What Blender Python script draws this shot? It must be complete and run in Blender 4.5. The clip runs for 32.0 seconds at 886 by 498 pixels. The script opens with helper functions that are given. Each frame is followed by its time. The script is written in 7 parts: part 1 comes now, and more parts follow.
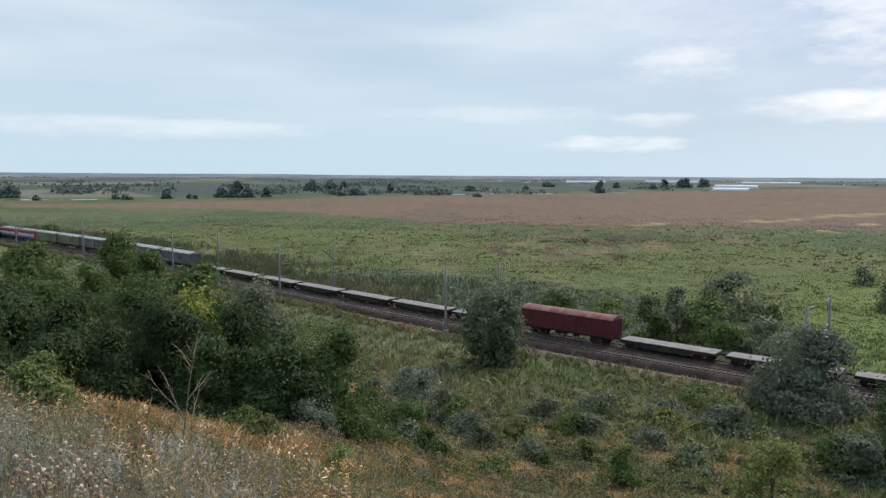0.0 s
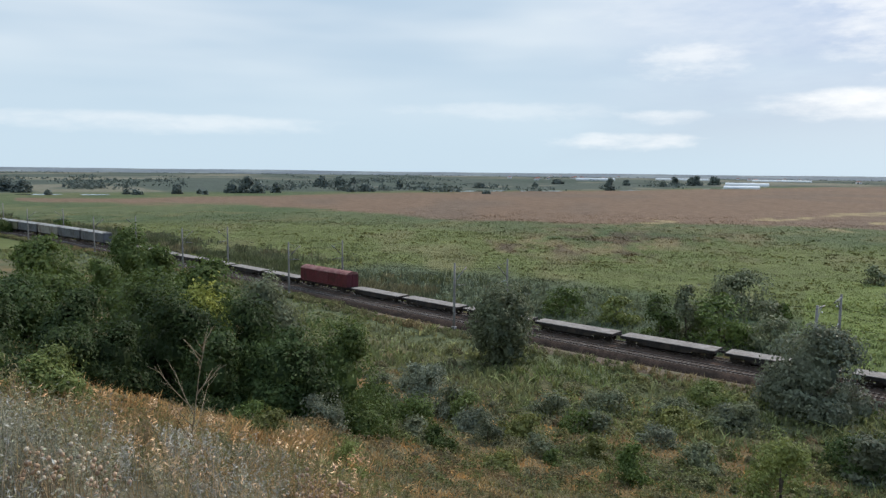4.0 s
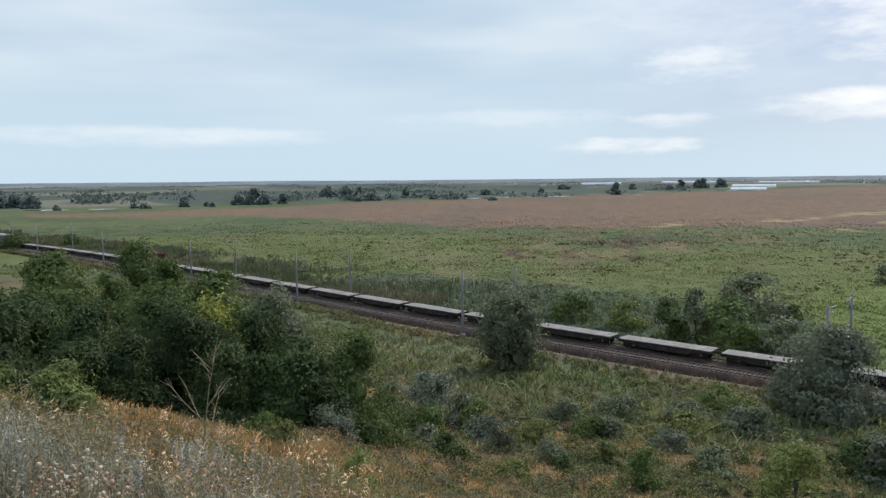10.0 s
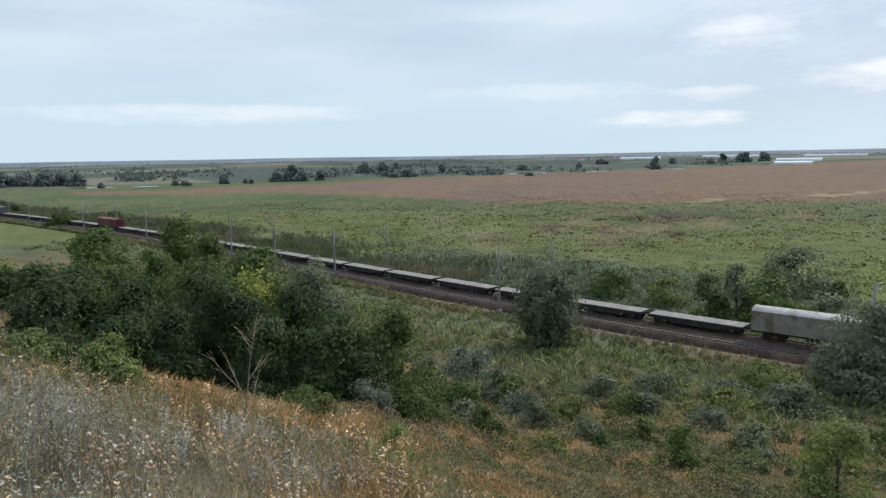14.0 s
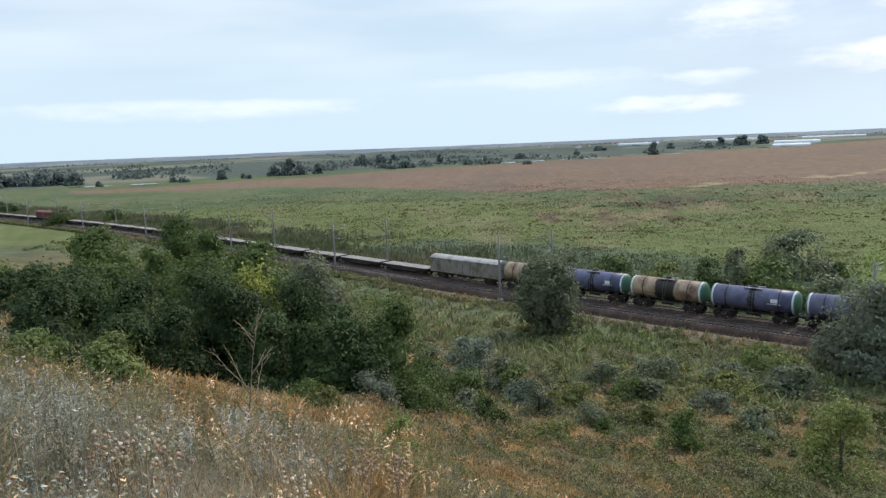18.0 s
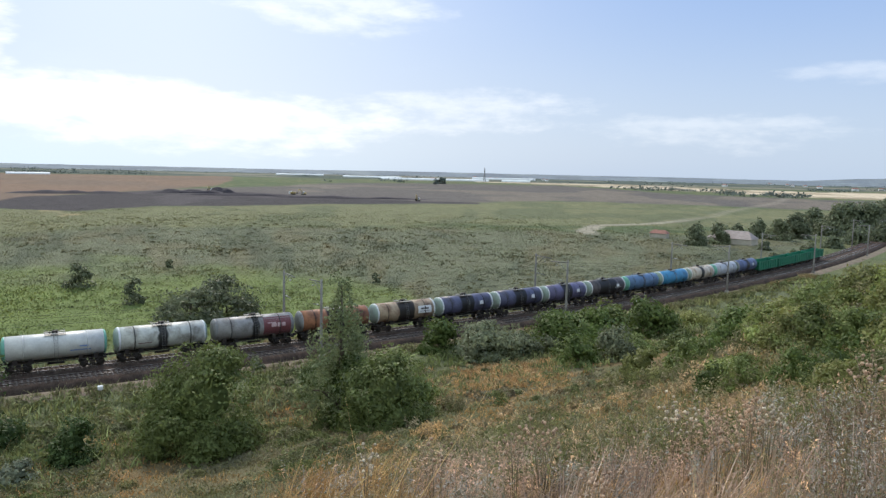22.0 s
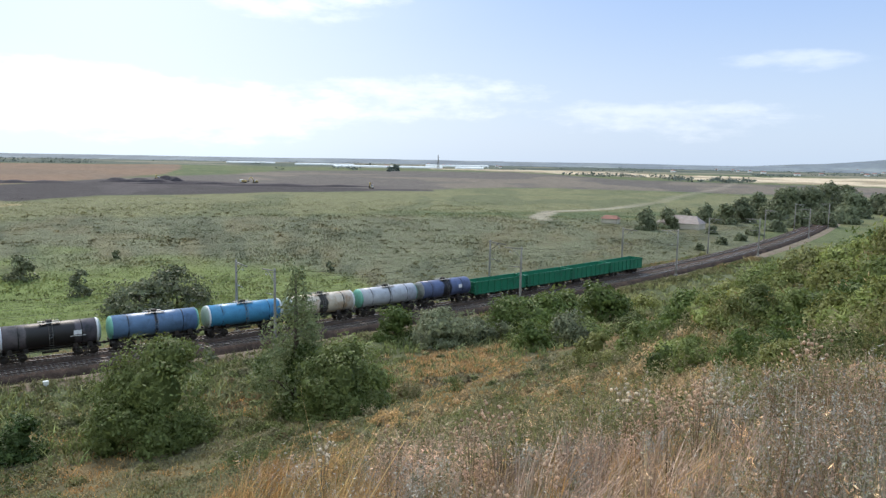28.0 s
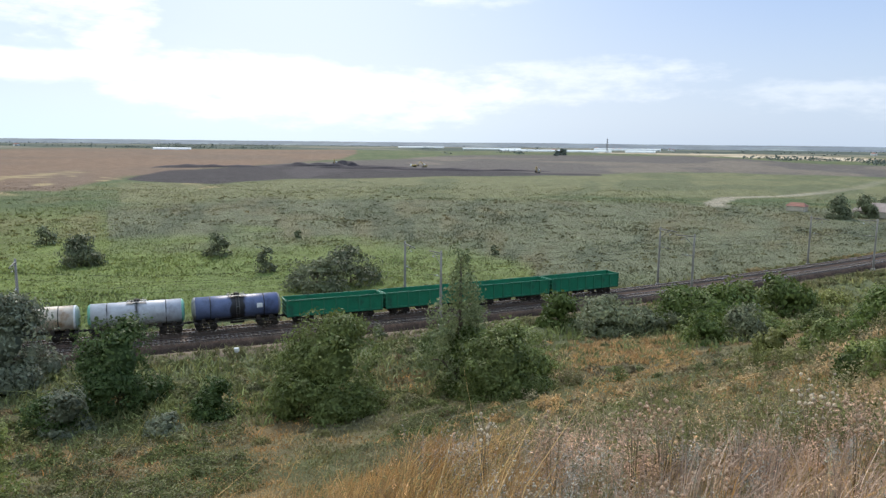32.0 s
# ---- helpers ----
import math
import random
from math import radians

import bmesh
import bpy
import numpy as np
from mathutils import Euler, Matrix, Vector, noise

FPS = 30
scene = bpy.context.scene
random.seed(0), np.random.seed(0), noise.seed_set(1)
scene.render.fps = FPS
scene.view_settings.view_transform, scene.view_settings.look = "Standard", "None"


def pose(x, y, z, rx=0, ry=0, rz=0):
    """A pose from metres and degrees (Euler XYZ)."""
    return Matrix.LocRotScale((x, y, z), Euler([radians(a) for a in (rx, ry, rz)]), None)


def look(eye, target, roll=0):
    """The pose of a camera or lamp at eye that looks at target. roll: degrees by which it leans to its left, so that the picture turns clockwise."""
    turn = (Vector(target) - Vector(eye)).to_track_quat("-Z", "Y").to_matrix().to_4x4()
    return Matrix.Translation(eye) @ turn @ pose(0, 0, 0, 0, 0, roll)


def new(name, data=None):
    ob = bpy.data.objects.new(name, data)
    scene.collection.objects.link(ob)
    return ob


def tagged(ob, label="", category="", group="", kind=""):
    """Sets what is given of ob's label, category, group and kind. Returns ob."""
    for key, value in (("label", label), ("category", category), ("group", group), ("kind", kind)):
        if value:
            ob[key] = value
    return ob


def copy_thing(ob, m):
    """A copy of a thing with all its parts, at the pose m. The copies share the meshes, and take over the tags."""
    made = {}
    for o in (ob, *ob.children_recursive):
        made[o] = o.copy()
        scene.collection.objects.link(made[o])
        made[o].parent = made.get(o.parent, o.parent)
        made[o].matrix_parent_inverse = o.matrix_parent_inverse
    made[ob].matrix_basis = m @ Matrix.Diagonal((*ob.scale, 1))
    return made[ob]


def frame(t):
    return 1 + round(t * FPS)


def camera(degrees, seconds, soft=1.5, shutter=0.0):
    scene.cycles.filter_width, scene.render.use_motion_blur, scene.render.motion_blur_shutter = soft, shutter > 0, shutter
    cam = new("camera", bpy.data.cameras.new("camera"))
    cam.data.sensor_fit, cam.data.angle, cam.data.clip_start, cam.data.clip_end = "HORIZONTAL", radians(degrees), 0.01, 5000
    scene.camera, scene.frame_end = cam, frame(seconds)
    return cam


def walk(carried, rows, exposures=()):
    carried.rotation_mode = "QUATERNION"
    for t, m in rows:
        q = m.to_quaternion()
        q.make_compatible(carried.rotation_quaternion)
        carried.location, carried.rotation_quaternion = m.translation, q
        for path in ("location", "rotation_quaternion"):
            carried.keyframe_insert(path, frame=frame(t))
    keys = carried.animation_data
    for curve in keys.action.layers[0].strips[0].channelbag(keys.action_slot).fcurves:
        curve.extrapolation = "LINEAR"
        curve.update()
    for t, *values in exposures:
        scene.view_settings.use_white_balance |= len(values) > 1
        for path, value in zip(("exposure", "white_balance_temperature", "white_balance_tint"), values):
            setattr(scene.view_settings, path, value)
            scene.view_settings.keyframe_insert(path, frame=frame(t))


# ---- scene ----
# ---------------------------------------------------------------- camera
PATH = [
    (0.0, 84.19, -0.36, 0.06), (0.5, 84.15, -0.51, 0.17), (1.0, 84.09, -0.78, 0.27), (1.5, 83.89, -0.86, 0.56), (2.0, 83.81, -0.86, 0.75),
    (2.5, 83.86, -1.06, 0.79), (4.5, 83.98, -0.33, 0.53), (5.0, 84.17, 0.24, -0.95), (5.5, 84.49, 0.29, -1.60), (6.0, 84.71, 0.21, -0.41),
    (6.5, 84.61, 0.08, 0.06), (7.0, 84.47, 0.21, 0.11), (7.5, 84.47, 0.14, 0.49), (8.0, 84.72, -0.07, 0.54), (8.5, 84.65, 0.28, 0.30),
    (9.0, 84.81, 0.47, 0.62), (9.5, 84.74, 0.53, 0.79), (10.0, 84.52, 0.55, 1.23), (10.5, 84.64, 0.99, 1.17), (11.0, 84.50, 1.06, 1.31),
    (11.5, 84.82, 0.97, 0.99), (12.0, 84.75, 0.92, 0.27), (12.5, 84.57, 1.00, 0.59), (13.0, 84.05, 0.92, 1.12), (13.5, 82.76, 1.14, 2.86),
    (15.5, 82.60, 0.59, 5.23), (16.0, 83.16, 1.17, 4.67), (16.5, 82.32, 1.78, 3.67), (17.0, 82.36, 2.40, 2.81), (17.5, 82.16, 2.57, 3.16),
    (18.0, 81.92, 2.29, 3.86), (18.5, 81.99, 1.81, 5.15), (19.0, 82.44, 1.28, 5.77), (19.5, 83.95, 0.83, 6.03), (19.6, 84.45, 0.58, 5.72),
    (19.8, 85.34, 0.09, -0.03), (20.0, 85.38, -0.33, -9.67), (20.1, 85.22, -0.67, -15.03), (20.2, 85.14, -0.99, -20.22),
    (20.3, 85.14, -1.22, -25.90), (20.4, 85.15, -1.52, -31.94), (20.5, 85.06, -1.68, -38.28), (20.6, 85.18, -1.80, -44.00),
    (20.7, 85.40, -1.74, -48.53), (20.8, 85.61, -1.83, -53.15), (20.9, 85.80, -1.72, -57.05), (21.0, 85.83, -1.74, -60.36),
    (21.5, 84.84, -1.26, -67.38), (22.0, 84.02, -1.29, -68.04), (22.5, 83.05, -1.68, -71.12), (23.0, 82.94, -1.37, -73.23),
    (23.5, 83.25, -1.35, -75.56), (24.0, 83.07, -1.72, -77.20), (24.5, 83.49, -1.70, -76.01), (25.0, 83.54, -1.34, -74.58),
    (25.5, 83.47, -1.40, -73.71), (27.5, 83.20, -0.75, -72.62), (28.0, 83.09, -1.05, -71.65), (28.5, 82.62, -1.33, -70.60),
    (29.0, 81.98, -1.17, -69.53), (29.5, 81.71, -0.88, -68.92), (30.0, 81.71, -0.86, -68.72), (30.5, 81.70, -1.10, -68.09),
    (31.0, 81.63, -1.41, -66.99), (31.5, 81.64, -1.20, -63.02), (32.0, 81.69, -0.63, -58.75),
]
EYE = (0.0, 0.0, 24.5)
cam = camera(62.4, 32.0, 1.4)
walk(cam, [(t, pose(*EYE, a, b, c)) for t, a, b, c in PATH],
     [(0, 0.04), (13.0, 0.04), (15.5, 0.2), (19.3, 0.25), (20.0, -0.06), (20.6, -0.12), (21.2, 0.04), (22.0, 0.3), (22.7, 0.48), (29, 0.47), (31, 0.45), (32, 0.38)])

# ---------------------------------------------------------------- plan of the line and the land
PLAIN = -1.2
# curvature of the line along its length, from the far left to the far right
BEND_AT = [-1000, -600, -350, -200, -80, 0, 80, 200, 350, 700]
BEND = [0, 0, 0, 0.00022, 0.00089, 0.00005, -0.00107, -0.00166, -0.00101, 0]
SPACING = 4.39
_S = np.arange(-900.0, 600.0, 1.0)
_TH = np.cumsum(np.interp(_S, BEND_AT, BEND))
_TH = _TH - _TH[900] + 2.33152
_X = np.cumsum(np.sin(_TH))
_Y = np.cumsum(np.cos(_TH))
_X = _X - _X[900] - 51.67
_Y = _Y - _Y[900] + 168.76


def track(s, off=0.0):
    """Place and heading of the line at arc length s; off: metres to the far side of the near track."""
    x, y, th = (np.interp(s, _S, a) for a in (_X, _Y, _TH))
    return x - off * np.cos(th), y + off * np.sin(th), th


def side(x, y):
    """Metres from the near track's centre, positive on the hill's side, and the arc length."""
    x, y = np.atleast_1d(np.asarray(x, float)), np.atleast_1d(np.asarray(y, float))
    best = np.full(x.shape, 1e9)
    arc = np.zeros(x.shape)
    for i in range(0, len(_S), 5):
        d = (x - _X[i]) ** 2 + (y - _Y[i]) ** 2
        m = d < best
        best[m], arc[m] = d[m], _S[i]
    tx, ty, th = track(arc)
    return (x - tx) * np.cos(th) - (y - ty) * np.sin(th), arc


def _hash(i, j, k):
    n = np.sin(i * 127.1 + j * 311.7 + k * 74.7) * 43758.5453
    return n - np.floor(n)


def grain(x, y, size, k=0):
    """Smooth value noise, 0 to 1."""
    u, v = np.asarray(x, float) / size, np.asarray(y, float) / size
    i, j = np.floor(u), np.floor(v)
    a, b = u - i, v - j
    a, b = a * a * (3 - 2 * a), b * b * (3 - 2 * b)
    return ((_hash(i, j, k) * (1 - a) + _hash(i + 1, j, k) * a) * (1 - b)
            + (_hash(i, j + 1, k) * (1 - a) + _hash(i + 1, j + 1, k) * a) * b)


def step(a, b, v):
    u = np.clip((v - a) / (b - a), 0, 1)
    return u * u * (3 - 2 * u)


FOOT, CAM_SIDE = 17.0, 93.6


def land(x, y):
    """Height of the ground."""
    x, y = np.atleast_1d(np.asarray(x, float)), np.atleast_1d(np.asarray(y, float))
    s, arc = side(x, y)
    q = (s - FOOT) / (CAM_SIDE - FOOT)
    r, az = np.hypot(x, y), np.degrees(np.arctan2(x, y))
    hill = 24.1 * np.clip(q, 0, 1) ** (1.4 + 0.16 * step(-10, -16, az) + 0.45 * step(-16, 2, az) * step(68, 46, az)) + np.clip(s - CAM_SIDE, 0, 60) * 0.3
    # a shoulder of the hill towards the right, and the end of the hill beyond it
    hill = hill + 3.4 * step(84, 97, az) * step(20, 48, r) * step(115, 70, r) * step(FOOT, FOOT + 25, s) * (1 + 0.25 * step(98, 108, az))
    hill = hill * step(290, 130, r)
    # the brow in front of the cane grass
    hill = hill + 1.2 * step(6, 13, r) * step(38, 20, r) * step(34, 48, az) * step(67, 55, az)
    rough = step(6, 40, r) * step(FOOT - 6, FOOT + 20, s)
    hill = hill + rough * ((grain(x, y, 17, 1) - 0.5) * 1.6 + (grain(x, y, 6, 2) - 0.5) * 0.5)
    hill = hill + step(2, 6, r) * step(FOOT, FOOT + 25, s) * (grain(x, y, 2.3, 3) - 0.5) * 0.22
    hollow = 1.2 * np.exp(-((x + 12) ** 2 + (y - 38) ** 2) / 17.0 ** 2) * step(7, 20, r)
    wet = step(-8, -20, s) * (grain(x, y, 25, 4) - 0.5) * 0.5
    return PLAIN + np.maximum(hill - hollow, np.minimum(hill, 1.0)) + wet


# ---------------------------------------------------------------- sky and sun
SUN_AZ, SUN_EL = 48.0, 42.0
world = bpy.data.worlds.new("sky")
scene.world = world
world.use_nodes = True
wt = world.node_tree
wt.nodes.clear()


def wnode(kind, **values):
    n = wt.nodes.new(kind)
    for k, v in values.items():
        setattr(n, k, v)
    return n


def wmath(op, a, b=None, c=None, clamp=False):
    n = wnode("ShaderNodeMath", operation=op, use_clamp=clamp)
    for i, v in enumerate((a, b, c)):
        if v is None:
            continue
        if isinstance(v, (int, float)):
            n.inputs[i].default_value = v
        else:
            wt.links.new(v, n.inputs[i])
    return n.outputs[0]


def wmix(f, a, b):
    n = wnode("ShaderNodeMix", data_type="RGBA")
    for i, v in ((0, f), (6, a), (7, b)):
        if isinstance(v, (int, float)):
            n.inputs[i].default_value = v
        elif isinstance(v, tuple):
            n.inputs[i].default_value = (*v, 1)
        else:
            wt.links.new(v, n.inputs[i])
    return n.outputs[2]


def wsmooth(lo, hi, v):
    n = wnode("ShaderNodeMapRange", interpolation_type="SMOOTHSTEP")
    wt.links.new(v, n.inputs[0])
    n.inputs[1].default_value, n.inputs[2].default_value = lo, hi
    return n.outputs[0]


coord = wnode("ShaderNodeTexCoord")
split = wnode("ShaderNodeSeparateXYZ")
wt.links.new(coord.outputs["Generated"], split.inputs[0])
w_az = wmath("MULTIPLY", wmath("ARCTAN2", split.outputs[0], split.outputs[1]), 57.2958)
w_el = wmath("MULTIPLY", wmath("ARCSINE", split.outputs[2]), 57.2958)


def wnoise(sx, sy, detail, rough, seed):
    """Cloud noise over azimuth and height above the horizon, stretched along it."""
    comb = wnode("ShaderNodeCombineXYZ")
    wt.links.new(wmath("MULTIPLY", w_az, sx), comb.inputs[0])
    wt.links.new(wmath("MULTIPLY", w_el, sy), comb.inputs[1])
    comb.inputs[2].default_value = seed
    n = wnode("ShaderNodeTexNoise")
    n.inputs["Scale"].default_value = 1.0
    n.inputs["Detail"].default_value = detail
    n.inputs["Roughness"].default_value = rough
    wt.links.new(comb.outputs[0], n.inputs["Vector"])
    return n.outputs[0]


sky = wnode("ShaderNodeTexSky", sky_type="NISHITA", sun_disc=False, sun_elevation=radians(SUN_EL),
            sun_rotation=radians(SUN_AZ), air_density=1.0, dust_density=2.0, ozone_density=1.0)
sky_col = wnode("ShaderNodeVectorMath", operation="SCALE")
wt.links.new(sky.outputs[0], sky_col.inputs[0])
sky_col.inputs["Scale"].default_value = 0.1
# thin high cloud, closed over the marsh and opening towards the sun's side
veil_n = wnoise(0.03, 0.12, 6, 0.6, 3.0)
veil = wmath("ADD", wsmooth(0.46, 0.85, veil_n), wsmooth(32, 4, w_az), clamp=True)
veil = wmath("MAXIMUM", veil, wsmooth(7, 0, w_el))
veil = wmath("MULTIPLY", veil, wsmooth(84, 22, w_az))
grey = wmix(wsmooth(0.36, 0.68, wnoise(0.03, 0.18, 3, 0.5, 9.0)), (0.52, 0.66, 0.79), (0.75, 0.84, 0.91))
grey = wmix(wsmooth(12, 1, w_el), grey, (0.60, 0.75, 0.86))
blue = wmix(wsmooth(1, 16, w_el), (0.46, 0.57, 0.725), (0.26, 0.405, 0.70))
blue = wmix(0.12, blue, sky_col.outputs[0])
col = wmix(wmath("MULTIPLY", veil, 0.9), blue, grey)
# brightness about the veiled sun
sun_d = wmath("ADD", wmath("POWER", wmath("MULTIPLY", wmath("SUBTRACT", w_az, SUN_AZ - 2), 0.042), 2.0),
              wmath("POWER", wmath("MULTIPLY", wmath("SUBTRACT", w_el, SUN_EL - 14), 0.036), 2.0))
glow = wmath("EXPONENT", wmath("MULTIPLY", sun_d, -1.0))
col = wmix(wmath("MULTIPLY", glow, 0.58), col, (1.0, 1.05, 1.10))


def cloud(az, el, wide, high, ragged, seed):
    """One lit cloud bank: a soft ellipse in the sky with a ragged edge."""
    n = wnoise(0.26, 0.8, 6, 0.6, seed)
    rise = wmath("SUBTRACT", w_el, el)
    up = wmath("DIVIDE", wmath("MAXIMUM", rise, 0.0), high)
    down = wmath("DIVIDE", wmath("MINIMUM", rise, 0.0), high * 2.0)
    d = wmath("ADD", wmath("POWER", wmath("DIVIDE", wmath("SUBTRACT", w_az, az), wide), 2.0), wmath("POWER", wmath("ADD", up, down), 2.0))
    d = wmath("ADD", d, wmath("MULTIPLY", wmath("SUBTRACT", n, 0.5), ragged))
    return wsmooth(1.25, -0.5, d)


CLOUDS = [
    (-22, 3.5, 14, 0.55, 2.2, 1.0, 0.42), (13, 2.6, 5.5, 0.45, 3.2, 2.0, 0.6), (15.5, 4.3, 3.4, 0.4, 3.0, 2.5, 0.5), (4, 4.9, 9, 0.5, 3.4, 2.8, 0.25),
    (30, 5.2, 8, 0.8, 2.2, 4.0, 1.0), (43, 4.9, 10, 1.6, 3.0, 5.0, 1.0), (35, 9.5, 3.0, 3.0, 3.6, 4.5, 0.8), (52, 4.0, 14, 1.6, 3.0, 6.0, 0.8),
    (17.5, 8.6, 4.5, 0.9, 3.4, 7.0, 0.55), (31, 11.5, 6, 2.4, 4.0, 8.0, 0.6), (22, 12.5, 12, 2.0, 3.0, 8.5, 0.25),
    (70, 5.2, 9, 1.2, 4.2, 10.0, 0.36), (88, 3.8, 9, 0.9, 4.2, 11.0, 0.26), (60, 12.5, 8, 1.3, 3.4, 12.0, 0.5), (97, 7.5, 5, 0.5, 3.6, 13.0, 0.25),
]
for az, el, wide, high, ragged, seed, much in CLOUDS:
    col = wmix(wmath("MULTIPLY", cloud(az, el, wide, high, ragged, seed), much), col, (1.04, 1.05, 1.05))
# an overcast sky is brightest overhead
lift = wnode("ShaderNodeVectorMath", operation="SCALE")
wt.links.new(col, lift.inputs[0])
wt.links.new(wmath("ADD", wmath("MULTIPLY", wsmooth(22, 60, w_el), 0.65), 1.0), lift.inputs["Scale"])
col = lift.outputs[0]
back = wnode("ShaderNodeBackground")
back.inputs["Strength"].default_value = 1.0
wt.links.new(col, back.inputs[0])
out = wnode("ShaderNodeOutputWorld")
wt.links.new(back.outputs[0], out.inputs[0])

sun = new("sun", bpy.data.lights.new("sun", "SUN"))
sun.data.energy, sun.data.angle, sun.data.color = 2.6, radians(6), (1.0, 0.91, 0.80)
sd = Vector((math.sin(radians(SUN_AZ)) * math.cos(radians(SUN_EL)), math.cos(radians(SUN_AZ)) * math.cos(radians(SUN_EL)),
             math.sin(radians(SUN_EL))))
sun.matrix_world = look(sd * 200, (0, 0, 0))

# ---------------------------------------------------------------- materials
def material(name, colour, rough=0.8, metal=0.0, spread=0.25, size=3.0, bump=0.0, bump_size=20.0, dirt=None, dirt_amount=0.5,
             dirt_size=1.2, vary=0.0, attribute=False, translucent=0.0, spec=0.3, upright=0.0):
    """A surface with grain at two scales, stains of another colour, and a variation from piece to piece."""
    m = bpy.data.materials.new(name)
    m.use_nodes = True
    nt = m.node_tree
    b = nt.nodes["Principled BSDF"]
    b.inputs["Roughness"].default_value, b.inputs["Metallic"].default_value = rough, metal
    b.inputs["Specular IOR Level"].default_value = spec
    tc = nt.nodes.new("ShaderNodeTexCoord")

    def tex(scale, detail=4, roughness=0.6):
        n = nt.nodes.new("ShaderNodeTexNoise")
        n.inputs["Scale"].default_value, n.inputs["Detail"].default_value, n.inputs["Roughness"].default_value = scale, detail, roughness
        nt.links.new(tc.outputs["Object"], n.inputs["Vector"])
        return n.outputs[0]

    def mix(f, a, c2, blend="MIX"):
        n = nt.nodes.new("ShaderNodeMix")
        n.data_type, n.blend_type = "RGBA", blend
        for i, v in ((0, f), (6, a), (7, c2)):
            if isinstance(v, (int, float)):
                n.inputs[i].default_value = v
            elif isinstance(v, tuple):
                n.inputs[i].default_value = (*v, 1)
            else:
                nt.links.new(v, n.inputs[i])
        return n.outputs[2]

    def ramp(v, lo, hi, to_lo=0.0, to_hi=1.0):
        n = nt.nodes.new("ShaderNodeMapRange")
        nt.links.new(v, n.inputs[0])
        for i, u in enumerate((lo, hi, to_lo, to_hi)):
            n.inputs[i + 1].default_value = u
        return n.outputs[0]

    base = colour
    if attribute:
        a = nt.nodes.new("ShaderNodeVertexColor")
        a.layer_name = "tint"
        base = a.outputs[0]
    if dirt:
        base = mix(ramp(tex(dirt_size, 6, 0.65), 0.62 - 0.35 * dirt_amount, 0.78 - 0.25 * dirt_amount), base, dirt)
    f1 = ramp(tex(size), 0.3, 0.7, 1 - spread, 1 + spread)
    f2 = ramp(tex(size * 7.3), 0.3, 0.7, 1 - spread * 0.7, 1 + spread * 0.7)
    mul = nt.nodes.new("ShaderNodeMath")
    mul.operation = "MULTIPLY"
    nt.links.new(f1, mul.inputs[0]), nt.links.new(f2, mul.inputs[1])
    fac = mul.outputs[0]
    if vary:
        for source in (nt.nodes.new("ShaderNodeObjectInfo").outputs["Random"], nt.nodes.new("ShaderNodeNewGeometry").outputs["Random Per Island"]):
            m2 = nt.nodes.new("ShaderNodeMath")
            m2.operation = "MULTIPLY"
            nt.links.new(fac, m2.inputs[0]), nt.links.new(ramp(source, 0, 1, 1 - vary, 1 + vary), m2.inputs[1])
            fac = m2.outputs[0]
    comb = nt.nodes.new("ShaderNodeCombineColor")
    for i in range(3):
        nt.links.new(fac, comb.inputs[i])
    base = mix(1.0, base, comb.outputs[0], "MULTIPLY")
    nt.links.new(base, b.inputs["Base Color"])
    if bump:
        bp = nt.nodes.new("ShaderNodeBump")
        bp.inputs["Strength"].default_value, bp.inputs["Distance"].default_value = 1.0, bump
        nt.links.new(tex(bump_size, 5), bp.inputs["Height"])
        nt.links.new(bp.outputs[0], b.inputs["Normal"])
    if upright:
        ge = nt.nodes.new("ShaderNodeNewGeometry")
        mv = nt.nodes.new("ShaderNodeMix")
        mv.data_type = "VECTOR"
        mv.inputs[0].default_value = upright
        nt.links.new(ge.outputs["Normal"], mv.inputs[4])
        mv.inputs[5].default_value = (0, 0, 1)
        nv = nt.nodes.new("ShaderNodeVectorMath")
        nv.operation = "NORMALIZE"
        nt.links.new(mv.outputs[1], nv.inputs[0])
        nt.links.new(nv.outputs[0], b.inputs["Normal"])
    if translucent:
        t = nt.nodes.new("ShaderNodeBsdfTranslucent")
        nt.links.new(base, t.inputs[0])
        ms = nt.nodes.new("ShaderNodeMixShader")
        ms.inputs[0].default_value = translucent
        nt.links.new(b.outputs[0], ms.inputs[1]), nt.links.new(t.outputs[0], ms.inputs[2])
        nt.links.new(ms.outputs[0], nt.nodes["Material Output"].inputs[0])
    return m


RUST = (0.11, 0.05, 0.03)
SOOT = (0.016, 0.014, 0.013)
M_ground = material("ground", (0.1, 0.1, 0.05), 0.95, spread=0.22, size=0.35, bump=0.25, bump_size=1.5, attribute=True, spec=0.1)
M_ballast = material("ballast", (0.088, 0.058, 0.044), 0.95, spec=0.08, spread=0.35, size=1.5, bump=0.06, bump_size=8, dirt=(0.05, 0.036, 0.028), dirt_amount=0.75, dirt_size=0.3)
M_dirt = material("trodden_dirt", (0.20, 0.145, 0.105), 0.95, spread=0.3, size=0.8, bump=0.05, bump_size=6, dirt=(0.12, 0.105, 0.06), dirt_amount=0.6, dirt_size=0.4)
M_rail = material("rail_steel", (0.10, 0.075, 0.065), 0.5, 0.6, 0.2, 2.0)
M_railtop = material("rail_head", (0.45, 0.43, 0.42), 0.3, 0.9, 0.1, 2.0)
M_sleeper = material("sleeper_concrete", (0.105, 0.085, 0.07), 0.9, spread=0.3, size=3, vary=0.2)
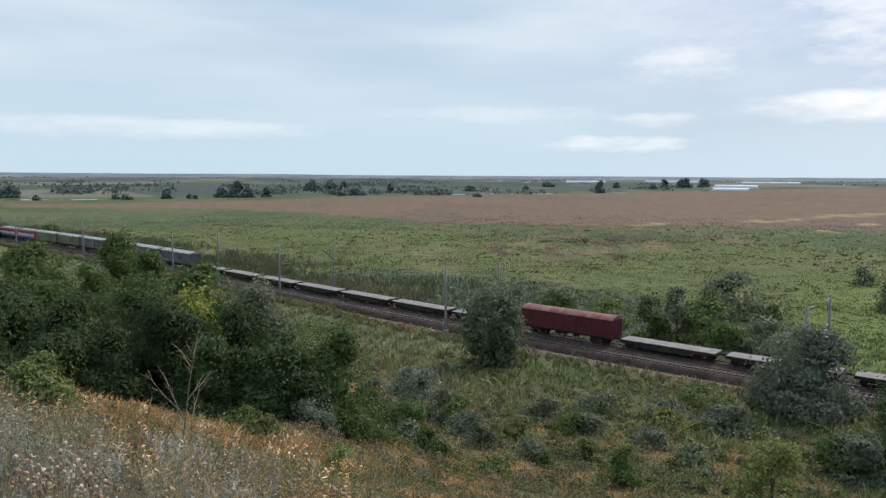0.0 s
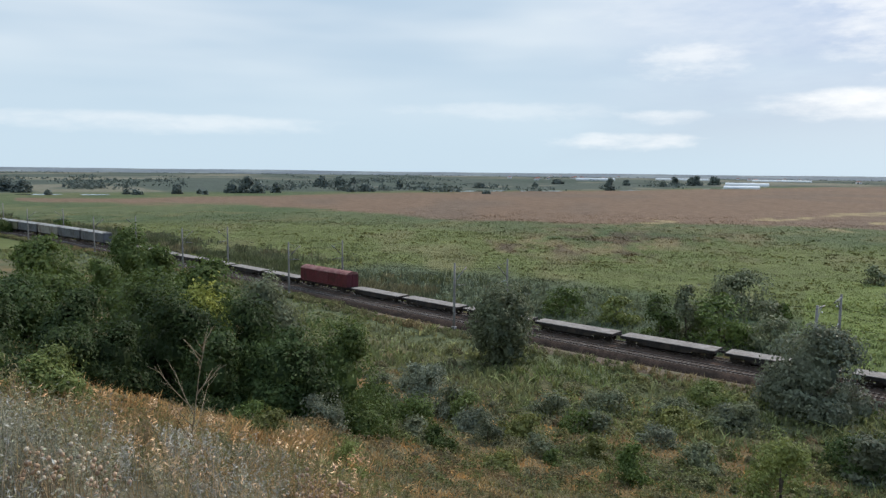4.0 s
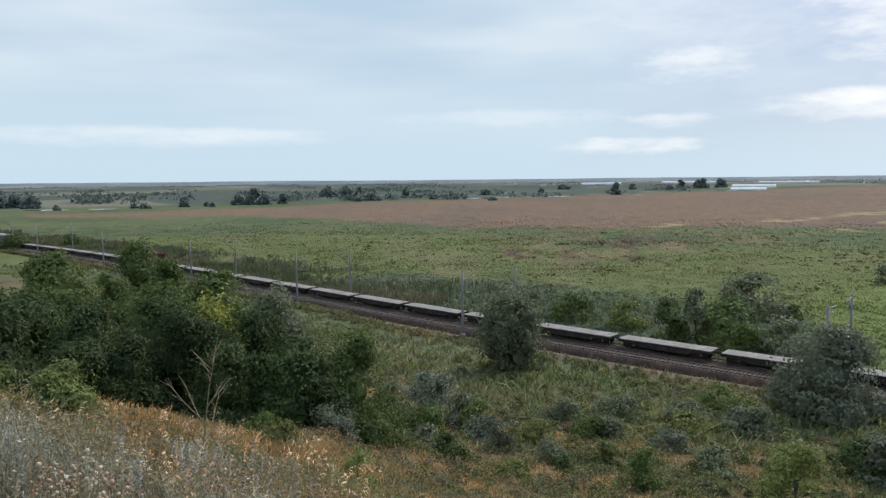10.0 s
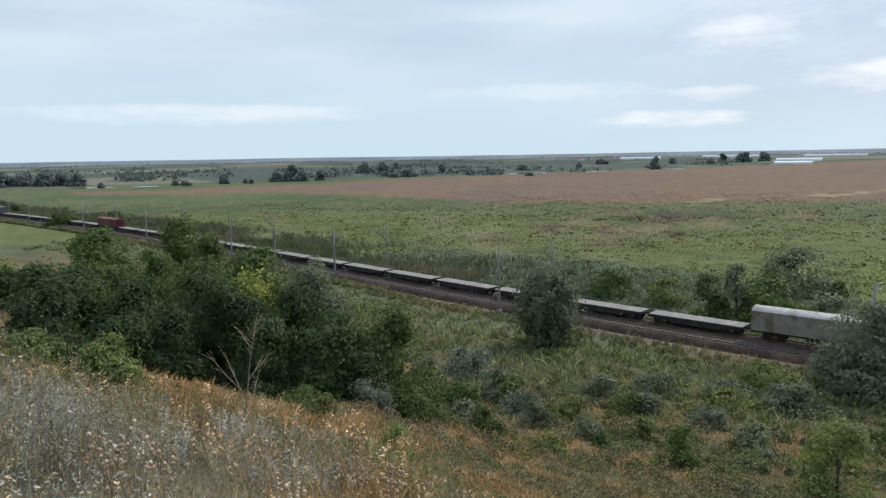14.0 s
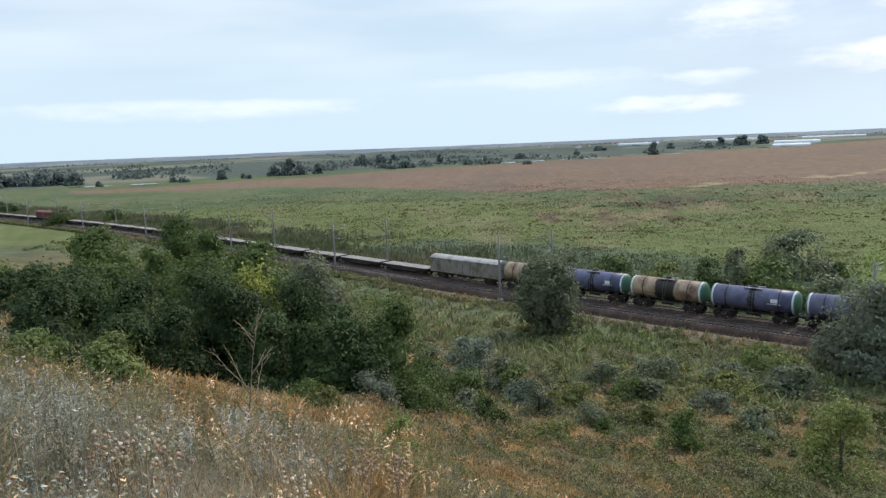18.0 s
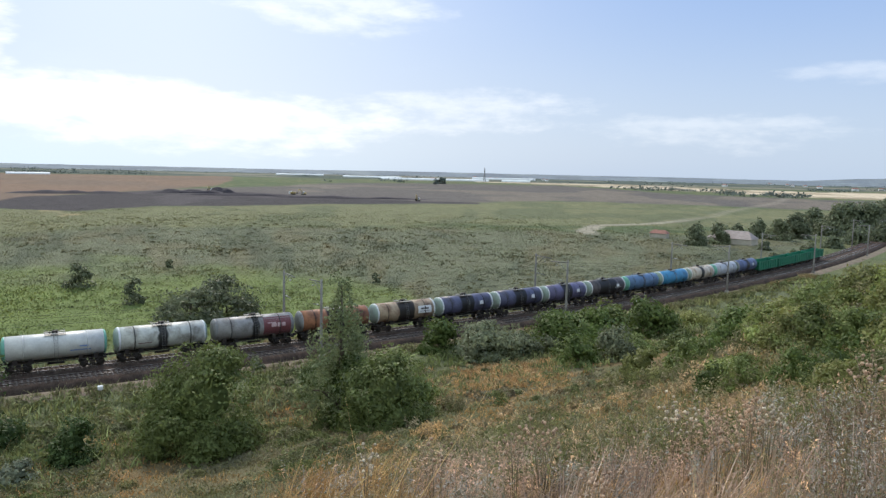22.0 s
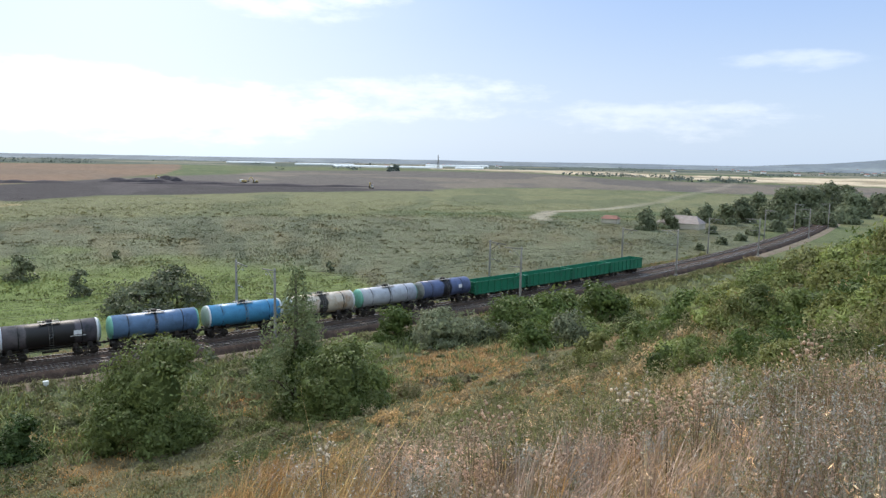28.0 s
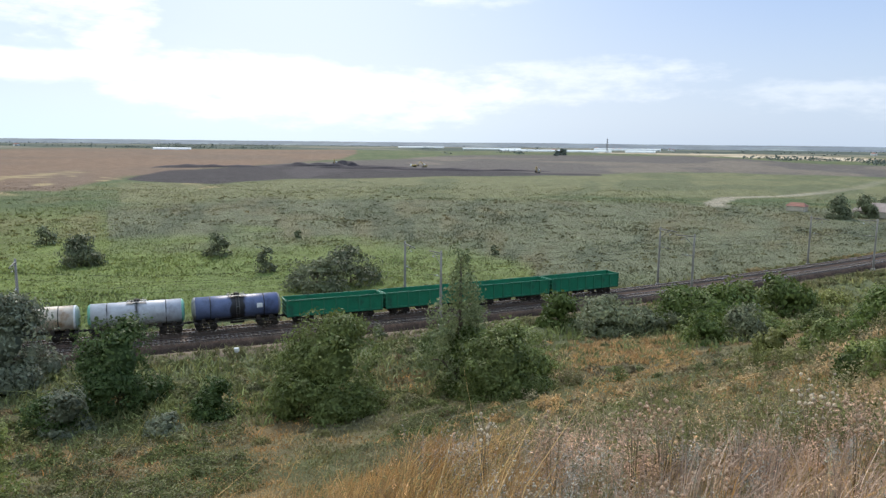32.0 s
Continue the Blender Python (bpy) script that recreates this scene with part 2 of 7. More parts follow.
M_concrete = material("mast_concrete", (0.25, 0.235, 0.215), 0.9, spread=0.18, size=1.2, bump=0.01, bump_size=15, dirt=(0.2, 0.18, 0.16), dirt_amount=0.4)
M_steel = material("dull_steel", (0.22, 0.22, 0.21), 0.6, 0.4, 0.2, 2.0, dirt=RUST, dirt_amount=0.3)
M_wire = material("wire", (0.10, 0.095, 0.09), 0.6, 0.5, 0.1, 1.0)
M_insul = material("insulator", (0.62, 0.63, 0.62), 0.35, 0.0, 0.1, 4.0)
M_under = material("underframe", (0.030, 0.027, 0.025), 0.85, 0.1, 0.35, 1.5, dirt=(0.06, 0.045, 0.035), dirt_amount=0.5)
M_wheel = material("wheel_steel", (0.05, 0.042, 0.036), 0.6, 0.5, 0.2, 3.0)
M_deck = material("deck_planks", (0.26, 0.235, 0.21), 0.9, spread=0.25, size=1.2, dirt=(0.18, 0.15, 0.13), dirt_amount=0.45, dirt_size=0.9)
M_white = material("white_paint", (0.78, 0.78, 0.76), 0.6, 0, 0.08, 2.0)
M_bark = material("bark", (0.10, 0.08, 0.06), 0.95, spread=0.3, size=4, bump=0.02, bump_size=14)
M_deadwood = material("dead_stem", (0.30, 0.235, 0.15), 0.9, spread=0.25, size=5)


def leaves(name, colour, rough=0.6, translucent=0.35, vary=0.26):
    return material(name, colour, rough, spread=0.2, size=0.8, vary=vary, translucent=translucent, spec=0.2, upright=0.15)


L_dark = leaves("leaf_dark", (0.056, 0.084, 0.026))
L_mid = leaves("leaf_mid", (0.095, 0.130, 0.034))
L_fresh = leaves("leaf_fresh", (0.142, 0.172, 0.052))
L_sage = leaves("leaf_sage", (0.155, 0.170, 0.095))
L_olive = leaves("leaf_olive", (0.190, 0.197, 0.060))
L_silver = leaves("leaf_silver", (0.165, 0.182, 0.118), 0.6, 0.3)
L_poplar = leaves("leaf_poplar", (0.145, 0.17, 0.078), 0.6, 0.4)
L_yellow = leaves("leaf_yellow", (0.40, 0.42, 0.09))
L_lime = leaves("leaf_lime", (0.21, 0.24, 0.070))
L_field = leaves("leaf_field", (0.135, 0.150, 0.082))

# ---------------------------------------------------------------- mesh tools
class Geo:
    """Collects vertices and faces of one mesh."""

    def __init__(self):
        self.v, self.f, self.smooth = [], [], []

    def add(self, verts, faces, smooth=False):
        n = len(self.v)
        self.v.extend(verts)
        self.f.extend(tuple(i + n for i in f) for f in faces)
        self.smooth.extend([smooth] * len(faces))
        return self

    def box(self, x0, x1, y0, y1, z0, z1, bevel=0.0, m=None):
        b = min(bevel, (x1 - x0) / 3, (y1 - y0) / 3, (z1 - z0) / 3)
        if b <= 0:
            vs = [(x, y, z) for x in (x0, x1) for y in (y0, y1) for z in (z0, z1)]
            fs = [(0, 1, 3, 2), (4, 6, 7, 5), (0, 4, 5, 1), (2, 3, 7, 6), (0, 2, 6, 4), (1, 5, 7, 3)]
        else:
            rings = []
            for z, i in ((z0, b), (z0 + b, 0), (z1 - b, 0), (z1, b)):
                rings.append([(x0 + i + b * 0, y0 + i, z), (x1 - i, y0 + i, z), (x1 - i, y1 - i, z), (x0 + i, y1 - i, z)])
            vs = [p for r in rings for p in r]
            fs = [(3, 2, 1, 0), (12, 13, 14, 15)]
            for k in range(3):
                for j in range(4):
                    a, c = k * 4 + j, k * 4 + (j + 1) % 4
                    fs.append((a, c, c + 4, a + 4))
        if m is not None:
            vs = [tuple(m @ Vector(p)) for p in vs]
        return self.add(vs, fs)

    def tube(self, points, radii, n=6, cap=True):
        pts = [Vector(p) for p in points]
        if isinstance(radii, (int, float)):
            radii = [radii] * len(pts)
        vs, fs = [], []
        for i, p in enumerate(pts):
            d = (pts[min(i + 1, len(pts) - 1)] - pts[max(i - 1, 0)]).normalized()
            u = d.orthogonal().normalized() if i == 0 else (u - d * u.dot(d)).normalized()
            w = d.cross(u)
            for k in range(n):
                a = 2 * math.pi * k / n
                vs.append(tuple(p + (u * math.cos(a) + w * math.sin(a)) * radii[i]))
        for i in range(len(pts) - 1):
            for k in range(n):
                a, b = i * n + k, i * n + (k + 1) % n
                fs.append((a, b, b + n, a + n))
        if cap:
            fs.append(tuple(range(n - 1, -1, -1)))
            fs.append(tuple(range(len(vs) - n, len(vs))))
        return self.add(vs, fs, True)

    def lathe_x(self, profile, n=24, cz=0.0, cy=0.0):
        """Turns (x, radius) pairs round a line along x."""
        vs, fs = [], []
        for x, r in profile:
            for k in range(n):
                a = 2 * math.pi * k / n
                vs.append((x, cy + r * math.cos(a), cz + r * math.sin(a)))
        for i in range(len(profile) - 1):
            for k in range(n):
                a, b = i * n + k, i * n + (k + 1) % n
                fs.append((a, a + n, b + n, b))
        fs.append(tuple(range(n)))
        fs.append(tuple(range(len(vs) - 1, len(vs) - n - 1, -1)))
        return self.add(vs, fs, True)

    def lathe_y(self, profile, n=16, cx=0.0, cz=0.0):
        vs, fs = [], []
        for y, r in profile:
            for k in range(n):
                a = 2 * math.pi * k / n
                vs.append((cx + r * math.cos(a), y, cz + r * math.sin(a)))
        for i in range(len(profile) - 1):
            for k in range(n):
                a, b = i * n + k, i * n + (k + 1) % n
                fs.append((a, b, b + n, a + n))
        fs.append(tuple(range(n - 1, -1, -1)))
        fs.append(tuple(range(len(vs) - n, len(vs))))
        return self.add(vs, fs, True)

    def mesh(self, name, mat):
        me = bpy.data.meshes.new(name)
        me.from_pydata(self.v, [], self.f)
        me.polygons.foreach_set("use_smooth", self.smooth)
        me.materials.append(mat)
        me.update()
        return me


def part(name, geo, mat, parent, label="", m=None):
    me = geo if isinstance(geo, bpy.types.Mesh) else geo.mesh(name, mat)
    ob = new(name, me)
    ob.parent = parent
    if m is not None:
        ob.matrix_basis = m
    return tagged(ob, label)


def triangles(name, verts, faces, mats, index=None, smooth=False):
    """A mesh from arrays of vertices (n, 3) and triangles or quads (m, 3 or 4)."""
    verts, faces = np.asarray(verts, np.float32), np.asarray(faces, np.int32)
    me = bpy.data.meshes.new(name)
    k = faces.shape[1]
    me.vertices.add(len(verts)), me.loops.add(faces.size), me.polygons.add(len(faces))
    me.vertices.foreach_set("co", verts.ravel())
    me.loops.foreach_set("vertex_index", faces.ravel())
    me.polygons.foreach_set("loop_start", np.arange(0, faces.size, k, dtype=np.int32))
    me.polygons.foreach_set("loop_total", np.full(len(faces), k, np.int32))
    if smooth:
        me.polygons.foreach_set("use_smooth", np.ones(len(faces), bool))
    for m in mats:
        me.materials.append(m)
    if index is not None:
        me.polygons.foreach_set("material_index", np.asarray(index, np.int32))
    me.update(calc_edges=True)
    return me


# ---------------------------------------------------------------- the ground, one sheet to the horizon
def blend(c, other, w):
    w = np.clip(w, 0, 1)[:, None]
    return c * (1 - w) + np.array(other) * w


def ground_colours(x, y):
    s, arc = side(x, y)
    r, az = np.hypot(x, y), np.degrees(np.arctan2(x, y))
    g1, g2, g3 = grain(x, y, 60, 11), grain(x, y, 14, 12), grain(x, y, 4, 13)
    c = np.tile(np.array([0.120, 0.138, 0.068]), (len(x), 1))
    c = blend(c, (0.085, 0.115, 0.055), step(0.4, 0.7, g1) * 0.8)
    c = blend(c, (0.17, 0.155, 0.075), step(0.6, 0.85, g2) * 0.5)
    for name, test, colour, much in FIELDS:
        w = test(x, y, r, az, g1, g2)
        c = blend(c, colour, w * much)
    road = np.full(len(x), 1e9)
    for (x0, y0), (x1, y1) in zip(ROAD[:-1], ROAD[1:]):
        u = np.clip(((x - x0) * (x1 - x0) + (y - y0) * (y1 - y0)) / ((x1 - x0) ** 2 + (y1 - y0) ** 2), 0, 1)
        road = np.minimum(road, np.hypot(x - x0 - u * (x1 - x0), y - y0 - u * (y1 - y0)))
    c = blend(c, (0.34, 0.30, 0.24), step(5.5, 3.5, road) * (0.9 - 0.6 * step(400, 520, r)))
    c *= np.array((0.99, 1.0, 0.93)) * 0.83
    c = blend(c, (0.105, 0.115, 0.056), step(1, 3, s) * step(45, 20, s) * step(290, 150, r) * 0.85)
    # the hillside: dry grass with green patches
    hill = step(FOOT - 8, FOOT + 8, s) * step(290, 150, r)
    hc = np.tile(np.array([0.105, 0.092, 0.048]), (len(x), 1))
    hc = blend(hc, (0.18, 0.118, 0.055), step(0.50, 0.72, grain(x, y, 9, 21) * 0.6 + grain(x, y, 3.5, 24) * 0.4) * 0.8)
    hc = blend(hc, (0.068, 0.075, 0.032), step(0.5, 0.8, grain(x, y, 6, 22)) * 0.8)
    hc = blend(hc, (0.16, 0.135, 0.10), step(40, 8, r) * step(0.35, 0.7, grain(x, y, 3, 23)) * 0.8)
    clear = np.exp(-(((x - 86) / 10) ** 2 + ((y - 25) / 6) ** 2) * 1.2)
    hc = blend(hc, (0.30, 0.20, 0.11), step(0.3, 0.6, clear + 0.3 * (g3 - 0.5)))
    c = c * (1 - hill[:, None]) + hc * hill[:, None]
    c *= (0.85 + 0.3 * g3)[:, None]
    return c


def band(table, fray=0.05, soft=0.04):
    """A field that reaches, at each bearing, from one distance to another; rows of (bearing, near, far)."""
    ta, tn, tf = (np.array([row[k] for row in table], float) for k in range(3))

    def test(x, y, r, az, g1, g2):
        rr = r * (1 + (g1 - 0.5) * fray + (g2 - 0.5) * fray)
        near, far = np.interp(az, ta, tn), np.interp(az, ta, tf)
        w = step(near * (1 - soft), near * (1 + soft), rr) * step(far * (1 + soft), far * (1 - soft), rr)
        return w * (az > ta[0]) * (az < ta[-1])
    return test


def patches(inner, size, lo, hi, k, squash=1.0):
    """Irregular spots inside a field."""
    def test(x, y, r, az, g1, g2):
        a = np.radians(az)
        return inner(x, y, r, az, g1, g2) * step(lo, hi, grain(r / squash, a * 400, size, k) * 0.6 + grain(r / squash, a * 400, size * 0.4, k + 1) * 0.4)
    return test


BROWN = band([(-31, 640, 690), (-23, 560, 665), (-15.7, 550, 720), (-6.4, 445, 820), (0, 394, 890), (9.5, 372, 1040), (13.6, 385, 1120), (21.7, 398, 1400),
              (31, 405, 2150), (36, 560, 2100), (47, 850, 2100), (51, 1100, 2200), (52, 1500, 2200)])
BLACK = band([(35.4, 500, 515), (38, 470, 640), (41.5, 450, 690), (46.7, 500, 830), (53.5, 520, 800), (59, 555, 690), (66, 600, 650), (71, 612, 640)], 0.02, 0.015)
GREYF = band([(46, 820, 830), (51, 736, 960), (56, 720, 1150), (60, 690, 1480), (64, 640, 1580), (68, 619, 1680), (77, 738, 1780), (85, 735, 1230), (93, 747, 1150),
              (112, 734, 1060)], 0.04, 0.03)
QUARRY = band([(70.5, 2150, 2250), (81, 1720, 2400), (93, 1277, 1800), (103, 1175, 2100), (112, 1150, 2100)], 0.06, 0.02)
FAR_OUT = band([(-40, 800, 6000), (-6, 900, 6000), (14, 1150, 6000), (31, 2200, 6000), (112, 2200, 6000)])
MEADOW = band([(-40, 240, 420), (-8, 190, 330), (6, 165, 290), (30, 150, 300), (40, 140, 330)], 0.2, 0.1)
REEDS = band([(-40, 120, 260), (-8, 120, 195), (6, 118, 170), (20, 110, 140), (38, 105, 125)], 0.12, 0.1)
REEDS_R = band([(34, 190, 320), (42, 170, 350), (55, 140, 340), (66, 130, 330), (80, 140, 330), (95, 170, 400)], 0.15, 0.08)
GREEN_R = band([(26, 105, 190), (45, 104, 200), (58, 108, 180), (66, 118, 150)], 0.2, 0.1)
LIGHT_R = band([(35, 330, 470), (45, 345, 470), (60, 340, 560), (75, 380, 700), (90, 420, 720), (112, 420, 720)], 0.1, 0.06)
TANSPOT = band([(2, 225, 270), (8, 225, 330), (14, 240, 345), (21, 290, 345), (24, 320, 330)], 0.15, 0.08)
STRIPES = band([(5, 385, 430), (20, 370, 420), (32, 375, 640), (40, 385, 500), (42, 400, 430)])
ROAD = [(322, 60), (345, 66), (385, 66), (400, 56), (420, 44), (463, 30), (540, 14), (627, 6), (720, -10), (900, -40), (1200, -70)]
FIELDS = [
    # bluish distance haze is mixed into this far ground colour
    ("far hazy fields", FAR_OUT, (0.086, 0.103, 0.092), 0.9),
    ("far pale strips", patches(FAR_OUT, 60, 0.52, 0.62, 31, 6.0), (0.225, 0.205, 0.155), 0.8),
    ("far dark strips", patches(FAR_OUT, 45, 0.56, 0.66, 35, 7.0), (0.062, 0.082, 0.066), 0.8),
    ("meadow", MEADOW, (0.148, 0.165, 0.060), 0.75),
    ("meadow dry spots", patches(MEADOW, 30, 0.55, 0.75, 41, 2.0), (0.19, 0.17, 0.09), 0.6),
    ("reeds", REEDS, (0.100, 0.122, 0.080), 0.85),
    ("reeds beyond", REEDS_R, (0.145, 0.148, 0.098), 0.85),
    ("reeds brown spots", patches(REEDS_R, 22, 0.52, 0.7, 44, 2.6), (0.15, 0.135, 0.08), 0.7),
    ("reeds dark spots", patches(REEDS_R, 14, 0.56, 0.68, 46, 3.0), (0.082, 0.095, 0.062), 0.65),
    ("fresh grass", GREEN_R, (0.155, 0.195, 0.058), 0.7),
    ("light grass", LIGHT_R, (0.185, 0.178, 0.098), 0.8),
    ("light grass spots", patches(LIGHT_R, 24, 0.48, 0.64, 48, 4.0), (0.105, 0.12, 0.068), 0.6),
    ("tan spots", patches(TANSPOT, 14, 0.45, 0.6, 51, 1.6), (0.23, 0.175, 0.10), 0.75),
    ("dark spots", patches(TANSPOT, 10, 0.55, 0.68, 53, 1.6), (0.10, 0.070, 0.052), 0.8),
    ("brown", BROWN, (0.215, 0.138, 0.100), 0.95),
    ("brown shades", patches(BROWN, 60, 0.45, 0.7, 56, 5.0), (0.17, 0.125, 0.098), 0.7),
    ("straw stripes", patches(STRIPES, 16, 0.62, 0.70, 58, 2.2), (0.36, 0.28, 0.16), 0.8),
    ("turned earth", GREYF, (0.125, 0.105, 0.105), 0.9),
    ("turned earth stripes", patches(GREYF, 40, 0.5, 0.66, 61, 6.0), (0.20, 0.165, 0.135), 0.7),
    ("peat", BLACK, (0.052, 0.044, 0.050), 0.97),
    ("peat shades", patches(BLACK, 24, 0.5, 0.66, 64, 4.0), (0.088, 0.075, 0.08), 0.7),
    ("quarry", QUARRY, (0.62, 0.50, 0.38), 0.95),
    ("quarry strips", patches(QUARRY, 30, 0.5, 0.6, 67, 6.0), (0.25, 0.20, 0.13), 0.8),
]


def make_ground():
    deep = np.concatenate([np.linspace(89.9, 30, 24)[:-1], np.linspace(30, 4, 150)[:-1], np.linspace(4, 0.32, 110)])
    ring = 24.5 / np.tan(np.radians(deep))
    bear = np.concatenate([np.arange(-36, 112, 0.3), np.arange(112, 324, 4.0)])
    na, nr = len(bear), len(ring)
    x = np.concatenate([[0], np.outer(ring, np.sin(np.radians(bear))).ravel()])
    y = np.concatenate([[0], np.outer(ring, np.cos(np.radians(bear))).ravel()])
    z = land(x, y)
    z = np.where(np.hypot(x, y) > 900, PLAIN, z)
    i, j = np.meshgrid(np.arange(nr - 1), np.arange(na), indexing="ij")
    a = 1 + i * na + j
    b = 1 + i * na + (j + 1) % na
    quads = np.stack([a, b, b + na, a + na], -1).reshape(-1, 4)[:, ::-1]
    j = np.arange(0, na - na % 2, 2)
    fan = np.stack([np.zeros(len(j), int), 1 + (j + 2) % na, 2 + j, 1 + j], -1)
    quads = np.concatenate([quads, fan[:, ::-1]])
    me = triangles("ground", np.stack([x, y, z], -1), quads, [M_ground], smooth=True)
    c = ground_colours(x, y)
    layer = me.color_attributes.new("tint", "FLOAT_COLOR", "POINT")
    layer.data.foreach_set("color", np.concatenate([c, np.ones((len(c), 1))], 1).astype(np.float32).ravel())
    return tagged(new("ground", me), "dry grassy hillside falling to a wide green marsh plain", "ground", kind="structure")


make_ground()

# ---------------------------------------------------------------- the double track
def sweep(name, profile, off, mat, s0=-880, s1=560, ds=4.0):
    """A cross-section (across, up) drawn along the line."""
    s = np.arange(s0, s1 + ds, ds)
    k = len(profile)
    rows = []
    for a, h in profile:
        x, y, th = track(s, off - a)
        rows.append(np.stack([x, y, np.full_like(x, h)], -1))
    v = np.stack(rows, 1).reshape(-1, 3)
    i, j = np.meshgrid(np.arange(len(s) - 1), np.arange(k - 1), indexing="ij")
    a = i * k + j
    return triangles(name, v, np.stack([a, a + 1, a + k + 1, a + k], -1).reshape(-1, 4), [mat])


bed = [(2.4, -1.3), (2.0, -0.75), (1.5, -0.17), (0.0, -0.15), (-2.2, -0.2), (-4.39, -0.15), (-6.0, -0.16), (-6.7, -0.75),
       (-7.3, -1.3)]
tagged(new("dirt_shoulder", sweep("dirt_shoulder", [(6.0, -1.75), (4.9, -1.15), (3.4, -0.95), (2.6, -0.86)], 0, M_dirt, 36, 560, 3.0)), "trodden tan dirt shoulder along the line", "dirt path", kind="structure")
tagged(new("railway_bed", sweep("railway_bed", bed, 0, M_ballast, ds=3.0)), "grey-brown ballast bed of a double track", "track bed", kind="structure")


def make_rails():
    for off, word in ((0.0, "near"), (SPACING, "far")):
        tr = tagged(new("railway_track"), "steel rails on concrete sleepers of one railway track", "railway track", "tracks of the line")
        for g in (-0.76, 0.76):
            prof = [(g + 0.075, -0.17), (g + 0.02, -0.14), (g + 0.02, -0.05), (g + 0.037, -0.03), (g + 0.037, 0.0)]
            prof += [(2 * g - a, h) for a, h in prof[::-1]]
            rail = part("rail", sweep("rail", prof, off, M_rail), M_rail, tr)
            part("running_face", sweep("running_face", [(g + 0.03, 0.004), (g - 0.03, 0.004)], off, M_railtop), M_railtop, rail, "polished rail head")
        # the nearest sleepers singly, those farther off in one row
        near = Geo().box(-0.13, 0.13, -1.35, 1.35, -0.3, -0.10, 0.02).mesh("sleeper", M_sleeper)
        for k in range(300):
            x, y, th = track(-30 + k * 0.58, off)
            part("sleeper", near, M_sleeper, tr, "", pose(float(x), float(y), 0, 0, 0, math.degrees(math.pi / 2 - float(th))))
        s = np.concatenate([np.arange(-420, -30, 0.58), np.arange(-30 + 300 * 0.58, 420, 0.58)])
        x, y, th = track(s, off)
        ax, ay = np.cos(th), -np.sin(th)
        bx, by = np.sin(th), np.cos(th)
        vs = []
        for u in (-1.35, 1.35):
            for w in (-0.13, 0.13):
                for h in (-0.3, -0.10):
                    vs.append(np.stack([x + ax * u + bx * w, y + ay * u + by * w, np.full_like(x, h)], -1))
        v = np.stack(vs, 1).reshape(-1, 3)
        f = np.array([(0, 1, 3, 2), (4, 6, 7, 5), (0, 4, 5, 1), (2, 3, 7, 6), (1, 5, 7, 3)])
        faces = (np.arange(len(s))[:, None, None] * 8 + f[None]).reshape(-1, 4)
        part("far_sleeper", triangles("far_sleeper", v, faces, [M_sleeper]), M_sleeper, tr)["kind"] = "stuff"


make_rails()

# ---------------------------------------------------------------- catenary masts and wires
NEAR_MASTS = [-300, -240, -180, -125, -72.5, -17.5, 28.5, 74, 127, 179.5, 226.3, 282, 337.5, 404.5, 455]
FAR_MASTS = [-296, -236, -176, -122, -68, -14.5, 32.5, 76.5, 127.5, 178.5, 229.5, 276, 327, 385, 440]
NEAR_OFF, FAR_OFF, MAST_TOP = -3.1, 7.5, 9.9


def mast(s, off, towards):
    """A round concrete mast with a slanted bracket that reaches over its track (towards: +1 to the far side)."""
    x, y, th = track(s, off)
    base = tagged(new("catenary_mast"), "tapered grey concrete catenary mast with a steel bracket beside the track", "mast", "catenary masts")
    base.matrix_world = pose(x, y, 0, 0, 0, math.degrees(math.pi / 2 - th))
    # local: +y is the line's far side
    part("pole", Geo().tube([(0, 0, -1.6), (0, 0, 2), (0, 0, 6), (0, 0, MAST_TOP)], [0.21, 0.2, 0.17, 0.14], 12), M_concrete, base)
    part("footing", Geo().box(-0.35, 0.35, -0.35, 0.35, -1.7, -0.35, 0.06), M_concrete, base, "pale concrete footing block")
    t = towards
    if s > 100:
        part("bracket", Geo().tube([(0, -0.3 * t, 9.55), (0, 3.9 * t, 9.35)], 0.085, 6), M_concrete, base, "pale level steel beam")
        part("strut", Geo().tube([(0, 0.16 * t, 8.0), (0, 2.2 * t, 9.4)], 0.04, 5), M_steel, base)
    else:
        part("bracket", Geo().tube([(0, 0.16 * t, 6.9), (0, 1.6 * t, 8.1), (0, 2.9 * t, 9.05)], 0.065, 6), M_steel, base, "slanting steel bracket")
    part("stay", Geo().tube([(0, 0.15 * t, 9.3), (0, 2.9 * t, 9.05)], 0.03, 4), M_steel, base, "thin steel stay rod")
    part("registration_arm", Geo().tube([(0, 0.17 * t, 6.3), (0, 2.6 * t, 6.15)], 0.045, 5), M_steel, base)
    for yy, zz in ((1.1, 6.27), (2.5, 8.72)):
        g = Geo()
        for k in range(4):
            g.lathe_y([(yy * t + k * 0.09, 0.03), (yy * t + k * 0.09 + 0.03, 0.085), (yy * t + k * 0.09 + 0.06, 0.03)], 8, 0, zz)
        part("insulator", g, M_insul, base, "white ribbed insulator")
    return base


for s in NEAR_MASTS:
    mast(s, NEAR_OFF, 1)
for s in FAR_MASTS:
    mast(s, FAR_OFF, -1)


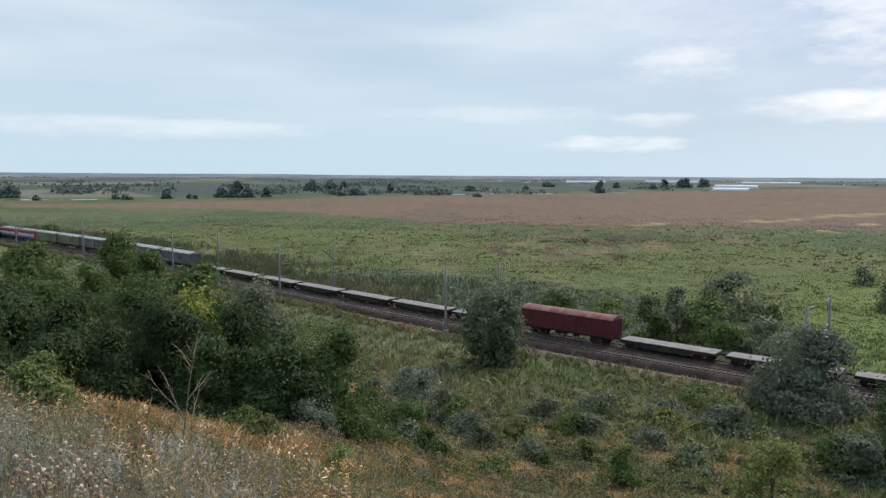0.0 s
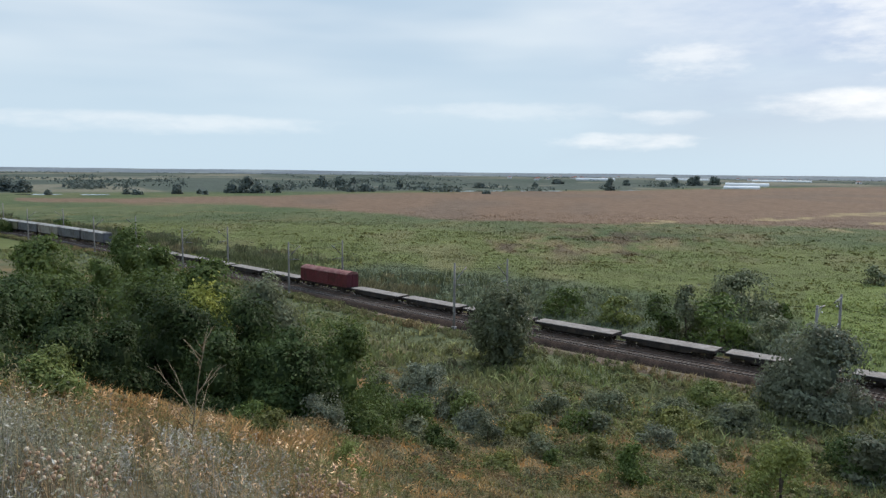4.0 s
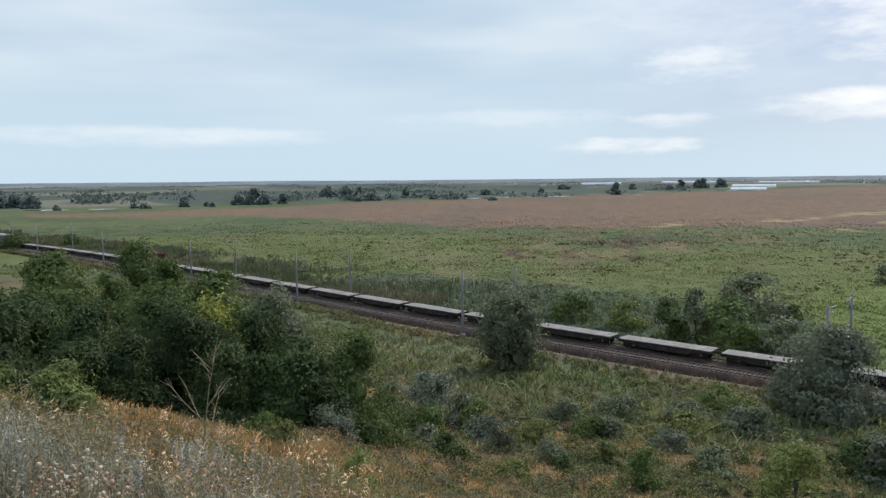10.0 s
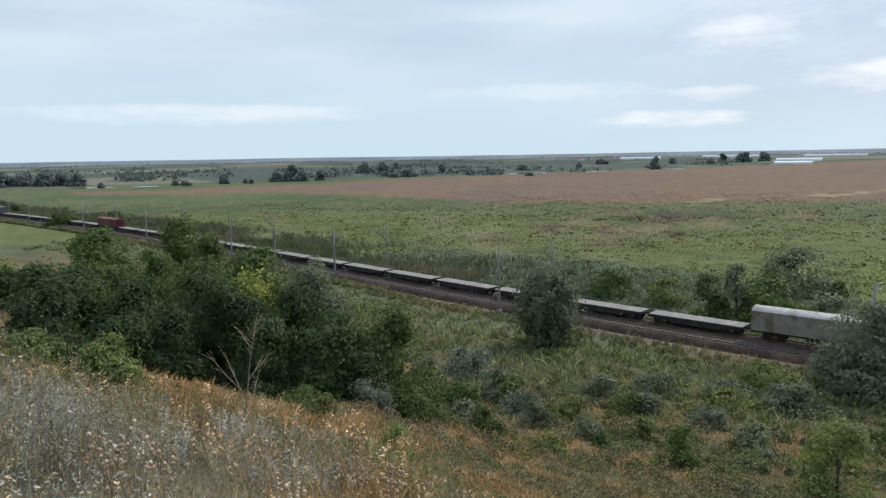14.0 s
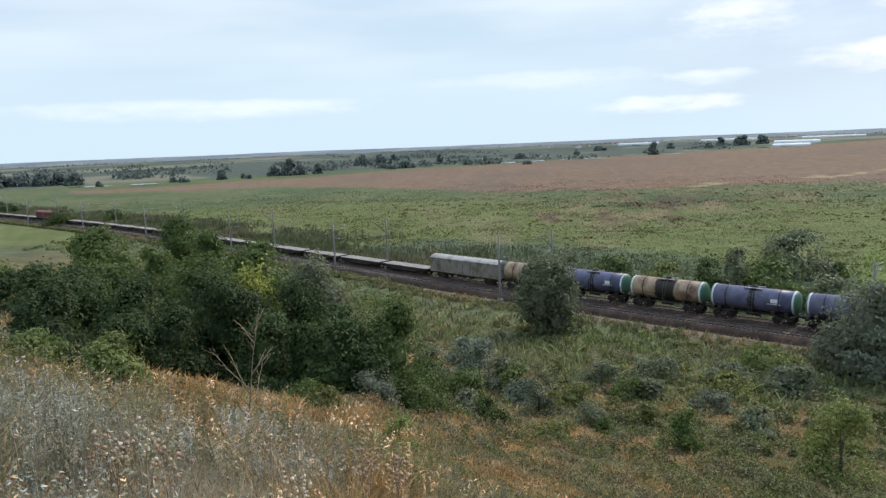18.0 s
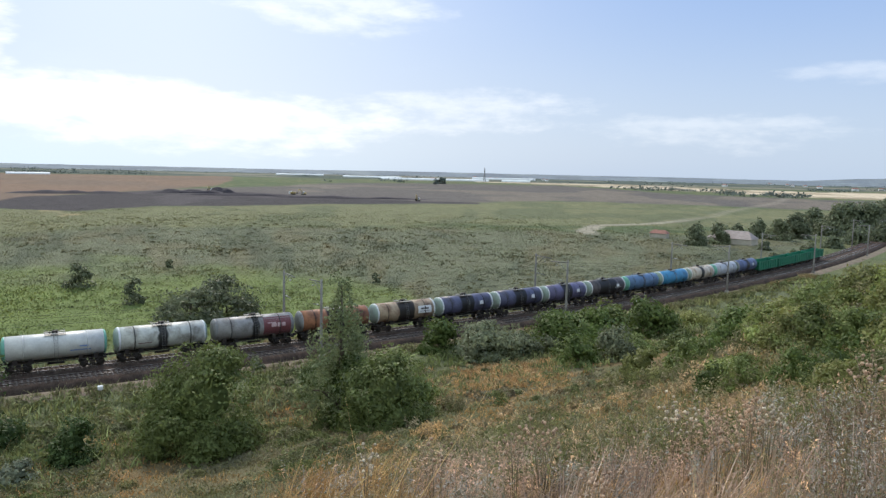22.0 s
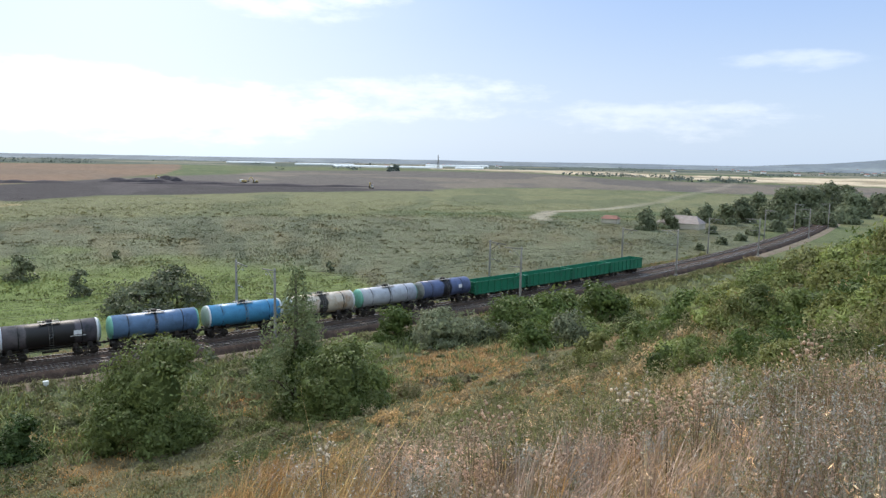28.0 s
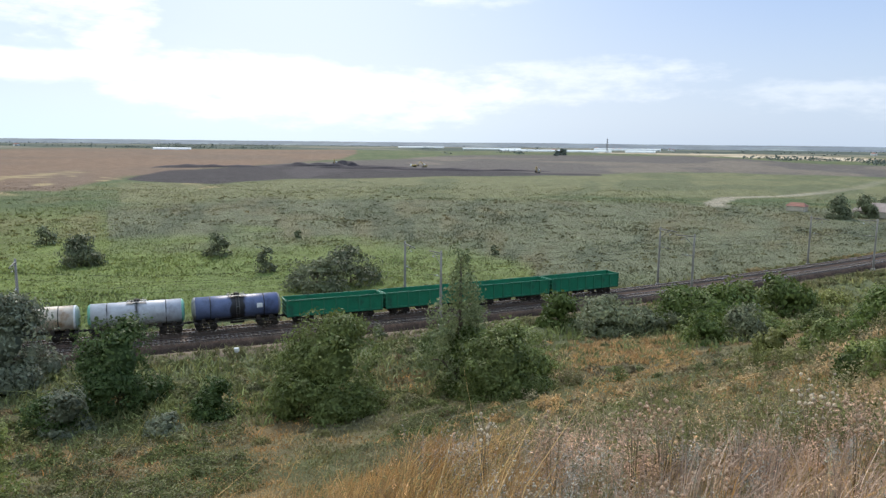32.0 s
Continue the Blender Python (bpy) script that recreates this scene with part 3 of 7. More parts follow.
def wire_line(masts, off, name):
    """Contact wire, sagging messenger and droppers of one track, and the feeder along the mast tops."""
    line = tagged(new(name), "dark overhead contact wire with messenger and droppers", "overhead wire", "overhead wires")
    for i, (a, b) in enumerate(zip(masts[:-1], masts[1:])):
        z1, z2 = 0.25 * (-1) ** i, 0.25 * (-1) ** (i + 1)
        pc, pm, dro = [], [], Geo()
        for k in range(13):
            u = k / 12
            x, y, th = track(a + (b - a) * u, off + z1 + (z2 - z1) * u)
            sag = 4 * u * (1 - u)
            pc.append((x, y, 6.15))
            pm.append((x, y, 8.7 - 1.5 * sag))
            if 0 < k < 12 and k % 2 == 0:
                dro.tube([(x, y, 6.15), (x, y, 8.7 - 1.5 * sag)], 0.008, 3, False)
        part("contact_wire", Geo().tube(pc, 0.014, 4, False), M_wire, line)
        wire = part("messenger_wire", Geo().tube(pm, 0.014, 4, False), M_wire, line)
        part("dropper_set", dro, M_wire, wire)["kind"] = "stuff"


wire_line(NEAR_MASTS, 0.0, "overhead_wire")
wire_line(FAR_MASTS, SPACING, "overhead_wire")

# ---------------------------------------------------------------- the goods train
WAGON_MESH = {}


def shared(key, make, mat):
    """One mesh for all the parts that are alike."""
    if key not in WAGON_MESH:
        WAGON_MESH[key] = make().mesh(key[0], mat)
    return WAGON_MESH[key]


def g_wheelset():
    g = Geo()
    for sy in (-1, 1):
        g.lathe_y([(sy * 0.72, 0.30), (sy * 0.70, 0.475), (sy * 0.83, 0.475), (sy * 0.83, 0.40), (sy * 0.79, 0.2)], 18, 0, 0.475)
    g.lathe_y([(-1.05, 0.09), (1.05, 0.09)], 8, 0, 0.475)
    return g


def g_bogie():
    g = Geo()
    for sy in (-1, 1):
        y0, y1 = sorted((sy * 0.90, sy * 1.10))
        g.box(-1.2, -0.7, y0, y1, 0.36, 0.68, 0.05).box(0.7, 1.2, y0, y1, 0.36, 0.68, 0.05)
        g.box(-0.85, 0.85, y0, y1, 0.62, 0.80, 0.05).box(-0.6, 0.6, y0, y1, 0.22, 0.34, 0.04)
        for sx in (-1, 1):
            g.tube([(sx * 0.75, (y0 + y1) / 2, 0.6), (sx * 0.5, (y0 + y1) / 2, 0.28)], 0.09, 6)
        for k in (-0.2, 0.0, 0.2):
            g.tube([(k, (y0 + y1) / 2, 0.33), (k, (y0 + y1) / 2, 0.63)], 0.08, 8)
    g.box(-0.22, 0.22, -1.0, 1.0, 0.52, 0.78, 0.05)
    return g


def g_coupler():
    g = Geo()
    g.box(0, 0.55, -0.11, 0.11, 0.94, 1.16, 0.03).box(0.40, 0.62, -0.2, 0.16, 0.88, 1.24, 0.05)
    return g


def running_gear(wagon, half, pivot):
    """Two bogies with their wheelsets, and a coupler at each end."""
    for sx in (-1, 1):
        b = part("bogie", shared(("bogie",), g_bogie, M_under), M_under, wagon, "dark cast-steel bogie", pose(sx * pivot, 0, 0))
        for wx in (-0.925, 0.925):
            part("wheelset", shared(("wheelset",), g_wheelset, M_wheel), M_wheel, b, "", pose(wx, 0, 0))
        part("coupler", shared(("coupler",), g_coupler, M_under), M_under, wagon, "", pose(sx * (half - 0.62), 0, 0, 0, 0, 0 if sx > 0 else 180))


def paint(name, colour, dirt=None, amount=0.45, rough=0.5, stain=0.0, stain_at=0.0):
    """Wagon paint with grime, and with an oil spill over the middle of the tank where stain is set."""
    m = material(name, colour, rough, 0.0, 0.12, 0.8, dirt=dirt or tuple(v * 0.45 + 0.02 for v in colour), dirt_amount=amount, dirt_size=0.55)
    if stain:
        nt = m.node_tree
        b = nt.nodes["Principled BSDF"]
        old = b.inputs["Base Color"].links[0].from_socket
        tc = nt.nodes.new("ShaderNodeTexCoord")
        sep = nt.nodes.new("ShaderNodeSeparateXYZ")
        nt.links.new(tc.outputs["Object"], sep.inputs[0])
        no = nt.nodes.new("ShaderNodeTexNoise")
        no.inputs["Scale"].default_value, no.inputs["Detail"].default_value = 1.1, 5
        nt.links.new(tc.outputs["Object"], no.inputs["Vector"])
        ab = nt.nodes.new("ShaderNodeMath")
        ab.operation = "SUBTRACT"
        nt.links.new(sep.outputs[0], ab.inputs[0])
        ab.inputs[1].default_value = stain_at
        aa = nt.nodes.new("ShaderNodeMath")
        aa.operation = "ABSOLUTE"
        nt.links.new(ab.outputs[0], aa.inputs[0])
        ad = nt.nodes.new("ShaderNodeMath")
        ad.operation = "MULTIPLY_ADD"
        nt.links.new(no.outputs[0], ad.inputs[0])
        ad.inputs[1].default_value = 0.9
        nt.links.new(aa.outputs[0], ad.inputs[2])
        mr = nt.nodes.new("ShaderNodeMapRange")
        nt.links.new(ad.outputs[0], mr.inputs[0])
        for i, u in enumerate((0.45 + stain, 0.25 + stain, 0.0, 0.96)):
            mr.inputs[i + 1].default_value = u
        mx = nt.nodes.new("ShaderNodeMix")
        mx.data_type = "RGBA"
        nt.links.new(mr.outputs[0], mx.inputs[0]), nt.links.new(old, mx.inputs[6])
        mx.inputs[7].default_value = (*SOOT, 1)
        nt.links.new(mx.outputs[2], b.inputs["Base Color"])
    return m


TANK_R, TANK_Z, TANK_L = 1.5, 2.78, 5.66


def g_barrel():
    return Geo().lathe_x([(-TANK_L + 0.42, TANK_R), (-2, TANK_R), (0, TANK_R), (2, TANK_R), (TANK_L - 0.42, TANK_R)], 32, TANK_Z)


def g_tank_end():
    return Geo().lathe_x([(TANK_L - 0.42, TANK_R + 0.004), (TANK_L - 0.30, TANK_R - 0.03), (TANK_L - 0.14, TANK_R - 0.2), (TANK_L - 0.04, TANK_R - 0.6),
                          (TANK_L, TANK_R - 1.1)], 32, TANK_Z)


def g_hatch():
    g = Geo()
    g.tube([(0, 0, TANK_Z + TANK_R - 0.06), (0, 0, TANK_Z + TANK_R + 0.22)], 0.34, 16)
    g.tube([(0, 0, TANK_Z + TANK_R + 0.22), (0, 0, TANK_Z + TANK_R + 0.28)], 0.38, 16)
    g.tube([(0.55, 0, TANK_Z + TANK_R - 0.05), (0.55, 0, TANK_Z + TANK_R + 0.18)], 0.12, 10)
    return g


def g_platform():
    g = Geo()
    z = TANK_Z + TANK_R + 0.06
    for sy in (-1, 1):
        y0, y1 = sorted((sy * 0.42, sy * 0.85))
        g.box(-1.15, 1.15, y0, y1, z - 0.04, z, 0.01)
        for k in (-1.1, 0, 1.1):
            g.tube([(k, sy * 0.8, z - 0.3), (k, sy * 0.8, z + 0.16)], 0.02, 4)
        g.tube([(-1.15, sy * 0.84, z + 0.16), (1.15, sy * 0.84, z + 0.16)], 0.018, 4)
    return g


def g_ladder():
    g = Geo()
    for sy in (-1, 1):
        for kx in (-0.2, 0.2):
            pts = [(kx, sy * (TANK_R + 0.12) * math.cos(a), TANK_Z + (TANK_R + 0.12) * math.sin(a)) for a in (0.0, 0.4, 0.8, 1.15)]
            g.tube([(kx, sy * 1.62, 1.3)] + pts, 0.022, 4)
        for k in range(9):
            z = 1.45 + k * 0.32
            rr = (TANK_R + 0.12) ** 2 - max(0, z - TANK_Z) ** 2
            yy = math.sqrt(rr) if rr > 0.1 else 0.3
            g.tube([(-0.2, sy * yy, z), (0.2, sy * yy, z)], 0.016, 4)
    return g


def g_tank_frame():
    g = Geo()
    g.box(-5.45, 5.45, -0.28, 0.28, 0.92, 1.22, 0.03)
    for sx in (-1, 1):
        x0, x1 = sorted((sx * 5.05, sx * 5.45))
        g.box(x0, x1, -1.5, 1.5, 0.98, 1.25, 0.03)
        for cx in (4.55, 2.9):
            a, b = sorted((sx * cx, sx * (cx - 0.5)))
            g.box(a, b, -1.1, 1.1, 1.05, 1.62, 0.05)
        g.tube([(sx * 5.35, 1.35, 1.25), (sx * 5.35, 1.35, 2.1)], 0.02, 4)
        g.tube([(sx * 5.35, -1.35, 1.25), (sx * 5.35, -1.35, 2.1)], 0.02, 4)
    for sy in (-1, 1):
        g.tube([(-5.2, sy * 1.42, 1.12), (5.2, sy * 1.42, 1.12)], 0.05, 5)
    g.tube([(-0.9, 0.35, 0.75), (0.9, 0.35, 0.75)], 0.17, 10)
    return g


def g_bands(half=0.06):
    g = Geo()
    for x in (0.0,):
        g.lathe_x([(x - half, TANK_R + 0.004), (x - half, TANK_R + 0.018), (x + half, TANK_R + 0.018), (x + half, TANK_R + 0.004)], 32, TANK_Z)
    return g


def g_mark(wide, high, x, z, n=10):
    """A flat painted mark that follows the tank's round side, facing the hill."""
    vs, fs = [], []
    rr = TANK_R + 0.006
    for i in range(n + 1):
        a = math.asin(max(-0.99, min(0.99, (z - TANK_Z - high / 2 + high * i / n) / rr)))
        for xx in (x - wide / 2, x + wide / 2):
            vs.append((xx, rr * math.cos(a), TANK_Z + rr * math.sin(a)))
    for i in range(n):
        fs.append((2 * i, 2 * i + 1, 2 * i + 3, 2 * i + 2))
    return Geo().add(vs, fs, True)


def tank_wagon(label, body, ends, marks=(), rims=False):
    w = tagged(new("tank_wagon"), label, "tank wagon", "tank wagons of the train")
    key = ("barrel", body.name)
    part("barrel", shared(key, g_barrel, body), body, w)
    for sx in (0, 180):
        part("tank_end", shared(("tank_end", ends.name), g_tank_end, ends), ends, w, "", pose(0, 0, 0, 0, 0, sx))
    part("hatch", shared(("hatch",), g_hatch, M_under), M_under, w, "dark filling hatch on the top")
    part("platform", shared(("platform",), g_platform, M_steel), M_steel, w, "steel walkway with rails")
    part("ladder", shared(("ladder",), g_ladder, M_steel), M_steel, w)
    for sx in (-3.4, 3.4):
        part("strap", shared(("strap", body.name), g_bands, body), body, w, "", pose(sx, 0, 0))
    part("underframe", shared(("underframe",), g_tank_frame, M_under), M_under, w)
    if rims:
        for sx in (-TANK_L + 0.5, TANK_L - 0.5):
            part("rim", shared(("rim",), lambda: g_bands(0.12), K_white), K_white, w, "pale rim at the tank's end", pose(sx, 0, 0))
    running_gear(w, 6.1, 3.9)
    for wide, high, x, z, mat, lab in marks:
        part("painted_mark", g_mark(wide, high, x, z), mat, w, lab)
    return w


def g_flat_deck():
    return Geo().box(-6.7, 6.7, -1.42, 1.42, 1.24, 1.33, 0.02)


def g_flat_frame():
    g = Geo()
    for sy in (-1, 1):
        # fish-bellied side sill
        y0, y1 = sorted((sy * 1.25, sy * 1.40))
        prof = [(-6.7, 0.90), (-3.9, 0.80), (-3.1, 0.42), (3.1, 0.42), (3.9, 0.80), (6.7, 0.90)]
        vs = [(x, y, z) for x, z in prof for y in (y0, y1)] + [(x, y, 1.24) for x, z in prof for y in (y0, y1)]
        n = len(prof)
        fs = []
        for i in range(n - 1):
            a, b = 2 * i, 2 * i + 2
            c, d = 2 * n + a, 2 * n + b
            fs += [(a, b, d, c), (a + 1, c + 1, d + 1, b + 1), (a, a + 1, b + 1, b)]
        g.add(vs, fs)
        for k in np.linspace(-6.2, 6.2, 9):
            a, b = sorted((sy * 1.40, sy * 1.47))
            g.box(k - 0.06, k + 0.06, a, b, 1.02, 1.24, 0.01)
    g.box(-6.7, 6.7, -0.3, 0.3, 0.85, 1.24, 0.03)
    for sx in (-1, 1):
        x0, x1 = sorted((sx * 6.5, sx * 6.78))
        g.box(x0, x1, -1.45, 1.45, 0.92, 1.30, 0.03)
    for x in (-2.2, 0.3, 1.6):
        g.box(x - 0.5, x + 0.5, -0.9, 0.9, 0.32, 0.85, 0.04)
    return g


def flat_wagon():
    w = tagged(new("flat_wagon"), "empty flat wagon with a weathered pale plank deck", "flat wagon", "flat wagons of the train")
    part("deck", shared(("deck",), g_flat_deck, M_deck), M_deck, w, "pale grey weathered deck planks")
    part("underframe", shared(("flat_frame",), g_flat_frame, M_under), M_under, w)
    running_gear(w, 7.42, 4.86)
    return w


def g_covered_body(half, wide, z0, z1):
    g = Geo().box(-half, half, -wide, wide, z0, z1, 0.05)
    n = int(half * 2 / 0.85)
    for sy in (-1, 1):
        a, b = sorted((sy * wide, sy * (wide + 0.06)))
        for k in range(n + 1):
            x = -half + 0.05 + (2 * half - 0.1) * k / n
            if abs(x) > 1.9:
                g.box(x - 0.045, x + 0.045, a, b, z0 + 0.05, z1 - 0.05, 0.01)
        g.box(-half, half, a, b, z1 - 0.14, z1, 0.01).box(-half, half, a, b, z0, z0 + 0.16, 0.01)
    for sx in (-1, 1):
        a, b = sorted((sx * half, sx * (half + 0.06)))
        for y in (-0.9, 0, 0.9):
            g.box(a, b, y - 0.05, y + 0.05, z0, z1 + 0.2, 0.01)
    return g


def g_covered_roof(half, wide, z1, rise):
    prof = [(wide * math.sin(a) / math.sin(1.15), z1 + rise * (math.cos(a) - math.cos(1.15)) / (1 - math.cos(1.15))) for a in np.linspace(-1.15, 1.15, 15)]
    g = Geo()
    vs = [(x, y * 1.02, z) for x in (-half - 0.04, half + 0.04) for y, z in prof]
    n = len(prof)
    g.add(vs, [(i, i + 1, i + n + 1, i + n) for i in range(n - 1)], True)
    g.add(vs, [tuple(range(n)), tuple(range(2 * n - 1, n - 1, -1))])
    k = int(half * 2 / 1.2)
    for j in range(k + 1):
        x = -half + 2 * half * j / k
        g.tube([(x, y * 1.02, z + 0.015) for y, z in prof], 0.03, 4)
    return g


def g_door(sy, x, wide, z0, z1):
    a, b = sorted((sy * wide, sy * (wide + 0.1)))
    g = Geo().box(x - 0.92, x + 0.92, a, b, z0 + 0.18, z1 - 0.18, 0.02)
    for z in np.linspace(z0 + 0.5, z1 - 0.5, 4):
        c, d = sorted((sy * (wide + 0.1), sy * (wide + 0.14)))
        g.box(x - 0.85, x + 0.85, c, d, z - 0.04, z + 0.04, 0.01)
    return g


def g_box_frame(half):
    g = Geo()
    g.box(-half, half, -0.3, 0.3, 0.85, 1.2, 0.03).box(-half, half, -1.35, -1.2, 0.95, 1.2, 0.02).box(-half, half, 1.2, 1.35, 0.95, 1.2, 0.02)
    for x in (-1.6, 0.4, 1.5):
        g.box(x - 0.4, x + 0.4, 0.5, 1.1, 0.5, 0.9, 0.05)
    for sx in (-1, 1):
        x0, x1 = sorted((sx * (half - 0.3), sx * half))
        g.box(x0, x1, -1.4, 1.4, 0.92, 1.25, 0.03)
    return g


def covered_wagon(label, half, z1, rise, body, roof, doors=None):
    w = tagged(new("covered_wagon"), label, "covered wagon", "covered wagons of the train")
    part("body", g_covered_body(half, 1.42, 1.2, z1), body, w)
    part("roof", g_covered_roof(half, 1.44, z1, rise), roof, w, "ribbed curved metal roof")
    for sy in (-1, 1):
        for x in (-0.95, 0.95):
            part("sliding_door", g_door(sy, x, 1.42, 1.2, z1), doors or body, w)
    part("underframe", shared(("box_frame", half), lambda: g_box_frame(half), M_under), M_under, w)
    running_gear(w, half + 0.55, half - 2.6)
    return w


def g_gondola_body():
    g = Geo()
    half, wide, z0, z1 = 6.78, 1.45, 1.22, 3.28
    g.box(-half, half, wide - 0.05, wide, z0, z1).box(-half, half, -wide, -wide + 0.05, z0, z1)
    g.box(-half, -half + 0.05, -wide + 0.06, wide - 0.06, z0, z1).box(half - 0.05, half, -wide + 0.06, wide - 0.06, z0, z1)
    g.box(-half + 0.06, half - 0.06, -wide + 0.06, wide - 0.06, z0, z0 + 0.08)
    return g


def g_gondola_ribs():
    g = Geo()
    half, wide, z0, z1 = 6.78, 1.45, 1.22, 3.28
    for sy in (-1, 1):
        a, b = sorted((sy * (wide + 0.002), sy * (wide + 0.11)))
        g.box(-half, half, a, b, z1 - 0.12, z1 + 0.06, 0.02)
        a, b = sorted((sy * (wide + 0.002), sy * (wide + 0.06)))
        g.box(-half, half, a, b, z0 - 0.15, z0 + 0.1, 0.01)
    for sx in (-1, 1):
        a, b = sorted((sx * (half + 0.002), sx * (half + 0.12)))
        for z in (z0 + 0.2, z0 + 0.75, z0 + 1.3, z1 - 0.1):
            g.box(a, b, -wide - 0.1, wide + 0.1, z - 0.08, z + 0.08, 0.02)
    return g


def gondola(body, ribs, inner):
    w = tagged(new("gondola_wagon"), "green open gondola wagon with ribbed steel sides, empty", "gondola wagon", "green gondola wagons of the train")
    part("body", shared(("gondola_body",), g_gondola_body, body), body, w)
    part("rim", shared(("gondola_ribs",), g_gondola_ribs, ribs), ribs, w)
    post = Geo().box(-0.09, 0.09, 1.452, 1.56, 1.02, 3.15, 0.02)
    for turn in (0, 180):
        for k in np.linspace(-6.66, 6.66, 9):
            part("side_post", shared(("side_post",), lambda: post, ribs), ribs, w, "", pose(float(k), 0, 0, 0, 0, turn))
    part("underframe", shared(("gondola_frame",), lambda: g_box_frame(6.75), M_under), M_under, w)
    g = Geo()
    for k in np.linspace(-5.4, 5.4, 14):
        g.box(k - 0.28, k + 0.28, -1.36, 1.36, 1.31, 1.36, 0.01)
    part("floor_hatch_row", shared(("floor_hatch_row",), lambda: g, inner), inner, w, "rusty floor hatches")
    running_gear(w, 7.05, 4.3)
    return w


def locomotive():
    """One half of the twin electric locomotive."""
    red, grey, blue = P_locored, P_locogrey, P_locoblue
    w = tagged(new("locomotive"), "red, grey and blue twin-unit electric freight locomotive", "locomotive", "locomotive units")
    g = Geo()
    half = 7.9
    g.box(-half, half, -1.5, 1.5, 1.15, 3.75, 0.08)
    part("body", g, red, w)
    part("side_stripe", Geo().box(-half + 0.4, half - 1.5, -1.512, 1.512, 1.9, 2.75, 0.005), grey, w, "pale grey side band")
    part("lower_stripe", Geo().box(-half + 0.4, half - 1.5, -1.514, 1.514, 1.25, 1.85, 0.005), blue, w, "blue lower band")
    g = Geo()
    for k in np.linspace(-5.2, 3.2, 5):
        g.box(k - 0.5, k + 0.5, -1.53, 1.53, 2.75, 3.25, 0.02)
    part("side_window", g, M_under, w, "dark round-cornered side windows")
    g = Geo()
    for k in (-5.5, -2.5, 0.5, 3.6):
        g.box(k - 1.1, k + 1.1, -0.9, 0.9, 3.74, 4.2, 0.08)
    part("roof_gear", g, grey, w, "grey roof boxes and resistors")
    g = Geo()
    for x0, x1, z1 in ((-1.2, 0.2, 5.4), (1.2, 0.2, 5.4)):
        for y in (-0.5, 0.5):
            g.tube([(x0 + 4.5, y, 4.2), (x1 + 4.5 + (0.5 if x0 > 0 else -0.5), y * 0.8, 4.95), (4.5, y * 0.8, 6.05)], 0.03, 5)
    g.box(4.3, 4.7, -0.9, 0.9, 6.05, 6.1, 0.01)
    part("pantograph", g, M_steel, w, "raised pantograph")
    part("windscreen", Geo().box(half - 0.02, half + 0.03, -1.2, 1.2, 2.6, 3.4, 0.01), M_under, w)
    part("underframe", Geo().box(-half, half, -1.4, 1.4, 0.75, 1.15, 0.04), M_under, w)
    running_gear(w, 8.2, 4.6)
    return w


P_locored = paint("loco_red", (0.30, 0.035, 0.035))
P_locogrey = paint("loco_grey", (0.42, 0.43, 0.45))
P_locoblue = paint("loco_blue", (0.05, 0.08, 0.24))
P_red = paint("wagon_oxide_red", (0.115, 0.024, 0.028), (0.06, 0.02, 0.018), 0.4)
P_redroof = paint("roof_oxide_red", (0.20, 0.075, 0.07), (0.30, 0.16, 0.13), 0.5, 0.7)
P_greyw = paint("wagon_grey", (0.25, 0.235, 0.20), (0.14, 0.10, 0.075), 0.5)
P_greyroof = paint("roof_zinc", (0.40, 0.39, 0.36), (0.26, 0.21, 0.17), 0.5, 0.6)
P_darkw = paint("wagon_dark_grey", (0.12, 0.125, 0.13), (0.07, 0.06, 0.055), 0.5)
P_olive = paint("wagon_olive", (0.17, 0.165, 0.10), (0.09, 0.075, 0.05), 0.5)
P_green = paint("gondola_green", (0.012, 0.155, 0.085), (0.02, 0.075, 0.05), 0.25)
P_ribs = paint("gondola_rib_green", (0.025, 0.165, 0.095), (0.02, 0.075, 0.05), 0.3)
P_rusty = paint("rusty_floor", (0.16, 0.10, 0.07), (0.09, 0.05, 0.035), 0.6, 0.9)

T_tan = paint("tank_tan", (0.38, 0.29, 0.195), (0.13, 0.06, 0.035), 0.55, 0.6, 1.5)
T_cream = paint("tank_cream", (0.52, 0.45, 0.36), (0.30, 0.17, 0.08), 0.4, 0.5, 0.8)
T_rust = paint("tank_rust", (0.33, 0.145, 0.075), (0.10, 0.045, 0.03), 0.6, 0.65, 1.5)
T_orange = paint("tank_orange", (0.36, 0.17, 0.06), (0.09, 0.085, 0.08), 0.5, 0.6, 0.35)
T_blue = paint("tank_blue", (0.112, 0.113, 0.18), (0.055, 0.055, 0.085), 0.5, 0.45, 0.55)
T_bluedark = paint("tank_dark_blue", (0.090, 0.092, 0.155), (0.035, 0.034, 0.045), 0.5, 0.45, 1.4)
T_violet = paint("tank_violet", (0.125, 0.115, 0.20), (0.05, 0.045, 0.07), 0.45, 0.45, 1.35)
T_dusk = paint("tank_dark_grey", (0.17, 0.165, 0.155), (0.08, 0.07, 0.065), 0.45, 0.5, 0.6)
T_grey = paint("tank_grey", (0.26, 0.25, 0.24), (0.13, 0.11, 0.10), 0.5, 0.5, 0.6)
T_white = paint("tank_white", (0.48, 0.44, 0.36), (0.32, 0.27, 0.21), 0.4, 0.45, 0.25)
T_clean = paint("tank_clean_white", (0.55, 0.54, 0.50), (0.45, 0.42, 0.38), 0.3, 0.4, 0.0)
T_soiled = paint("tank_soiled_white", (0.50, 0.50, 0.45), (0.18, 0.16, 0.13), 0.5, 0.5, 0.7)
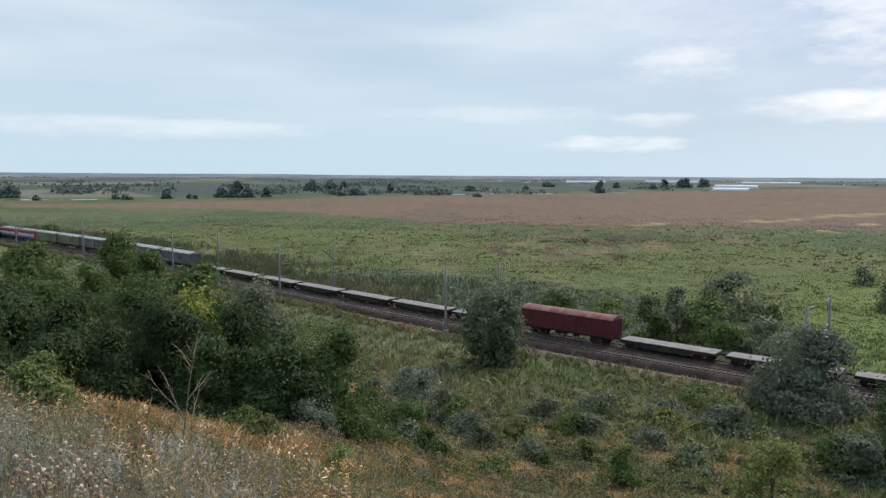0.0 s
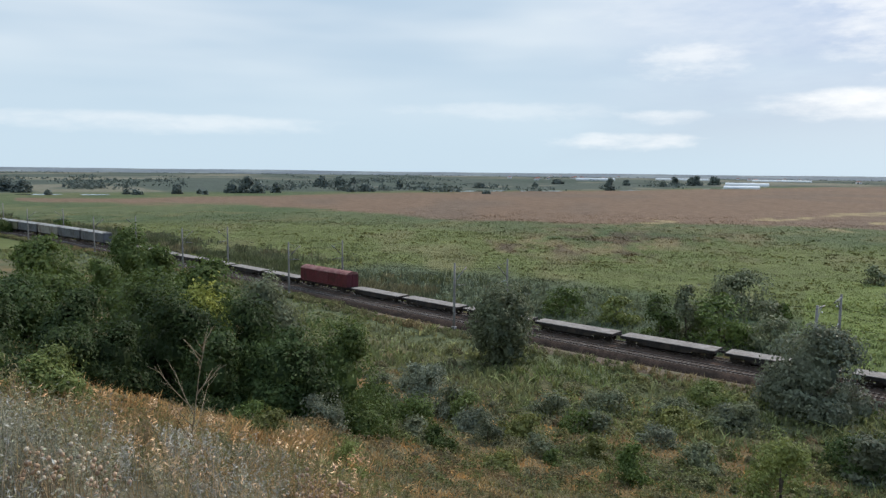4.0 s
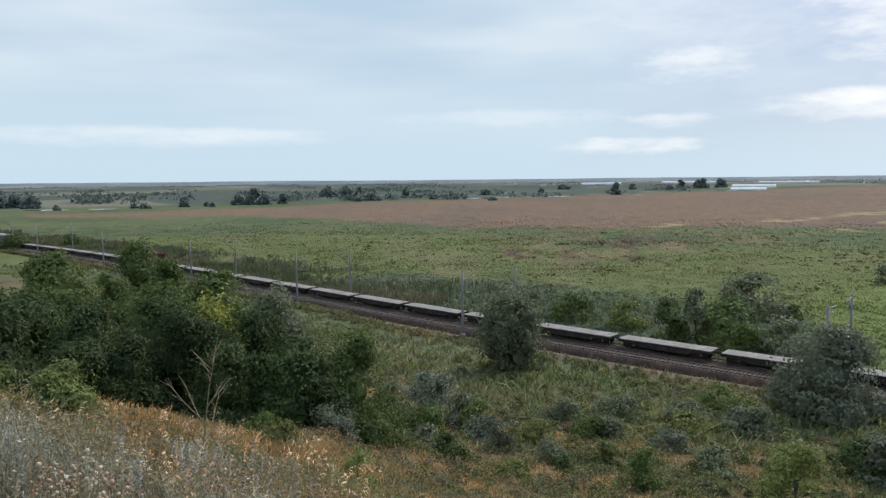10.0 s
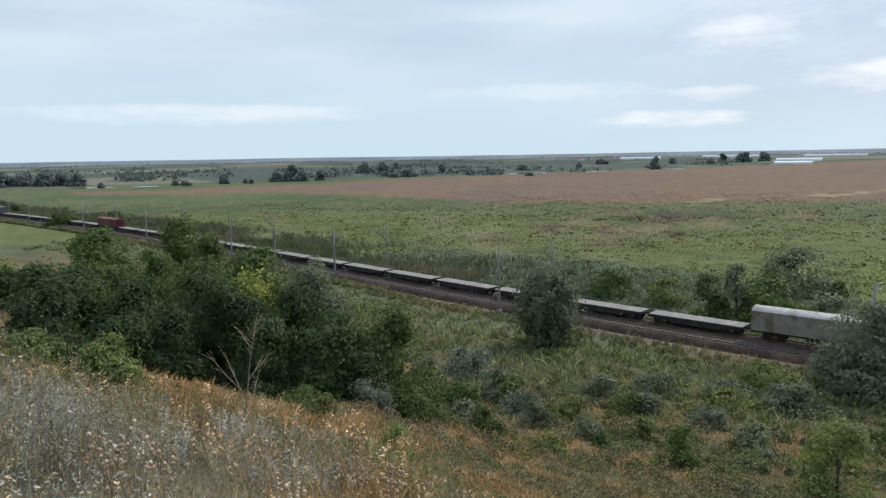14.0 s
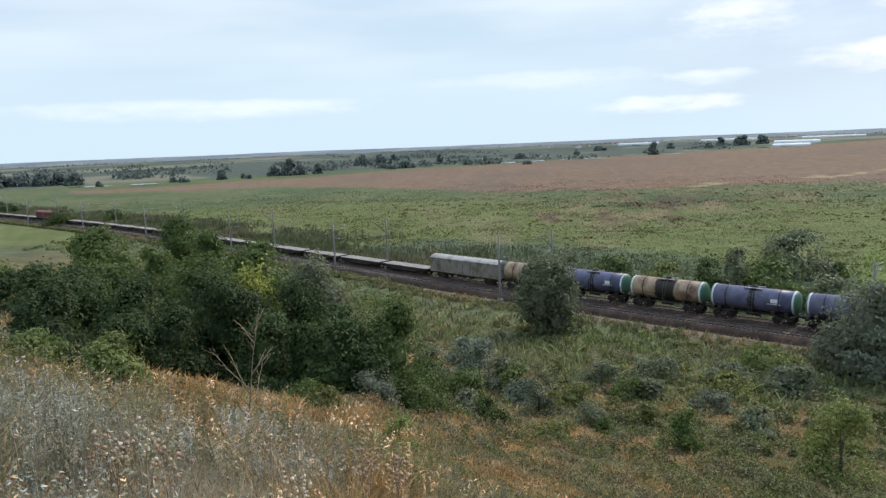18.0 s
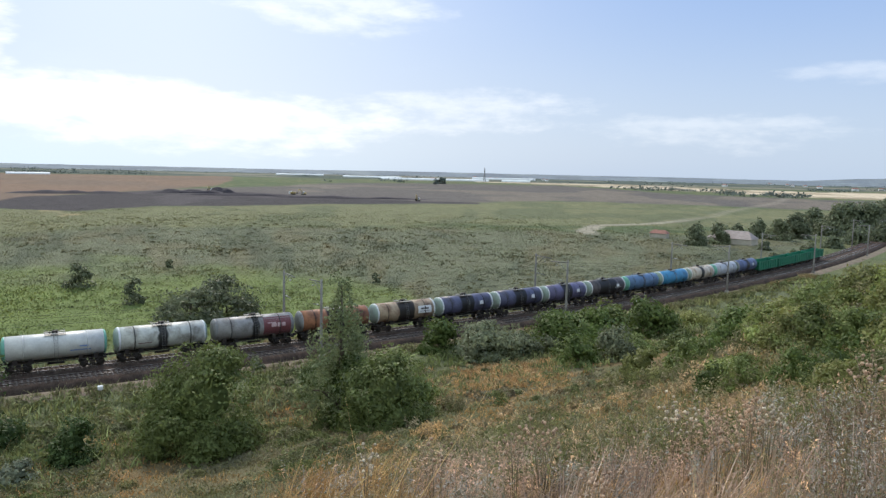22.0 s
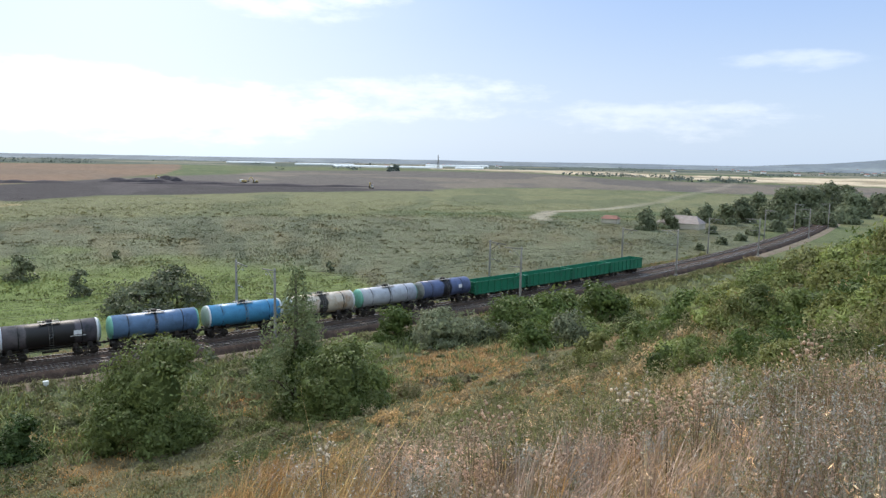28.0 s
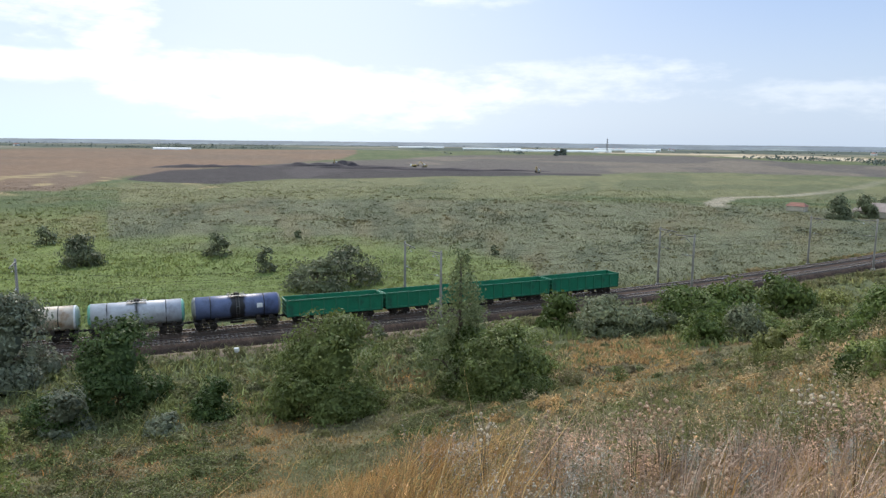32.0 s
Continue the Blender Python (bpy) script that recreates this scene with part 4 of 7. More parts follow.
T_bright = paint("tank_bright_blue", (0.055, 0.225, 0.39), (0.04, 0.11, 0.19), 0.3, 0.4, 0.15)
T_mid = paint("tank_mid_blue", (0.095, 0.165, 0.275), (0.05, 0.08, 0.13), 0.35, 0.4, 0.25)
T_stained = paint("tank_stained_blue", (0.095, 0.12, 0.22), (0.045, 0.055, 0.10), 0.4, 0.45, 1.0)
T_black = paint("tank_black", (0.10, 0.085, 0.09), (0.03, 0.028, 0.028), 0.5, 0.5, 2.7)
T_silver = paint("tank_silver", (0.40, 0.41, 0.44), (0.25, 0.24, 0.25), 0.35, 0.4, 0.2)
E_green = paint("end_green", (0.085, 0.17, 0.105), (0.06, 0.16, 0.11), 0.35, 0.5)
E_mint = paint("end_mint", (0.16, 0.38, 0.29), (0.11, 0.22, 0.18), 0.3, 0.5)
E_pale = paint("end_pale", (0.27, 0.33, 0.28), (0.25, 0.25, 0.23), 0.4, 0.5)
E_grey = paint("end_grey", (0.22, 0.22, 0.21), (0.10, 0.09, 0.085), 0.5, 0.5)
K_white = material("mark_white", (0.62, 0.62, 0.62), 0.6, 0, 0.15, 4)
K_pink = material("mark_pink", (0.50, 0.36, 0.36), 0.6, 0, 0.15, 4)
K_dark = material("mark_dark", (0.09, 0.08, 0.08), 0.6, 0, 0.15, 4)
K_blue = material("mark_blue", (0.12, 0.22, 0.5), 0.6, 0, 0.15, 4)
K_red = material("mark_red", (0.16, 0.055, 0.06), 0.6, 0, 0.15, 4)
CREST = [(0.9, 0.5, -2.9, 3.0, K_white, "pale crest without lettering"), (1.7, 0.10, -2.9, 2.6, K_white, "pale line of unreadable writing")]
ROUND = [(0.75, 0.6, -2.8, 3.0, K_white, "round pale emblem")]
PANEL = [(3.9, 2.5, -3.0, 2.78, K_red, "dull red painted panel"), (0.5, 0.5, -3.9, 3.0, K_pink, "pale block of an emblem"), (0.5, 0.62, -3.25, 3.0, K_pink, "pale block of an emblem"), (0.75, 0.5, -2.5, 3.0, K_pink, "pale block of an emblem"),
         (1.2, 0.12, -2.2, 3.32, K_pink, "pale bar of an emblem")]
LINES = [(2.2, 0.12, -2.6, 2.3, K_blue, "blue line of unreadable writing"), (1.0, 0.14, -3.0, 2.75, K_blue, "blue emblem")]
SIGN = [(2.5, 1.15, -3.3, 2.95, K_white, "pale painted panel"), (1.5, 0.28, -3.3, 3.1, K_dark, "dark emblem without lettering"), (1.9, 0.08, -3.3, 2.7, K_dark, "dark line of unreadable writing")]
TEXTL = [(1.6, 0.10, 2.2, 2.3, K_red, "line of unreadable writing")]
# the tanks, from the front of the train to its end
TANKS = [
    ("tan tank wagon with a broad black oil spill over its middle", T_tan, E_grey, SIGN),
    ("dull blue tank wagon with green ends and black spill", T_blue, E_green, CREST),
    ("brown and tan tank wagon with a broad black spill", T_tan, E_green, TEXTL),
    ("blue tank wagon with green ends and white rims", T_blue, E_green, CREST),
    ("blue tank wagon with green ends and white rims", T_blue, E_green, CREST),
    ("blue tank wagon with green ends and white rims", T_blue, E_green, CREST),
    ("orange-brown weathered tank wagon with grey lower half", T_orange, E_grey, ()),
    ("dull dark grey tank wagon", T_dusk, E_grey, ()),
    ("grey tank wagon with a dull red panel", T_grey, E_grey, PANEL),
    ("cream-white tank wagon streaked with brown", T_white, E_pale, TEXTL),
    ("white tank wagon with mint-green ends", T_clean, E_mint, TEXTL),
    ("clean white tank wagon with mint-green ends and blue writing", T_clean, E_mint, LINES),
    ("soiled white tank wagon with a black spill and dark belly", T_soiled, E_pale, TEXTL),
    ("grey tank wagon with a dull red panel", T_grey, E_grey, PANEL),
    ("rust-orange tank wagon with a broad black spill", T_rust, E_grey, TEXTL),
    ("tan tank wagon with a broad black spill and a pale panel", T_tan, E_pale, SIGN),
    ("dark blue tank wagon with black spill", T_bluedark, E_pale, ROUND),
    ("dark blue tank wagon with black spill", T_bluedark, E_pale, ROUND),
    ("violet-blue tank wagon with pale ends", T_violet, E_pale, ROUND),
    ("black-stained tank wagon with pale ends", T_black, E_pale, CREST),
    ("mid-blue tank wagon with mint ends", T_mid, E_mint, ()),
    ("bright blue tank wagon", T_bright, E_pale, ()),
    ("cream-white tank wagon with rust streaks and a black spill", T_cream, E_pale, TEXTL),
    ("silver-grey tank wagon with mint-green ends", T_silver, E_mint, ()),
    ("blue tank wagon with a black spill and a round emblem", T_stained, E_grey, ROUND),
]
TRAIN = []  # wagon, arc length of its middle at 20.6 s


def marshal():
    at = 175.9 - 12 * 12.2
    for label, body, ends, marks in TANKS:
        TRAIN.append((tank_wagon(label, body, ends, marks, ends in (E_green, E_pale)), at + 6.1))
        at += 12.2
    for k in range(4):
        TRAIN.append((gondola(P_green, P_ribs, P_rusty), at + 7.05))
        at += 14.1
    at = 175.9 - 12 * 12.2 - 18.3
    TRAIN.append((covered_wagon("long weathered grey covered wagon with a pale ribbed roof", 8.6, 3.75, 0.5, P_greyw, P_greyroof), at + 9.15))
    for k in range(15):
        at -= 14.85
        TRAIN.append((flat_wagon(), at + 7.42))
    at -= 16.8
    TRAIN.append((covered_wagon("oxide-red covered wagon with sliding doors", 7.85, 3.75, 0.55, P_red, P_redroof), at + 8.4))
    for k in range(7):
        at -= 14.85
        TRAIN.append((flat_wagon(), at + 7.42))
    for k in range(6):
        at -= 17.55
        body = (P_darkw, P_darkw, P_greyw, P_darkw, P_olive, P_olive)[k]
        TRAIN.append((covered_wagon("dull grey-green covered wagon with a pale roof", 8.2, 3.9, 0.45, body, P_greyroof), at + 8.78))
    for k in range(2):
        at -= 16.6
        TRAIN.append((locomotive(), at + 8.3))


marshal()

# ---------------------------------------------------------------- trees and bushes
def cards(rng, centres, normals, size, tall=1.0):
    """Small leaf-shaped cards at the given places, facing roughly along the normals."""
    n = len(centres)
    nn = normals + rng.normal(0, 0.42, (n, 3))
    nn /= np.linalg.norm(nn, axis=1)[:, None] + 1e-9
    u = np.cross(nn, rng.normal(0, 1, (n, 3)))
    u /= np.linalg.norm(u, axis=1)[:, None] + 1e-9
    w = np.cross(nn, u)
    s = size * rng.uniform(0.6, 1.4, (n, 1))
    v = np.stack([centres - u * s * tall, centres - w * s * 0.55 + u * s * 0.1, centres + u * s * tall, centres + w * s * 0.5 - u * s * 0.1], 1)
    return v.reshape(-1, 3)


def crown(rng, lobes, leaf, dense):
    """Leaf cards over the surface and in the outer part of a set of lobes (x, y, z, radius across, radius up)."""
    out = []
    for x, y, z, a, b in lobes:
        n = int(dense * 4 * a * (a + b) / leaf ** 2)
        d = rng.normal(0, 1, (n, 3))
        d /= np.linalg.norm(d, axis=1)[:, None]
        d[:, 2] = np.where(d[:, 2] < -0.55, -d[:, 2], d[:, 2])
        # uneven outline: the surface bulges and sinks over the lobe
        k = rng.uniform(0, 6.28, 6)
        bulge = 1 + 0.16 * (np.sin(d[:, 0] * 5 + k[0]) + np.sin(d[:, 1] * 5.7 + k[1]) + np.sin(d[:, 2] * 6.1 + k[2])) + 0.06 * np.sin(d[:, 0] * 15 + d[:, 2] * 13 + k[3])
        lot = rng.uniform(0, 1, n)
        depth = np.where(lot < 0.62, rng.uniform(0.84, 1.04, n), np.where(lot < 0.78, 1.0 + rng.uniform(0, 0.26, n) * min(1.0, 0.7 / a), rng.uniform(0.45, 0.88, n)))
        rr = (bulge * depth)[:, None]
        c = np.array([x, y, z]) + d * np.array([a, a, b]) * rr
        keep = c[:, 2] > 0.05
        out.append(cards(rng, c[keep], d[keep], leaf))
    return np.concatenate(out)


def shade_hull(lobes, share=0.5):
    """Lumpy hull added within each crown lobe to block light, as loose quads."""
    t, p = np.meshgrid(np.linspace(0, 2 * math.pi, 9), np.linspace(-1.35, 1.5, 6), indexing="ij")
    d = np.stack([np.cos(t) * np.cos(p), np.sin(t) * np.cos(p), np.sin(p)], -1)
    out = []
    for x, y, z, a, b in lobes:
        v = np.array([x, y, z]) + d * np.array([a, a, b]) * share * (1 + 0.12 * np.sin(t * 3 + x * 5) * np.cos(p))[..., None]
        v[..., 2] = np.maximum(v[..., 2], 0.0)
        out.append(np.stack([v[:-1, :-1], v[1:, :-1], v[1:, 1:], v[:-1, 1:]], 2).reshape(-1, 3))
    return np.concatenate(out)


def plant(name, label, kind, x, y, wide, high, leaf_mat, seed, leaf=0.25, group="bushes", category="bush", dense=0.5, sink=0.2):
    """A tree or bush: trunk, limbs and a crown of leaf cards."""
    rng = np.random.default_rng(seed)
    z = float(land(x, y)[0]) - sink
    ob = tagged(new(name), label, category, group)
    ob.matrix_world = pose(x, y, z, 0, 0, float(rng.uniform(0, 360)))
    a, lobes = wide / 2, []
    if kind == "poplar":
        for k in range(44):
            u = (k + 0.5) / 44
            t, e = k * 2.4 + rng.uniform(0, 1), a * (0.80 - 0.70 * u ** 0.7) * rng.uniform(0.35, 1.25)
            q = a * (0.30 - 0.15 * u) * rng.uniform(0.55, 1.3)
            lobes.append((e * math.cos(t), e * math.sin(t), high * (0.12 + 0.82 * u), q, q * 1.25))
        trunk_top = high * 0.9
    elif kind == "oval":
        lobes.append((0, 0, high * 0.45, a * 0.82, high * 0.45))
        for k in range(26):
            t, u = k * 2.4 + rng.uniform(0, 0.6), (k + 0.5) / 26
            e = math.sqrt(max(0.05, 1 - (2 * u - 1) ** 2)) * a * 0.66
            q = a * rng.uniform(0.26, 0.4)
            lobes.append((e * math.cos(t), e * math.sin(t), high * (0.04 + 0.80 * u), q, q * 1.1))
        trunk_top = high * 0.6
    elif kind == "tree":
        lobes.append((0, 0, high * 0.60, a * 0.62, high * 0.36))
        for k in range(8):
            t, u = k * 2.4 + rng.uniform(0, 1), rng.uniform(0.22, 0.8)
            e = math.sqrt(max(0.05, 1 - (2 * u - 1) ** 2)) * a * 0.55
            lobes.append((e * math.cos(t), e * math.sin(t), high * (0.12 + 0.74 * u), a * rng.uniform(0.32, 0.48), high * rng.uniform(0.15, 0.22)))
        trunk_top = high * 0.7
    else:
        lobes.append((0, 0, high * 0.46, a * 0.66, high * 0.46))
        for k in range(30):
            t = k * 2.4 + rng.uniform(0, 1)
            u = ((k * 0.618) % 1.0)
            e = a * (0.72 - 0.5 * u) * rng.uniform(0.75, 1.1)
            q = (a + high * 0.5) * 0.5 * rng.uniform(0.20, 0.36)
            lobes.append((e * math.cos(t), e * math.sin(t), min(high * (0.10 + 0.74 * u), high - q * 0.85), q, q * 0.85))
        for k in range(8):
            t = k * 0.785 + rng.uniform(0, 0.5)
            q = (a + high * 0.5) * 0.5 * rng.uniform(0.26, 0.38)
            lobes.append((a * 0.62 * math.cos(t), a * 0.62 * math.sin(t), q * 0.45, q, q * 0.8))
        trunk_top = high * 0.55
    g = Geo()
    r0 = max(0.02, high * 0.022)
    bend = rng.normal(0, 0.03 * high, 2)
    g.tube([(0, 0, 0), (bend[0] * 0.5, bend[1] * 0.5, trunk_top * 0.5), (bend[0], bend[1], trunk_top)], [r0, r0 * 0.7, r0 * 0.25], 7)
    part("trunk", g, M_bark, ob)
    for lx, ly, lz, la, lb in lobes[1:7]:
        g2 = Geo()
        zz = min(lz * 0.5, trunk_top * 0.8)
        f = zz / trunk_top
        p0 = Vector((bend[0] * f, bend[1] * f, zz))
        p2 = Vector((lx, ly, lz + lb * 0.3))
        g2.tube([p0, p0.lerp(p2, 0.55) + Vector((0, 0, 0.05 * high)), p2], [r0 * 0.5, r0 * 0.3, r0 * 0.1], 5)
        part("limb", g2, M_bark, ob)
    v = crown(rng, lobes, leaf, dense)
    # dense crowns get the added inner hull, which darkens their undersides
    if dense >= 0.38 and kind != "poplar":
        v = np.concatenate([shade_hull(lobes), v])
    part("crown", triangles("crown", v, np.arange(len(v)).reshape(-1, 4), [leaf_mat]), leaf_mat, ob)
    return ob


LEAF = {"dark": (L_dark, "dark green"), "mid": (L_mid, "green"), "midgreen": (L_fresh, "fresh green"), "silver": (L_silver, "grey-green silvery"), "tree1": (L_field, "grey-green"),
        "yellow": (L_yellow, "yellow-flowered"), "lime": (L_lime, "pale yellow-green"), "fresh": (L_olive, "olive green"), "reed": (L_sage, "grey-green reedy"), "big": (L_field, "grey-green"), "big2": (L_field, "grey-green")}
FAR_BUSHES = [
    ("big", 53.4, 133.5, 16.4, 8.0), ("big2", 88.5, 140.5, 8.1, 6.4), ("dark", 112.9, 127.2, 7.4, 5.6), ("dark", 103.8, 103.7, 4.8, 5.3),
    ("big", 96.8, 84.4, 15.2, 5.5), ("big", 104.5, 83.0, 14.7, 6.7), ("dark", 146.5, 133.7, 1.7, 2.3), ("dark", 12.7, 133.9, 7.0, 5.3),
    ("mid", 20.8, 131.9, 10.5, 5.0), ("lime", 28.4, 124.2, 9.0, 4.9), ("mid", 32.5, 112.6, 7.4, 7.5), ("dark", 36.6, 112.4, 5.8, 9.4),
    ("mid", 40.5, 108.9, 11.5, 7.8), ("dark", 47.0, 106.2, 10.1, 5.1), ("dark", 52.0, 100.4, 8.1, 4.0), ("dark", 101.5, 175.0, 6.6, 4.9),
    ("dark", 146.1, 134.1, 2.2, 2.3), ("dark", 88.0, 139.6, 10.3, 6.4), ("dark", 149.6, 76.5, 2.9, 2.4),
]
NEAR_TREES = [
    ("tree1", 6.7, 97.4, 7.7, 10.6), ("silver", 40.1, 78.7, 13.9, 9.9), ("dark", 42.6, 62.7, 10.2, 9.1), ("midgreen", 51.5, 43.7, 13.9, 9.7),
    ("midgreen", 56.5, 28.0, 9.3, 6.9), ("mid", 66.6, 36.6, 6.8, 6.1), ("mid", 69.6, 43.6, 4.0, 3.9), ("reed", 97.9, 31.5, 13.9, 4.6),
    ("mid", 108.3, 19.5, 14.0, 6.1), ("mid", 96.4, 38.7, 7.4, 5.0), ("silver", 35.5, 60.0, 5.2, 4.4), ("dark", 45.0, 52.0, 5.1, 3.9),
    ("midgreen", 60.9, 28.7, 9.4, 6.6), ("mid", 61.8, 34.0, 7.0, 7.0), ("mid", 106.3, 23.9, 11.3, 5.6), ("midgreen", 114.7, 18.4, 12.0, 5.7),
    ("mid", 123.7, 12.3, 12.8, 5.8),
]
LEFT_TREES = [
    ("mid", -6.6, 41.5, 6.7, 6.6), ("reed", -11.8, 45.5, 5.4, 8.8), ("yellow", -14.9, 43.4, 4.2, 7.6), ("dark", -15.5, 40.1, 7.9, 5.9),
    ("mid", -19.3, 45.0, 6.2, 6.3), ("dark", -19.5, 37.2, 4.9, 4.6), ("dark", -23.0, 38.7, 4.8, 3.8), ("dark", -24.8, 39.9, 5.4, 3.8),
    ("dark", -25.2, 38.5, 4.9, 3.7), ("dark", -12.5, 37.5, 4.6, 4.7), ("dark", -9.3, 38.9, 5.8, 5.3), ("dark", -12.0, 42.3, 5.1, 6.8),
    ("dark", -13.7, 20.9, 3.6, 2.9), ("midgreen", -10.3, 14.8, 1.9, 1.3), ("midgreen", -8.4, 14.8, 1.6, 1.6), ("midgreen", -8.5, 15.3, 1.5, 1.8),
    ("dark", -17.1, 36.1, 4.6, 3.6), ("dark", -18.5, 34.4, 4.1, 2.7), ("dark", -7.6, 38.8, 4.2, 4.5), ("mid", -76.4, 134.9, 15.0, 9.3),
    ("mid", -67.8, 153.7, 16.5, 13.2), ("mid", -41.4, 121.1, 14.6, 10.4), ("mid", -57.1, 138.7, 11.6, 10.9), ("mid", -61.2, 125.9, 8.1, 6.5),
    ("mid", -42.2, 73.8, 11.5, 4.3), ("mid", -29.8, 68.8, 11.6, 6.3), ("dark", -29.4, 40.5, 6.8, 2.0), ("mid", -37.2, 47.1, 9.3, 2.2),
    ("mid", -170.2, 275.7, 15.1, 5.8), ("mid", -153.7, 286.3, 10.1, 5.1), ("dark", -166.2, 308.1, 9.2, 4.0), ("dark", -247.6, 351.9, 20.0, 6.4),
]
SLOPE_BUSHES = [
    ("reed", 93.2, 32.4, 5.5, 3.2), ("reed", 96.3, 29.7, 6.4, 3.6), ("reed", 100.3, 26.7, 6.6, 3.5), ("reed", 102.1, 23.8, 5.0, 3.2),
    ("mid", 95.1, 18.3, 7.7, 4.6), ("mid", 98.0, 13.9, 8.7, 5.1), ("midgreen", 81.7, 8.7, 6.6, 3.6), ("midgreen", -12.0, 18.1, 1.9, 1.4),
    ("mid", -12.5, 16.6, 2.0, 1.3), ("mid", 6.1, 59.3, 6.0, 2.9), ("silver", 1.9, 60.0, 5.4, 2.8), ("mid", 13.3, 65.6, 6.0, 2.6),
    ("dark", 3.2, 45.0, 3.5, 1.7), ("midgreen", -0.8, 49.0, 3.7, 2.0), ("mid", 19.9, 56.3, 4.5, 2.8), ("dark", 22.6, 71.4, 6.1, 2.3),
    ("silver", 28.8, 72.7, 7.0, 2.6), ("midgreen", -10.2, 17.7, 1.6, 1.6), ("silver", -8.2, 42.1, 3.1, 1.7), ("mid", -5.7, 55.2, 6.8, 3.0),
    ("mid", 0.5, 69.2, 6.7, 3.7), ("silver", -3.5, 77.3, 6.9, 3.8), ("midgreen", 12.1, 47.2, 2.9, 3.5), ("lime", 21.7, 46.3, 6.5, 6.2),
    ("mid", 11.0, 54.2, 3.7, 2.7), ("mid", 7.4, 50.9, 2.1, 1.5), ("mid", -2.4, 49.6, 3.7, 2.1), ("mid", -7.4, 29.1, 2.7, 1.2),
    ("lime", 20.8, 56.5, 2.0, 1.8), ("lime", 25.7, 55.7, 5.7, 4.8), ("silver", 39.8, 52.3, 4.9, 2.2), ("dark", 59.3, 131.0, 6.8, 3.2),
    ("dark", 76.2, 55.9, 3.0, 2.2),
]
HILL_BUSHES = [
    ("mid", 69.9, -4.2, 5.0, 2.6), ("mid", 65.7, -6.3, 5.2, 2.8), ("mid", 61.5, -8.1, 5.3, 2.6), ("mid", 57.2, -9.5, 5.4, 2.6),
    ("mid", 54.9, -10.8, 4.8, 2.7), ("mid", 50.7, -11.5, 4.9, 2.8), ("mid", 48.4, -12.6, 4.7, 2.7), ("mid", 44.2, -12.7, 3.9, 2.7),
    ("mid", 40.0, -12.7, 3.6, 3.3), ("mid", 37.6, -13.7, 4.7, 4.1), ("mid", 37.2, -14.7, 6.2, 4.5), ("mid", 43.2, -12.6, 1.5, 5.1),
    ("mid", 41.9, -13.3, 1.7, 4.6), ("mid", 40.8, -13.7, 1.7, 5.8), ("mid", 43.9, -2.2, 3.8, 0.7), ("mid", 41.8, -4.5, 4.0, 0.3),
    ("mid", 39.5, -6.5, 4.1, 0.7), ("mid", 37.1, -8.2, 4.2, 1.0), ("mid", 34.7, -9.5, 3.9, 1.2), ("mid", 31.4, -10.2, 3.9, 2.0),
    ("mid", 29.9, -11.3, 4.2, 2.5), ("mid", 60.0, -0.9, 5.7, 3.4), ("mid", 55.9, -2.9, 5.3, 2.1), ("mid", 51.8, -4.9, 4.9, 0.8),
    ("mid", 49.5, -7.2, 5.1, 0.5), ("mid", 46.1, -8.9, 4.8, 0.4), ("mid", 43.7, -10.6, 4.6, 0.5), ("mid", 40.4, -11.6, 4.2, 0.9),
    ("mid", 39.9, -3.2, 3.5, 0.5), ("mid", 35.6, -5.2, 3.4, 1.0), ("mid", 33.3, -6.7, 3.2, 0.9), ("mid", 30.0, -7.8, 3.2, 1.3),
    ("mid", 65.9, 3.1, 4.7, 2.7), ("mid", 62.0, 1.0, 4.4, 2.5), ("mid", 40.0, -0.0, 3.5, 1.2), ("mid", 27.8, -3.7, 2.5, 1.1),
    ("mid", 27.4, -5.7, 2.7, 0.9), ("mid", 25.1, -6.9, 2.5, 1.4), ("mid", 23.6, -8.2, 2.6, 1.4),
]
